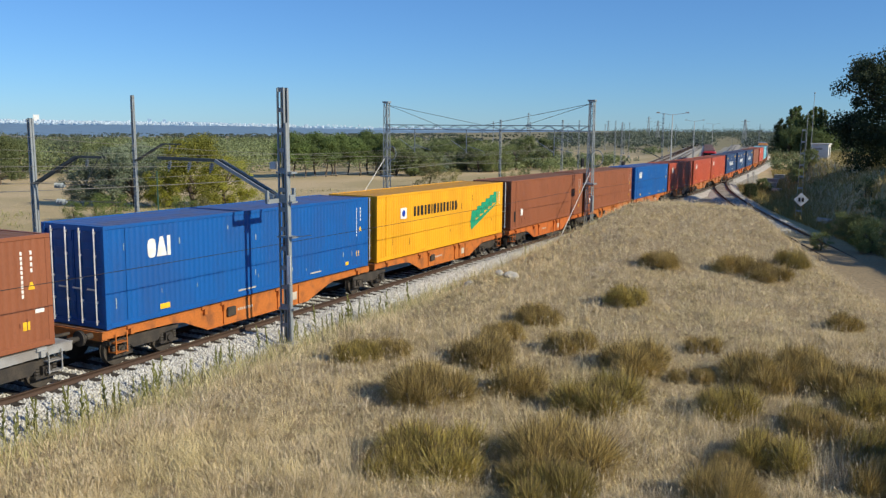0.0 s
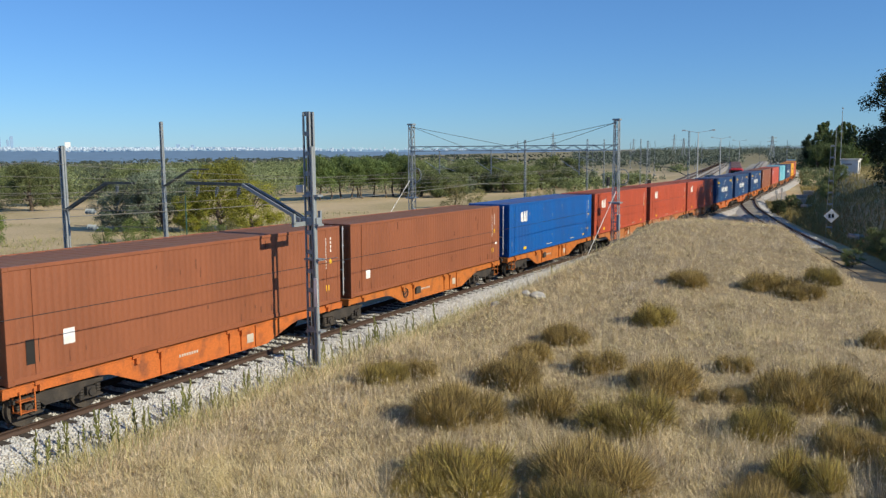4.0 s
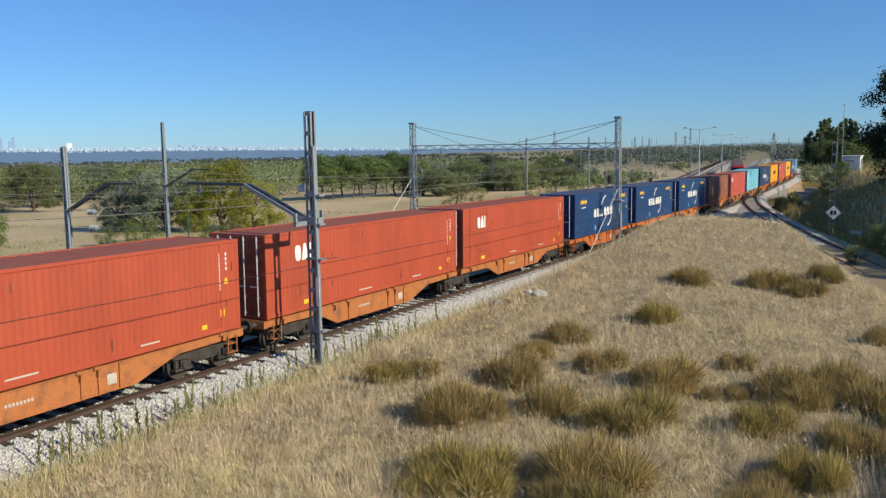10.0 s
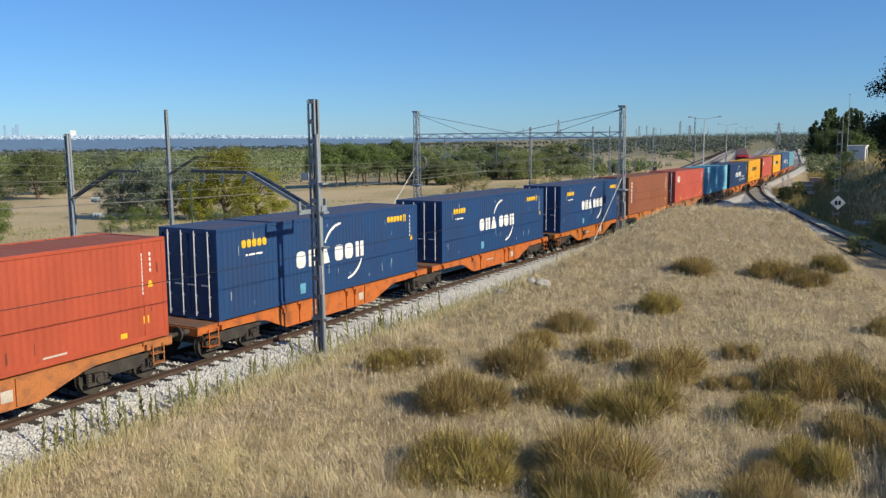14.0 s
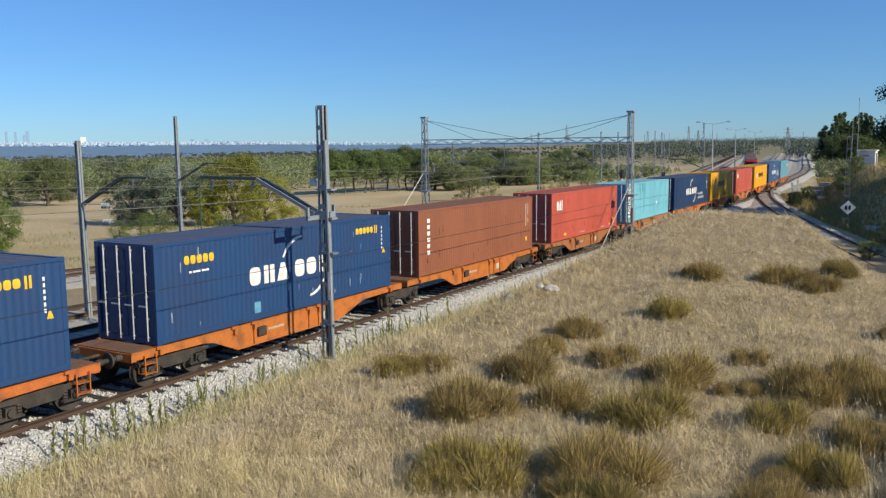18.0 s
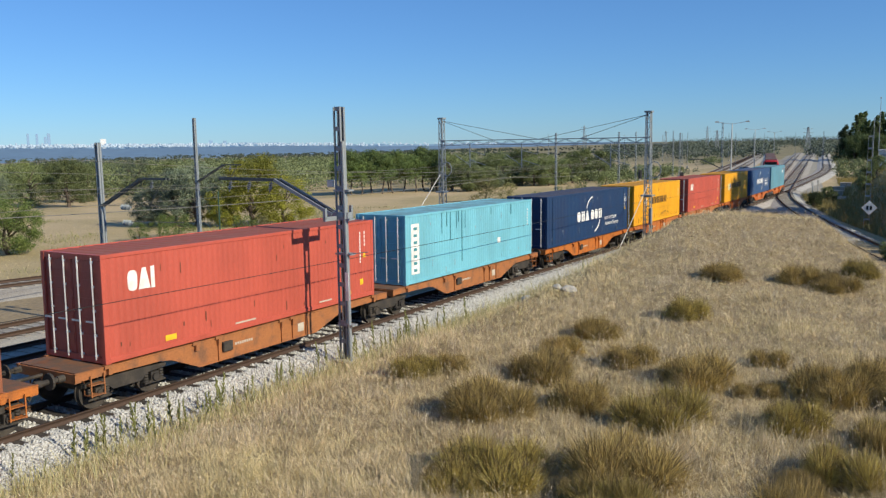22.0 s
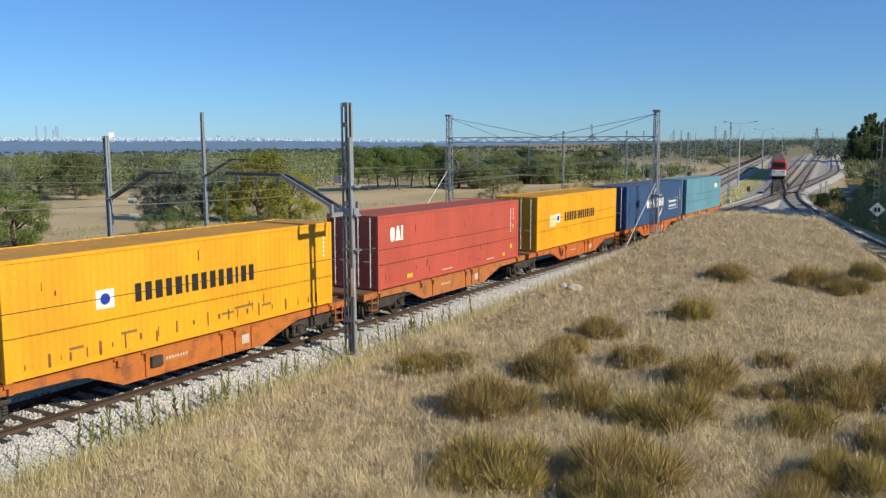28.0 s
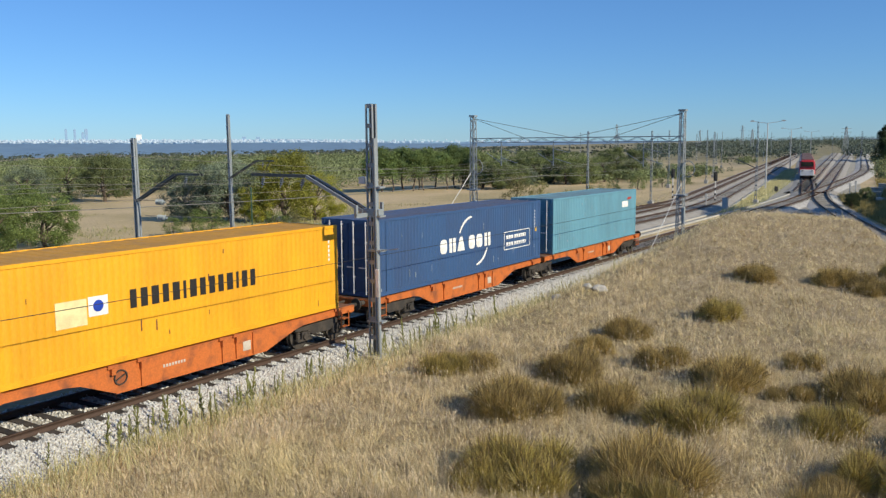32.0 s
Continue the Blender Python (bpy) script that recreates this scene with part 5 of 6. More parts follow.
def trunk_mesh(h, r, centres, lean):
    bm = bmesh.new()
    p, q = Vector((0, 0, -0.4)), Vector((0, 0, 0))
    for k in range(6):
        t = (k + 1) / 6
        q = Vector((lean * math.sin(3 * t) * h * 0.05, lean * math.cos(2.2 * t) * h * 0.04, 0.62 * h * t))
        tube(bm, p, q, r * (1 - 0.12 * k), r * (1 - 0.12 * (k + 1)), n=8)
        p = q
    for c in centres[::7]:
        c = Vector(c)
        s = Vector((0, 0, min(c.z * 0.55, 0.55 * h)))
        m = s.lerp(c, 0.5) + Vector((0, 0, 0.04 * h))
        tube(bm, s, m, r * 0.4, r * 0.28, n=5), tube(bm, m, c, r * 0.28, r * 0.1, n=5)
    return done(bm, "trunk", True)


TREES = {}
for kind, name, h, w, r in (("oak", "oak_a", 6.5, 8.0, 0.28), ("oak", "oak_b", 5.5, 6.6, 0.25), ("oak", "oak_c", 7.5, 7.0, 0.3), ("pine", "pine_a", 8.0, 6.5, 0.2), ("pine", "pine_b", 7.6, 5.6, 0.19), ("poplar", "poplar_a", 9.0, 2.3, 0.22), ("elm", "elm_a", 9.0, 10.5, 0.4), ("conifer", "conifer_a", 9.0, 5.2, 0.2), ("bush", "bush_a", 5.5, 7.0, 0.2), ("bush", "bush_b", 6.5, 7.2, 0.2)):
    cm, cc = crown_mesh(kind, h, w)
    TREES[name] = (cm, trunk_mesh(h, r, cc, 1.0 if name[-1] == "a" else -1.3))


def tree(shape, x, y, scale, mat, label, turn, category="tree", z=None, group=""):
    root = tagged(new(category.replace(" ", "_")), label, category, group)
    root.matrix_basis = pose(x, y, float(ground_height(x, y)) if z is None else z, 0, 0, turn) @ Matrix.Diagonal((scale, scale, scale, 1))
    put("trunk", TREES[shape][1], BARK, root)
    put("crown", TREES[shape][0], mat, root)
    return root


def polar(az, r):
    return r * math.sin(radians(az)), r * math.cos(radians(az))


GROVE = (
    ("oak_a", -30.2, 168, 1.25, OAK), ("oak_c", -28.0, 158, 1.1, OAK), ("oak_b", -32.5, 150, 1.2, SAGE), ("oak_a", -26.8, 175, 1.1, OAK), ("oak_b", -35.5, 175, 1.3, OAK),
    ("oak_a", -21.8, 104, 1.0, SAGE), ("oak_c", -20.3, 101, 0.95, SAGE), ("oak_b", -23.2, 108, 0.8, SAGE), ("oak_b", -22.2, 190, 1.3, OAK), ("oak_a", -24.0, 200, 1.2, SAGE))
for k, (shape, az, r, sc, mat) in enumerate(GROVE):
    tree(shape, *polar(az, r), sc, mat, "broad grey-green holm oak on the dry field" if mat is SAGE else "dark green holm oak at the field's edge", 70 * k, group="oaks on the plain")
tree("oak_c", *polar(-16.6, 97), 1.05, LIME, "yellow-green broadleaf tree with open crown", 20)
tree("oak_a", *polar(-14.6, 99), 0.85, LIME, "yellow-green broadleaf tree with open crown", 140)
tree("oak_b", *polar(-18.2, 98), 0.8, LIME, "yellow-green broadleaf tree with open crown", 240)
for k in range(12):
    az = -10.5 + 0.58 * k
    tree("pine_a" if k % 2 else "pine_b", *polar(az + 0.2 * math.sin(5 * k), 160 + 1.1 * k + 3 * math.sin(3 * k)), 0.98 + 0.1 * math.sin(2.3 * k), PINE, "stone pine with rounded green crown and bare trunk in a row", 53 * k, "pine tree", group="row of pines")
for k in range(30):
    az, r = -3.9 + 0.37 * k + 0.3 * math.sin(5 * k), 172 + 16 * math.sin(2.9 * k) + 1.2 * k
    tree(("oak_a", "oak_b", "oak_c")[k % 3], *polar(az, r), 0.82 + 0.2 * math.sin(3.7 * k), OAK if k % 5 else SAGE, "dark green holm oak in a thicket beyond the field", 67 * k, group="oaks on the plain")
for k, (az, r, sc) in enumerate(((-31.5, 78, 0.85), (-34.5, 74, 0.9), (-33.0, 84, 0.95))):
    tree("oak_b", *polar(az, r), sc, BUSH, "bright green bushy tree below the main line", 90 * k, group="bushy trees")
for k, (az, r, sc) in enumerate(((-22.6, 86, 0.38), (-21.5, 88, 0.42), (-24.0, 84, 0.3), (-17.2, 84, 0.4), (-0.9, 131, 0.62), (0.6, 133, 0.55), (-16.2, 86, 0.3), (5.0, 128, 0.5))):
    tree("bush_a" if k % 2 else "bush_b", *polar(az, r), sc, BUSH if k < 4 else OLIVE, "low rounded field bush", 61 * k, "bush", group="field bushes")
def tree_to(shape, h, az, r, top, mat, label, turn, group=""):
    """A tree whose crown reaches the given height above the rails."""
    x, y = polar(az, r)
    return tree(shape, x, y, (top - float(ground_height(x, y))) / h, mat, label, turn, group=group)


for k, (az, r, top) in enumerate(((22.25, 335, 15.6), (22.45, 342, 16.6), (22.7, 345, 17.1), (22.95, 338, 13.6), (23.2, 336, 13.4), (23.45, 343, 15.4), (23.7, 345, 16.8), (23.95, 340, 16.4), (24.2, 339, 15.4))):
    tree_to("poplar_a", 9.6, az, r, top, POPLAR, "upright dark green poplar beyond the hut", 37 * k, "poplars beyond the yard")
for k, (az, r, top) in enumerate(((21.65, 332, 12.0), (21.95, 338, 10.2))):
    tree_to("conifer_a", 9.3, az, r, top, DARK, "dark pointed conifer beside the poplars", 15 + 90 * k, "conifers beside the poplars")
for k, (az, r, top) in enumerate(((22.3, 328, 8.5), (23.0, 330, 8.8), (23.7, 327, 8.2), (24.6, 333, 9.5))):
    tree_to("oak_c", 8.0, az, r, top, POPLAR if k < 3 else BUSH, "rounded green tree below the poplars", 75 * k, "trees below the poplars")
for k, (az, r, top) in enumerate(((25.6, 158, 5.6), (26.5, 150, 6.2), (27.6, 145, 6.6))):
    tree_to("oak_a", 6.9, az, r, top, POPLAR, "dark green tree behind the hut on the bank", 80 * k, "trees behind the hut")
# the second elm stands out of view, added to darken the bank with its shadow
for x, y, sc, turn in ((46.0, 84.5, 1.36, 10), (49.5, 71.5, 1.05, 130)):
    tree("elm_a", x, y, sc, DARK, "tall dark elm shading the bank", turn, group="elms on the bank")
for k, (az, r, sc) in enumerate(((25.7, 68, 0.36), (26.5, 64, 0.4), (22.9, 124, 0.26), (24.5, 60, 0.22), (27.3, 60, 0.4), (21.2, 122, 0.25), (29.5, 55, 0.5))):
    tree("oak_b", *polar(az, r), sc, OAK, "dusty olive-green bush on the bank", 47 * k, "bush", group="bushes on the bank")


for k, (x, y, sc) in enumerate(((37.4, 102.0, 0.26), (38.0, 103.4, 0.24), (38.7, 105.2, 0.2), (45.5, 108, 0.26), (48, 113, 0.3), (50.5, 116, 0.33), (44.5, 117, 0.25))):
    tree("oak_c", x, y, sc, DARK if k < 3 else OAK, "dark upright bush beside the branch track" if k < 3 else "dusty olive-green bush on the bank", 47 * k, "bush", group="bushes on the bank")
for k in range(34):
    y = 44 + 0.8 * k + 1.3 * math.sin(4 * k)
    x = float(np.interp(y, branch.y, branch.x)) + 5.2 + 6.5 * abs(math.sin(2.7 * k + 0.4)) * (1 if y < 85 else 0.7)
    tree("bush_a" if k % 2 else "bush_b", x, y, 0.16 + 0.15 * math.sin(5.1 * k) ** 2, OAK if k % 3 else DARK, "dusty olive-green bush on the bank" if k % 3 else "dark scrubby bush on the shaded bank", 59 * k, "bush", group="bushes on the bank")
for k in range(26):
    az, r = 2.5 + 0.52 * k, 134 + 70 * abs(math.sin(2.1 * k)) + 2.2 * k
    x, y = polar(az, r)
    if float(outer.across(np.array([x]), np.array([y]))[0]) < -5:
        tree("bush_b" if k % 2 else "bush_a", x, y, 0.26 + 0.3 * math.sin(3.3 * k) ** 4, SAGE if k % 3 else OAK, "low olive-green scrub bush beyond the main line", 71 * k, "bush", group="scrub beyond the main line")


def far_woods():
    """Scrub woodland that covers the plain beyond the fields."""
    for r0, r1, n, per, size in ((178, 330, 1250, 240, 0.24), (330, 620, 2000, 72, 0.44), (620, 1500, 2600, 30, 0.95)):
        az = np.radians(rng.uniform(-40, 27, n))
        r = np.sqrt(rng.uniform(r0 ** 2, r1 ** 2, n))
        x, y = r * np.sin(az), r * np.cos(az)
        gap = np.sin(x / 61 + 1.3) * np.sin(y / 83 - 0.7) + 0.4 * np.sin(x / 23 + y / 31)
        keep = (gap > np.where(az > 0.02, 0.28, np.where(r > 330, -0.4, -0.95))) & (outer.across(x, y) < -9)
        x, y, r = x[keep], y[keep], r[keep]
        w = rng.uniform(2.2, 5.0, len(x)) * np.where(r > 620, 0.8, 1) * np.where(x > 0.02 * y, 0.5, 1)
        z = ground_height(x, y)
        c, rad = [], []
        for j in range(3):
            c.append(np.stack([x + rng.normal(0, 0.4, len(x)) * w, y + rng.normal(0, 0.4, len(x)) * w, z + w * (0.4 + 0.25 * j)], 1))
            rad.append(w * (0.75 - 0.12 * j))
        v, f = leaves(np.concatenate(c), np.concatenate(rad), per // 3, size, 0.7)
        tagged(put("scrub_woodland", raw_mesh("scrub_woodland", v, f), SCRUB if r0 < 600 else FAR_SCRUB), "dark green scrub woodland covering the plain" if r0 < 600 else "woodland far across the plain, blue-green haze painted in", "woodland", kind="stuff")
    # trees behind the yard, towards the horizon
    n = 1300
    az, r = np.radians(rng.uniform(7, 32, n)), rng.uniform(380, 1500, n)
    x, y = r * np.sin(az), r * np.cos(az)
    keep = np.abs(np.degrees(az) - 18.7) > np.where(r > 700, 0.0, 420 / r)
    x, y = x[keep], y[keep]
    w = rng.uniform(3, 6, len(x)) * np.where((np.hypot(x, y) > 650) & (x > 0.2 * y), 1.7, 1.0)
    c = np.stack([x, y, ground_height(x, y) + w * 0.6], 1)
    v, f = leaves(c, w * 0.75, 85, 0.5, 0.7)
    tagged(put("yard_woodland", raw_mesh("yard_woodland", v, f), FAR_SCRUB), "dark trees beyond the railway yard, haze tint painted in", "woodland", kind="stuff")
    # low scrub on the open ground right of the yard
    az, r = np.radians(rng.uniform(19.8, 29, 420)), rng.uniform(185, 400, 420)
    x, y = r * np.sin(az), r * np.cos(az)
    wild = siding_c.across(x, y) > 9
    x, y = x[wild], y[wild]
    w = rng.uniform(0.8, 2.4, len(x))
    v, f = leaves(np.stack([x, y, ground_height(x, y) + w * 0.4], 1), w * 0.8, 130, 0.2, 0.7)
    tagged(put("yard_scrub", raw_mesh("yard_scrub", v, f), SCRUB), "low olive scrub on the ground beside the yard", "scrub", kind="stuff")


far_woods()

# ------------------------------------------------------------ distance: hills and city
# distance haze is painted into these colours: bluer and paler farther off
HAZE_FAR = material("far_hills_haze_tint", (0.2, 0.31, 0.42), 1.0, vary=0.1, scale=0.004, fine=0.02)
HAZE = material("hills_haze_tint", (0.105, 0.18, 0.265), 1.0, vary=0.25, scale=0.006, fine=0.03, second=(0.13, 0.2, 0.27))
CITY = material("city_haze_tint", (0.3, 0.36, 0.42), 0.9, vary=0.1, scale=0.01, fine=0.05, each=0.12)
TOWER = material("tower_haze_tint", (0.2, 0.3, 0.42), 0.6)
# faint emission lifts the far surfaces the way haze would; they hold no lamps
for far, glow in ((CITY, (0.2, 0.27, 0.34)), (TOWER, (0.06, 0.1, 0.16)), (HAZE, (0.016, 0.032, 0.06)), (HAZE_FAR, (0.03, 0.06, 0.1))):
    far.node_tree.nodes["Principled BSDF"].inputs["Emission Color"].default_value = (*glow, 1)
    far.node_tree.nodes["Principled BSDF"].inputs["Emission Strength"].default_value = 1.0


def hills():
    az = np.arange(-75, 76, 0.25)
    for ring, (r, e0, wob, mat) in enumerate(((2700, 0.0, 0.03, HAZE), (4300, 0.17, 0.05, HAZE_FAR))):
        el = e0 + wob * np.sin(az * 0.31 + ring) + 0.5 * wob * np.sin(az * 0.83 + 2 * ring) + 0.25 * wob * np.sin(az * 2.9 + ring) + np.interp(az, (-40, -16, 0, 30), (0.16, 0.04, -0.22, -0.24) if ring else (0.14, 0.01, -0.16, -0.14))
        # a long wooded slope that starts low on the plain and rises to the ridge
        foot = np.interp(az, (-40, -12, 3, 15), (900, 1050, 1700, 2300)) * (1 + 0.05 * np.sin(az * 1.7)) if ring == 0 else np.full(len(az), 4150.0)
        V, F, q = [], [], np.radians(az)
        for p, e, f0 in zip(q, el, foot):
            top = EYE + r * math.tan(radians(e))
            for k in range(8):
                rr, w = f0 + (r - f0) * k / 7, (k / 7) ** 0.8
                V.append((rr * math.sin(p), rr * math.cos(p), -12.5 + (top + 12.5) * w + (0 if k in (0, 7) else 0.5 * math.sin(31 * p * k + k))))
            V.append((r * 1.06 * math.sin(p), r * 1.06 * math.cos(p), -14))
        for j in range(len(az) - 1):
            F += [(9 * j + k, 9 * j + 9 + k, 9 * j + 10 + k, 9 * j + 1 + k) for k in range(8)]
        tagged(put("backdrop", raw_mesh("backdrop", V, F), mat), "low wooded hills on the horizon, blue haze painted in" if ring == 0 else "hills behind the city, paler haze painted in", "hills", kind="structure")
    n = 1500
    az = np.radians(np.concatenate([rng.uniform(-40, -10, 1000), rng.normal(-27, 5, 380), rng.uniform(-12, 0, 120)]))
    r = rng.uniform(4100, 4280, n)
    hgt, wid = rng.gamma(1.5, 1.0, n) + 0.2, rng.uniform(3, 11, n)
    bm_v, bm_f = [], []
    for k in range(n):
        x, y = r[k] * math.sin(az[k]), r[k] * math.cos(az[k])
        z1, w = EYE + r[k] * math.tan(radians(0.08 + 0.17 * rng.uniform(0, 1) ** 1.5)) + hgt[k] * (0.45 if az[k] > -0.26 else 1), wid[k] / 2
        z1 += r[k] * math.tan(radians(float(np.interp(math.degrees(az[k]), (-32, -16, 0), (0.1, 0.0, -0.12)))))
        z0 = z1 - 2.5 - 2 * hgt[k]
        b = len(bm_v)
        bm_v += [(x + sx * w, y + sy * w, z) for z in (z0, z1) for sx, sy in ((-1, -1), (1, -1), (1, 1), (-1, 1))]
        bm_f += [(b + 4, b + 5, b + 6, b + 7), (b, b + 1, b + 5, b + 4), (b + 1, b + 2, b + 6, b + 5), (b + 2, b + 3, b + 7, b + 6), (b + 3, b, b + 4, b + 7)]
    tagged(put("distant_city", raw_mesh("distant_city", bm_v, bm_f), CITY), "city buildings along the far horizon, pale haze painted in", "city", kind="stuff")
    for a, top, w in ((-30.0, 1.0, 5), (-29.5, 0.97, 5), (-29.05, 0.78, 5), (-28.85, 1.0, 7)):
        root = tagged(new("skyscraper"), "slim skyscraper on the far skyline, blue-grey haze painted in", "skyscraper", "four towers on the skyline")
        root.matrix_basis = pose(4250 * math.sin(radians(a)), 4250 * math.cos(radians(a)), 0, 0, 0, 30)
        h = EYE + 4250 * math.tan(radians(top))
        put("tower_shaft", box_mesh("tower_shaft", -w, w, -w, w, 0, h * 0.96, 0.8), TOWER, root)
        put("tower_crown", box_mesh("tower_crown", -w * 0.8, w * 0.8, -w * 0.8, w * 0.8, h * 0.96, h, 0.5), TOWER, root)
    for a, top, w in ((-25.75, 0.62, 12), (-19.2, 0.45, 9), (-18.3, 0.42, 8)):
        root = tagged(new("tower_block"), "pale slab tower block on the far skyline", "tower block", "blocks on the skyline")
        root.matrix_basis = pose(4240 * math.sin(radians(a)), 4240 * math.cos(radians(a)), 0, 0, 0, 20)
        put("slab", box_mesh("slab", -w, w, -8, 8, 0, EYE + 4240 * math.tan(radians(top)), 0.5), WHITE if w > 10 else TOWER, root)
    for a, r, h in ((5.7, 700, 24), (11.0, 900, 20), (13.6, 800, 22), (14.2, 600, 16), (19.6, 500, 15)):
        root = tagged(new("power_pylon"), "thin grey lattice pylon on the horizon", "pylon", "pylons")
        x, y = polar(a, r)
        root.matrix_basis = pose(x, y, float(ground_height(x, y)) - 0.5)
        top = h
        bm = bmesh.new()
        for sx in (-1, 1):
            for sy in (-1, 1):
                bar(bm, (sx * 1.4, sy * 1.4, 0), (sx * 0.25, sy * 0.25, top), 0.22)
        for j in range(9):
            f0, f1 = j / 9, (j + 1) / 9
            w0, w1 = 1.4 - 1.15 * f0, 1.4 - 1.15 * f1
            bar(bm, (-w0, -w0, top * f0), (w1, -w1, top * f1), 0.12), bar(bm, (w0, -w0, top * f0), (-w1, -w1, top * f1), 0.12)
        put("lattice_body", done(bm, "lattice_body"), LATTICE, root)
        bm = bmesh.new()
        for f_ in (0.8, 0.93):
            bar(bm, (-2.6, 0, top * f_), (2.6, 0, top * f_), 0.2)
        put("cross_arm", done(bm, "cross_arm"), LATTICE, root)



def radio_pole(az, r, top):
    x, y = polar(az, r)
    root = tagged(new("tall_pole"), "tall thin grey pole above the poplars", "pole", "tall poles")
    root.matrix_basis = pose(x, y, float(ground_height(x, y)))
    bm = bmesh.new()
    tube(bm, (0, 0, -0.3), (0, 0, top), 0.09, 0.05, n=8)
    put("pole", done(bm, "pole"), LATTICE, root)
    put("pole_cap", box_mesh("pole_cap", -0.14, 0.14, -0.14, 0.14, top, top + 0.25, 0.05), LATTICE, root)


hills()
radio_pole(23.55, 190, 14.9)
radio_pole(23.25, 196, 11.6)

# ------------------------------------------------------------ grass, shrubs, stones
STRAW = leaf_material("dry_straw", (0.58, 0.465, 0.27), (0.94, 0.8, 0.54), each=0.0, trans=0.18, patch=(0.34, 0.265, 0.135), size=1.5)
SEED = leaf_material("pale_seed_head", (0.6, 0.49, 0.33), (0.9, 0.78, 0.58), each=0.0, trans=0.3)
# litter brown, darkened and patched to paint the shade between blades as well
THATCH = leaf_material("litter_with_painted_shade", (0.39, 0.315, 0.165), (0.85, 0.73, 0.44), each=0.0, trans=0.08, patch=(0.2, 0.15, 0.085), size=2.2)
GREENISH = leaf_material("half_green_grass", (0.44, 0.37, 0.18), (0.84, 0.72, 0.43), each=0.0, trans=0.18)
WITHERED = leaf_material("grey_withered_weed", (0.34, 0.28, 0.2), (0.7, 0.61, 0.46), each=0.0, trans=0.2)
STALK = leaf_material("green_stalk", (0.15, 0.17, 0.05), (0.3, 0.31, 0.11), each=0.2, trans=0.2)
BROOM = leaf_material("olive_broom", (0.29, 0.215, 0.064), (0.68, 0.52, 0.2), each=0.2, trans=0.2)
GREEN_BROOM = leaf_material("green_broom", (0.27, 0.22, 0.058), (0.62, 0.5, 0.15), each=0.2, trans=0.2)
FIELD = leaf_material("field_scrub_leaf", (0.15, 0.165, 0.055), (0.36, 0.36, 0.15), each=0.0, trans=0.2)
WOODY = leaf_material("brown_woody_stem", (0.075, 0.055, 0.026), (0.24, 0.175, 0.08), each=0.15, trans=0.05)
BANK = leaf_material("olive_bank_grass", (0.17, 0.145, 0.05), (0.42, 0.34, 0.13), each=0.0, trans=0.2)
WEED = leaf_material("green_weed", (0.36, 0.35, 0.15), (0.72, 0.66, 0.38), each=0.1, trans=0.25)


def blades(x, y, z, h, w, lean, way=None):
    """Grass blades: narrow leaning strips that taper towards the tip."""
    n = len(x)
    a, b = rng.uniform(0, 2 * math.pi, n), rng.uniform(0, 2 * math.pi, n)
    b = b if way is None else way
    root = np.stack([x, y, z], 1)
    side = np.stack([np.cos(a), np.sin(a), np.zeros(n)], 1) * (w / 2)[:, None]
    tilt = np.arctan(lean)
    tip = root + np.stack([np.cos(b) * np.sin(tilt), np.sin(b) * np.sin(tilt), np.cos(tilt)], 1) * (h * np.sqrt(1 + 0.4 * lean))[:, None]
    return np.stack([root - side, root + side, tip + side * 0.4, tip - side * 0.4], 1).reshape(-1, 3), np.arange(4 * n).reshape(-1, 4)


def lumps(x, y, size, seed):
    """Smooth random field between 0 and 1, with features of the given size."""
    u, v = np.asarray(x) / size, np.asarray(y) / size
    i, j = np.floor(u).astype(np.int64), np.floor(v).astype(np.int64)
    fu, fv = smooth(u - i), smooth(v - j)

    def h(p, q):
        return (np.sin(p * 127.1 + q * 311.7 + seed * 74.7) * 43758.5453) % 1.0
    return (h(i, j) * (1 - fu) + h(i + 1, j) * fu) * (1 - fv) + (h(i, j + 1) * (1 - fu) + h(i + 1, j + 1) * fu) * fv


def patchy(x, y):
    return 0.5 + 0.25 * np.sin(x * 1.3 + 0.6 * y) * np.sin(y * 1.1 - 0.4 * x + 1) + 0.25 * np.sin(x * 3.1 - y * 2.3) * np.sin(y * 2.7 + x)


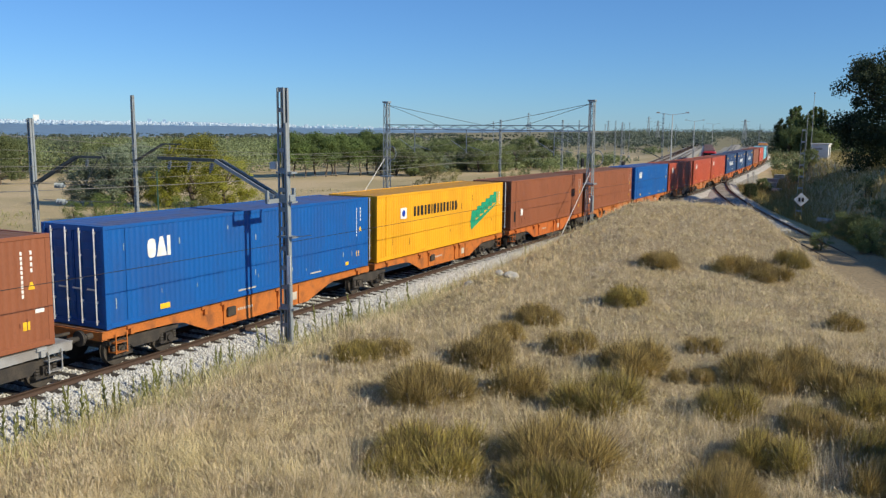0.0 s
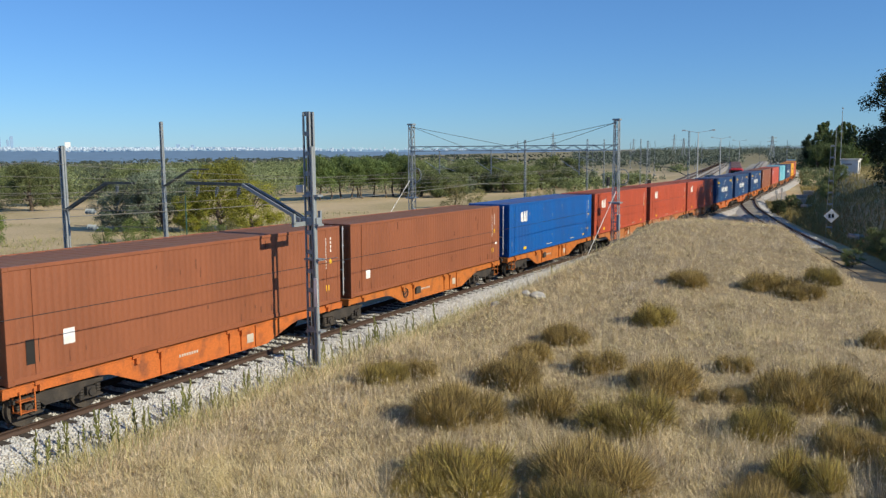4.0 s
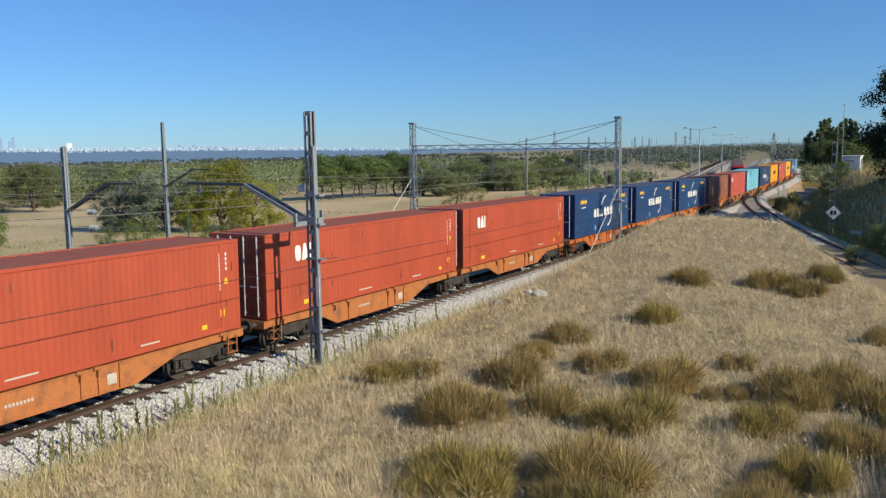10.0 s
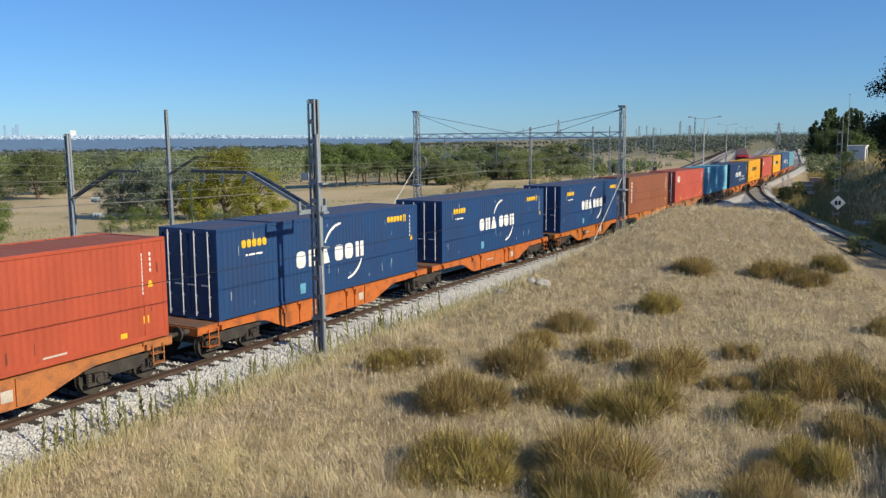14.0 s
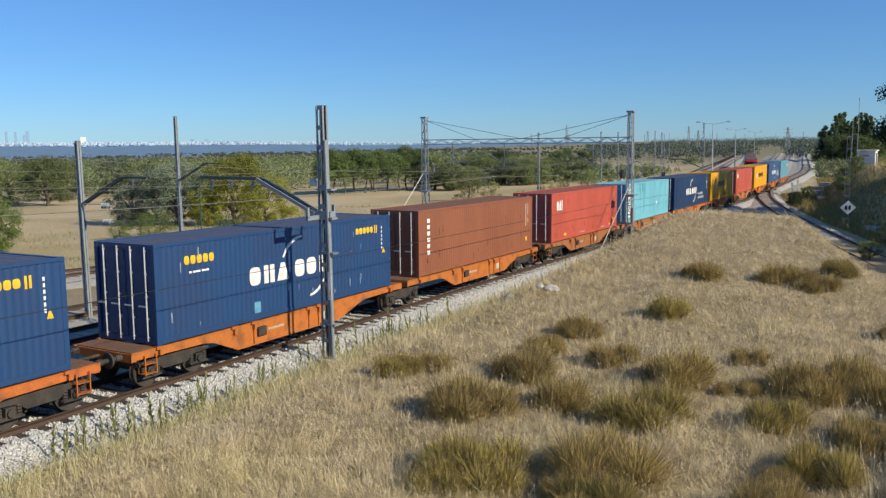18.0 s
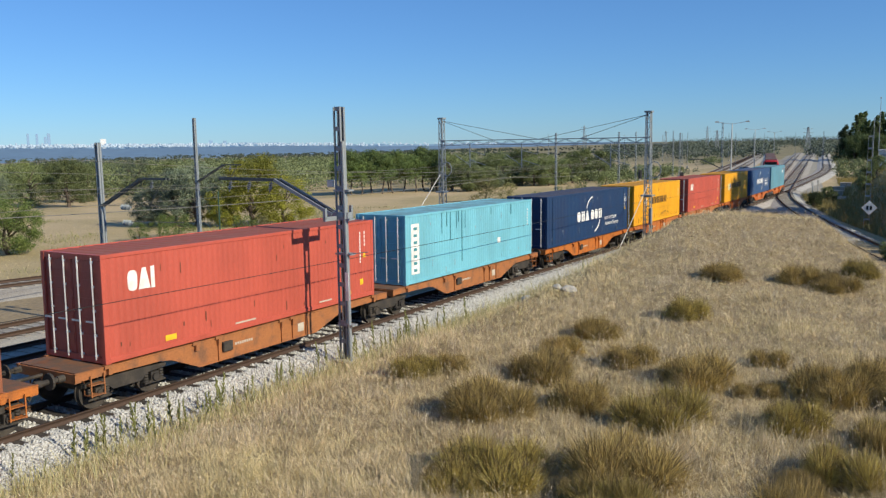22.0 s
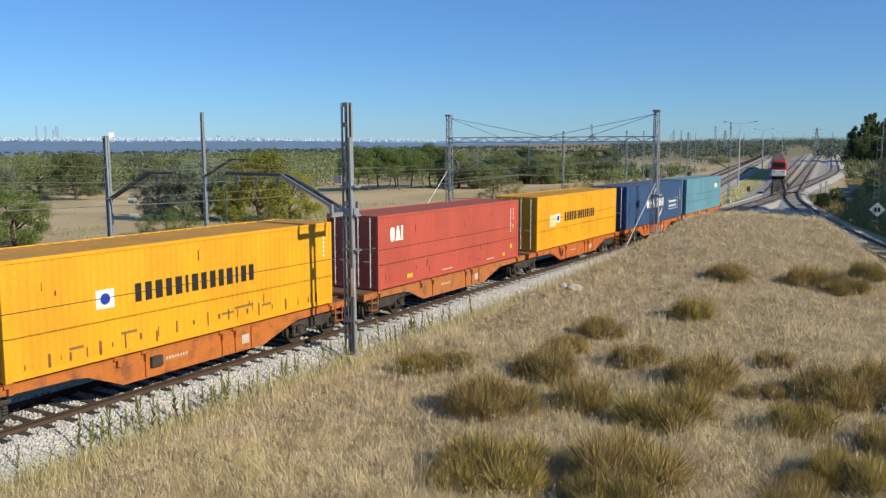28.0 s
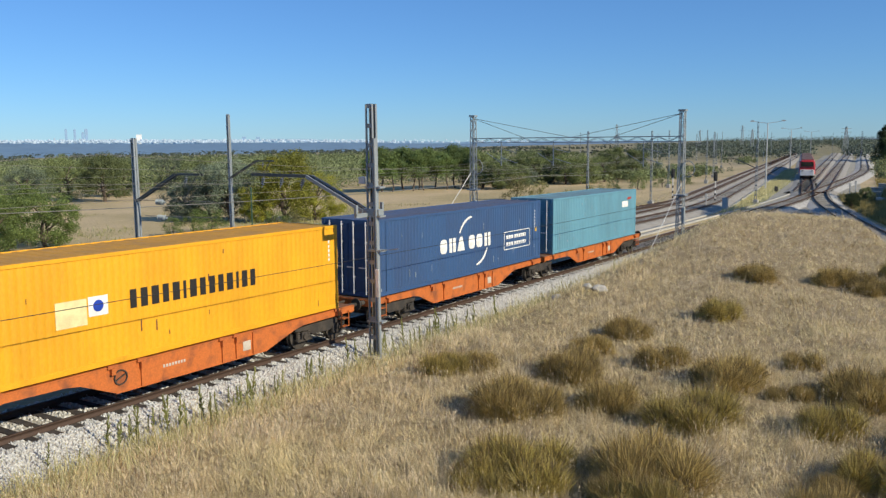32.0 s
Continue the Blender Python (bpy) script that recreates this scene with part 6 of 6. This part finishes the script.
def grass():
    r = 11.5 * np.exp(rng.uniform(0, math.log(78 / 11.5), 880000))
    az = np.radians(rng.uniform(-37, 36, len(r)))
    x, y = r * np.sin(az), r * np.cos(az)
    d1, d2 = freight.across(x, y), -branch.across(x, y)
    keep = (d1 > 2.5 + 0.5 * patchy(x * 0.7, y)) & (d2 > 2.2) & (rng.uniform(0, 1, len(x)) < 0.12 + 1.25 * lumps(x, y, 0.55, 1) * (0.45 + lumps(x, y, 1.9, 2)))
    x, y, r = x[keep], y[keep], r[keep]
    # most blades stand in tufts: pull them towards the nearest point of a jittered lattice
    cell = 0.09 * (r / 12) ** 0.9 + 0.12
    gx, gy = np.round(x / cell), np.round(y / cell)
    jx, jy = np.sin(gx * 12.9 + gy * 78.2) * 0.45, np.sin(gx * 39.3 + gy * 11.1) * 0.45
    pull = rng.uniform(0.1, 0.7, len(x))
    ox, oy = x - (gx + jx) * cell, y - (gy + jy) * cell
    x, y = x - ox * pull, y - oy * pull
    way = np.where(rng.uniform(0, 1, len(x)) < 0.5, np.arctan2(oy, ox), 12.5 * lumps(x, y, 0.9, 3)) + rng.normal(0, 0.5, len(x))
    d1, d2 = freight.across(x, y), -branch.across(x, y)
    grow = (r / 15) ** 0.75
    tall = 0.75 + 0.5 * np.sin(gx * 5.1 + gy * 9.7) ** 2
    h = rng.gamma(4, 0.044, len(x)) * (0.3 + 1.5 * lumps(x, y, 0.7, 4) * (0.4 + lumps(x, y, 2.6, 5))) * tall
    v, f = blades(x, y, ground_height(x, y) - 0.02, h, 0.0056 * grow * rng.uniform(0.5, 1.5, len(x)), rng.gamma(1.7, 0.75, len(x)), way)
    kind = 1.9 * (lumps(x, y, 1.3, 6) - 0.5) + 1.2 * (lumps(x, y, 0.4, 7) - 0.5) + 1.1 * (lumps(x, y, 5.0, 8) - 0.5) + rng.normal(0, 0.25, len(x))
    kind = kind + 0.7 * np.exp(-np.clip(d1 - 2.5, 0, 50) / 1.2)
    for pick, mat, name, label in ((np.abs(kind - 0.05) <= 0.6, STRAW, "dry_grass", "dense dry straw-coloured grass covering the mound"), (kind > 0.65, GREENISH, "half_green_grass", "half-green grass in patches on the mound"), (kind < -0.55, WITHERED, "withered_grass", "grey withered grass in patches on the mound")):
        vv = v.reshape(-1, 4, 3)[pick].reshape(-1, 3)
        ff = np.arange(len(vv)).reshape(-1, 4)
        tagged(put(name, raw_mesh(name, vv, ff), mat), label, "grass", kind="stuff")
    # matted thatch under the standing blades
    n = 620000
    tr = 11.5 * np.exp(rng.uniform(0, math.log(75 / 11.5), n))
    ta = np.radians(rng.uniform(-37, 36, n))
    tx, ty = tr * np.sin(ta), tr * np.cos(ta)
    ok = (freight.across(tx, ty) > 2.7) & (-branch.across(tx, ty) > 2.4) & (rng.uniform(0, 1, n) < 0.25 + 1.1 * lumps(tx, ty, 0.45, 9))
    tx, ty, tr = tx[ok], ty[ok], tr[ok]
    n, tg = len(tx), (tr / 15) ** 0.8
    a, ln = rng.uniform(0, 2 * math.pi, n), rng.uniform(0.08, 0.24, n) * np.sqrt(tg)
    p = np.stack([tx, ty, ground_height(tx, ty) + 0.0], 1)
    q = p + np.stack([np.cos(a) * ln, np.sin(a) * ln, rng.uniform(0.0, 0.16, n)], 1)
    sd = np.stack([-np.sin(a), np.cos(a), np.zeros(n)], 1) * (0.0058 * tg * rng.uniform(0.5, 1.5, n))[:, None]
    v3 = np.stack([p - sd, p + sd, q], 1).reshape(-1, 3)
    tagged(put("grass_thatch", raw_mesh("grass_thatch", v3, np.arange(3 * n).reshape(-1, 3)), THATCH), "matted dry grass thatch on the mound", "grass", kind="stuff")
    # seed heads: pale feathery tips on thin stems above the rest
    k = rng.choice(len(x), 30000, replace=False)
    k = k[rng.uniform(0, 1, len(k)) < 1.6 * lumps(x[k], y[k], 1.1, 10) * (0.3 + lumps(x[k], y[k], 3.5, 11))]
    n, g = len(k), np.minimum(grow[k], 1.3)
    foot = np.stack([x[k], y[k], ground_height(x[k], y[k])], 1)
    a, q = rng.uniform(0, 2 * math.pi, n), rng.uniform(0.05, 0.45, n)
    rise = np.stack([np.cos(a) * q, np.sin(a) * q, np.ones(n)], 1)
    hh = rng.uniform(0.12, 0.4, n)[:, None]
    low, high = foot + rise * hh, foot + rise * (hh + 0.09 * np.sqrt(g)[:, None])
    b = rng.uniform(0, 2 * math.pi, n)
    sd = np.stack([np.cos(b), np.sin(b), np.zeros(n)], 1) * g[:, None]
    mid = low.copy() * 0.5 + high * 0.5
    v = np.concatenate([np.stack([foot - sd * 0.0012, foot + sd * 0.0012, low + sd * 0.0012, low - sd * 0.0012], 1), np.stack([low, mid + sd * 0.006, high, mid - sd * 0.006], 1)], 0).reshape(-1, 3)
    tagged(put("seed_heads", raw_mesh("seed_heads", v, np.arange(len(v)).reshape(-1, 4)), SEED), "pale feathery grass seed heads above the dry grass", "grass", kind="stuff")
    # rough grass on the bank across the branch track
    n = 60000
    y = rng.uniform(28, 175, n)
    x = np.where(y < 127, np.interp(y, branch.y, branch.x), np.interp(y, siding_c.y, siding_c.x)) + 2.6 + np.clip(y - 127, 0, 6) + rng.exponential(6, n)
    h = rng.gamma(5, 0.07, n)
    v, f = blades(x, y, ground_height(x, y) - 0.02, h, 0.05 * rng.uniform(0.6, 1.5, n), rng.uniform(0.2, 0.9, n))
    tagged(put("bank_grass", raw_mesh("bank_grass", v, f), BANK), "rough dry grass on the shaded bank", "grass", kind="stuff")
    # tufts along the edge of the field on the far side
    n = 50000
    y = rng.uniform(30, 150, n)
    x = np.interp(y, outer.y, outer.x) - 4 - rng.exponential(22, n)
    v, f = blades(x, y, ground_height(x, y) - 0.02, rng.gamma(4, 0.022, n), 0.025 * rng.uniform(0.6, 1.5, n), rng.uniform(0.2, 0.9, n))
    tagged(put("field_grass", raw_mesh("field_grass", v, f), THATCH), "dry grass on the field beyond the main line", "grass", kind="stuff")
    # low green scrub on the near side of the field, and olive weeds between the yard tracks
    n = 46000
    az, r = np.radians(rng.uniform(-33, -1, n)), rng.uniform(58, 125, n)
    x, y = r * np.sin(az), r * np.cos(az)
    keep = (outer.across(x, y) < -5) & (rng.uniform(0, 1, n) < 2.2 * (lumps(x, y, 9.0, 12) - 0.45) + 0.5 * (lumps(x, y, 2.5, 13) - 0.5))
    x, y = x[keep], y[keep]
    v, f = blades(x, y, ground_height(x, y) - 0.03, rng.gamma(4, 0.06, len(x)), 0.06 * rng.uniform(0.6, 1.5, len(x)), rng.uniform(0.1, 1.0, len(x)))
    tagged(put("field_scrub", raw_mesh("field_scrub", v, f), FIELD), "low olive-green scrub on the dry field", "scrub", kind="stuff")
    n = 26000
    y = rng.uniform(96, 230, n)
    x = np.interp(y, main_a.y, main_a.x) + 3.0 + rng.uniform(0, 1, n) * np.clip(np.interp(y, siding_b.y, siding_b.x) - np.interp(y, main_a.y, main_a.x) - 6.5, 0.3, 14)
    keep = (np.abs(freight.across(x, y)) > 2.9) & (rng.uniform(0, 1, n) < 0.2 + lumps(x, y, 4.0, 14))
    x, y = x[keep], y[keep]
    v, f = blades(x, y, ground_height(x, y) - 0.03, rng.gamma(4, 0.07, len(x)), 0.06 * rng.uniform(0.6, 1.5, len(x)), rng.uniform(0.1, 1.0, len(x)))
    tagged(put("yard_weeds", raw_mesh("yard_weeds", v, f), WEED), "olive weeds and dry grass between the yard tracks", "weeds", kind="stuff")
    # greener weeds where the grass meets the ballast
    n = 15000
    s = rng.uniform(-22, 34, n)
    p = np.array([freight.side(a, 2.5 + b)[:2] for a, b in zip(s, rng.gamma(1.6, 0.6, n))])
    v, f = blades(p[:, 0], p[:, 1], ground_height(p[:, 0], p[:, 1]), rng.gamma(4, 0.08, n), 0.016 * rng.uniform(0.6, 1.5, n), rng.uniform(0.1, 0.8, n))
    tagged(put("verge_weeds", raw_mesh("verge_weeds", v, f), WEED), "green weeds along the edge of the ballast", "weeds", kind="stuff")


grass()


def stalk_mesh(seed):
    """A tall thin weed stalk with short side sprays."""
    bm = bmesh.new()
    rnd = random.Random(seed)
    h = 1.0
    tube(bm, (0, 0, -0.1), (0.04, 0.02, h), 0.016, 0.008, n=5)
    for k in range(22):
        z = h * (0.2 + 0.8 * k / 22)
        a = rnd.uniform(0, 6.28)
        d = 0.08 * (1.25 - k / 22)
        bar(bm, (0.04 * z, 0.02 * z, z), (0.04 * z + d * math.cos(a), 0.02 * z + d * math.sin(a), z + 0.12), 0.02)
    return done(bm, "stalk")


STALKS = [stalk_mesh(k) for k in range(3)]
for k in range(90):
    rnd = random.Random(100 + k)
    s = rnd.choice((rnd.uniform(-17, 22), -10.6 + rnd.gauss(0, 0.8), -6.5 + rnd.gauss(0, 1.2), -1.0 + rnd.gauss(0, 1.6), 4.0 + rnd.gauss(0, 2)))
    p = freight.side(s, rnd.uniform(2.25, 3.2))
    ob = put("weed_stalk", STALKS[k % 3], STALK)
    sc = rnd.uniform(0.4, 1.1)
    ob.matrix_basis = pose(p.x, p.y, float(ground_height(p.x, p.y)), rnd.uniform(-8, 8), rnd.uniform(-8, 8), rnd.uniform(0, 360)) @ Matrix.Diagonal((sc, sc, sc, 1))
    tagged(ob, "tall thin green weed stalk beside the ballast", "weed", "weed stalks beside the track")


def shrub_mesh(seed):
    """A broom-like tussock: hundreds of fine stems fanning out from the root."""
    g = np.random.default_rng(seed)
    n, m = 22000, 9
    ca, cr = g.uniform(0, 2 * math.pi, m), 0.4 * np.sqrt(g.uniform(0, 1, m))
    cx, cy = cr * np.cos(ca), cr * np.sin(ca)
    size, tall = g.uniform(0.2, 0.34, m), g.uniform(0.75, 1.25, m) * (1.1 - 0.7 * cr)
    which = g.integers(0, m, n)
    # a direction on the dome of one cushion, and how far out the twig begins and ends
    a, up = g.uniform(0, 2 * math.pi, n), g.uniform(-0.05, 1, n)
    flat = np.sqrt(np.clip(1 - up ** 2, 0, 1))
    d = np.stack([flat * np.cos(a), flat * np.sin(a), up * tall[which] * 1.15], 1)
    shell = g.uniform(0, 1, n) < 0.72
    start = np.where(shell, g.uniform(0.4, 0.85, n), 0.05)
    end = np.where(shell, start + g.uniform(0.15, 0.36, n), g.uniform(0.75, 1.25, n))
    core = np.stack([cx[which], cy[which], np.full(n, 0.0)], 1)
    sway = g.normal(0, 0.05, (n, 3)) + np.array([0, 0, 0.035])
    r = size[which][:, None]
    root, tip = core + d * r * start[:, None], core + d * r * end[:, None] + sway * np.where(shell, 1, 1.3)[:, None]
    tip[:, 2] = np.maximum(tip[:, 2], 0.01)
    way = g.uniform(0, math.pi, n)
    sd = np.stack([np.cos(way), np.sin(way), np.zeros(n)], 1) * g.uniform(0.0014, 0.003, n)[:, None]
    v = np.stack([root - sd, root + sd, tip + sd * 0.4, tip - sd * 0.4], 1)
    return [raw_mesh(name, v[pick].reshape(-1, 3), np.arange(4 * int(pick.sum())).reshape(-1, 4)) for name, pick in (("woody_base", ~shell), ("foliage", shell))]


SHRUBS = ((-0.31, 20.42, 2.3), (2.0, 20.67, 1.62), (3.89, 19.6, 2.14), (1.15, 23.14, 2.0), (3.31, 28.0, 1.57), (6.79, 30.31, 1.61), (3.91, 24.45, 1.39), (5.27, 22.57, 2.12), (-0.09, 16.34, 2.3), (2.43, 16.28, 2.5),
          (7.91, 24.57, 1.08), (6.7, 19.24, 1.6), (8.63, 21.61, 2.13), (9.9, 22.2, 1.7), (6.78, 16.3, 1.53), (12.94, 37.2, 1.89), (14.26, 36.37, 2.14), (16.66, 39.55, 1.76), (9.84, 37.32, 1.85), (-1.5, 24.06, 1.18))
SHRUBS_B = ((-0.91, 15.65, 1.2), (6.37, 21.84, 0.64), (7.06, 21.82, 0.81), (8.36, 18.56, 1.1), (1.73, 15.39, 1.26), (5.69, 15.78, 0.98), (-2.5, 23.5, 1.4), (-1.32, 16.13, 0.71), (1.9, 25.6, 1.3), (10.4, 19.4, 1.5), (10.5, 20.9, 2.1), (13.95, 28.39, 1.31), (1.95, 14.72, 1.7), (5.2, 14.62, 1.49), (8.33, 17.69, 1.4), (9.3, 16.6, 1.7), (8.5, 15.2, 1.5))
S_MESH = [shrub_mesh(k) for k in range(4)]
for k, (x, y, wd) in enumerate(SHRUBS + SHRUBS_B):
    green = k % 3 == 2 or k == 5
    ob = new("broom_shrub")
    put("woody_base", S_MESH[k % 4][0], WOODY, ob, label="brown woody stems")
    put("foliage", S_MESH[k % 4][1], GREEN_BROOM if green else BROOM, ob)
    sc = wd / 1.2
    ob.matrix_basis = pose(x, y, float(ground_height(x, y)), 0, 0, 83 * k) @ Matrix.Diagonal((sc * 1.12, sc * 1.12, min(sc * 1.3, 1.1 + 0.45 * sc), 1))
    tagged(ob, ("olive-green" if green else "olive-brown") + " broom tussock of fine stems in the dry grass" if wd > 1.3 else "small olive broom tussock in the dry grass", "shrub", "broom shrubs on the mound")


# two bushes out of view, added to throw shade over the near slope
tree("oak_c", 11.6, 13.9, 0.34, DARK, "unseen dark green bush added to cast shade on the near slope", 30, "bush", group="bushes on the near slope")
tree("oak_b", 12.4, 15.6, 0.4, DARK, "unseen dark green bush added to cast shade on the near slope", 130, "bush", group="bushes on the near slope")


def stones():
    """Loose ballast stones on the shoulder of the freight track and between its sleepers."""
    def lay(n, s0, s1, off, size, line, mat, name, label):
        s = s0 + (s1 - s0) * rng.uniform(0, 1, n) ** 1.25
        o = off(n)
        open_bed = (np.abs(o) > 1.34) | (np.abs((s + 22.305) % 0.61 - 0.305) > 0.15)
        s, o, n = s[open_bed], o[open_bed], int(open_bed.sum())
        base = np.array([line.at(a)[:] for a in np.arange(s0 - 1, s1 + 2, 0.5)])
        grid = np.arange(s0 - 1, s1 + 2, 0.5)
        c = np.stack([np.interp(s, grid, base[:, k]) for k in range(3)], 1)
        t = np.gradient(base[:, :2], axis=0)
        t /= np.linalg.norm(t, axis=1)[:, None]
        tx, ty = np.interp(s, grid, t[:, 0]), np.interp(s, grid, t[:, 1])
        c[:, 0] += ty * o
        c[:, 1] -= tx * o
        c[:, 2] += np.interp(np.abs(o), (0, 1.6, 2.8, 3.3), (-0.2, -0.2, -0.64, -0.6)) + 0.012
        r = size * rng.uniform(0.6, 1.5, n)
        u = np.array([(1, 0, 0), (0, 1, 0), (-1, 0, 0), (0, -1, 0), (0, 0, 1), (0, 0, -1)], float)
        v = u[None] * (r[:, None, None] * rng.uniform(0.6, 1.2, (n, 6, 1))) + rng.normal(0, 0.22, (n, 6, 3)) * r[:, None, None] + c[:, None]
        f = np.array([(0, 1, 4), (1, 2, 4), (2, 3, 4), (3, 0, 4), (1, 0, 5), (2, 1, 5), (3, 2, 5), (0, 3, 5)])
        me = raw_mesh(name, v.reshape(-1, 3), (np.arange(n)[:, None, None] * 6 + f[None]).reshape(-1, 3))
        tagged(put(name, me, mat), label, "ballast stones", kind="stuff")
    stone = material("ballast_stone", (0.51, 0.515, 0.505), 0.9, vary=0.15, scale=4, fine=30, second=(0.4, 0.4, 0.39), each=0.2)
    lay(52000, -19, 45, lambda n: rng.uniform(0.95, 2.95, n), 0.038, freight, stone, "ballast_stones", "loose pale grey ballast stones on the track shoulder")
    lay(15000, -19, 28, lambda n: rng.uniform(-1.6, 0.95, n), 0.042, freight, stone, "ballast_stones", "loose pale grey ballast stones between the rails")
    lay(7000, 10, 70, lambda n: rng.uniform(-1.9, 1.9, n), 0.06, branch, stone, "branch_ballast_stones", "loose pale ballast stones on the branch track")


stones()
for k, (x, y, s) in enumerate(((2.9, 34.8, 0.3), (1.1, 34.6, 0.22), (2.4, 35.3, 0.25))):
    bm = bmesh.new()
    bmesh.ops.create_icosphere(bm, subdivisions=3, radius=s)
    for v in bm.verts:
        v.co = Vector((v.co.x * 1.2, v.co.y * 0.9, v.co.z * 0.7)) * (1 + 0.3 * noise.noise(v.co * 4 + Vector((k * 5, 0, 0))))
    ob = put("boulder", done(bm, "boulder"), CONCRETE)
    ob.matrix_basis = pose(x, y, float(ground_height(x, y)) + 0.12 * s, 0, 0, 40 * k)
    tagged(ob, "pale grey weathered boulder lying in the grass", "rock", "boulders in the grass")

# pale worn ground of the yard, and the cable troughs
PALE = material("pale_yard_gravel", (0.32, 0.305, 0.26), 0.95, vary=0.25, scale=0.4, fine=12, bump=0.02, second=(0.24, 0.22, 0.17))
tagged(put("yard_ground", sweep("yard_ground", siding_b, 70, 420, 4.0, ((-4.6, -0.57), (-3.8, -0.5), (7.0, -0.5), (8.5, -0.57)), closed=False), PALE), "pale worn gravel of the railway yard", "ground", kind="structure")
for line, off, s0, s1 in ((main_a, 2.6, 20, 160), (freight, -3.6, 30, 110)):
    prof = ((off - 0.2, -0.62), (off - 0.2, -0.42), (off + 0.2, -0.42), (off + 0.2, -0.62))
    tagged(put("cable_trough", sweep("cable_trough", line, s0, s1, 2.0, prof), CONCRETE), "pale concrete cable trough beside the track", "cable trough", kind="structure")


motions()
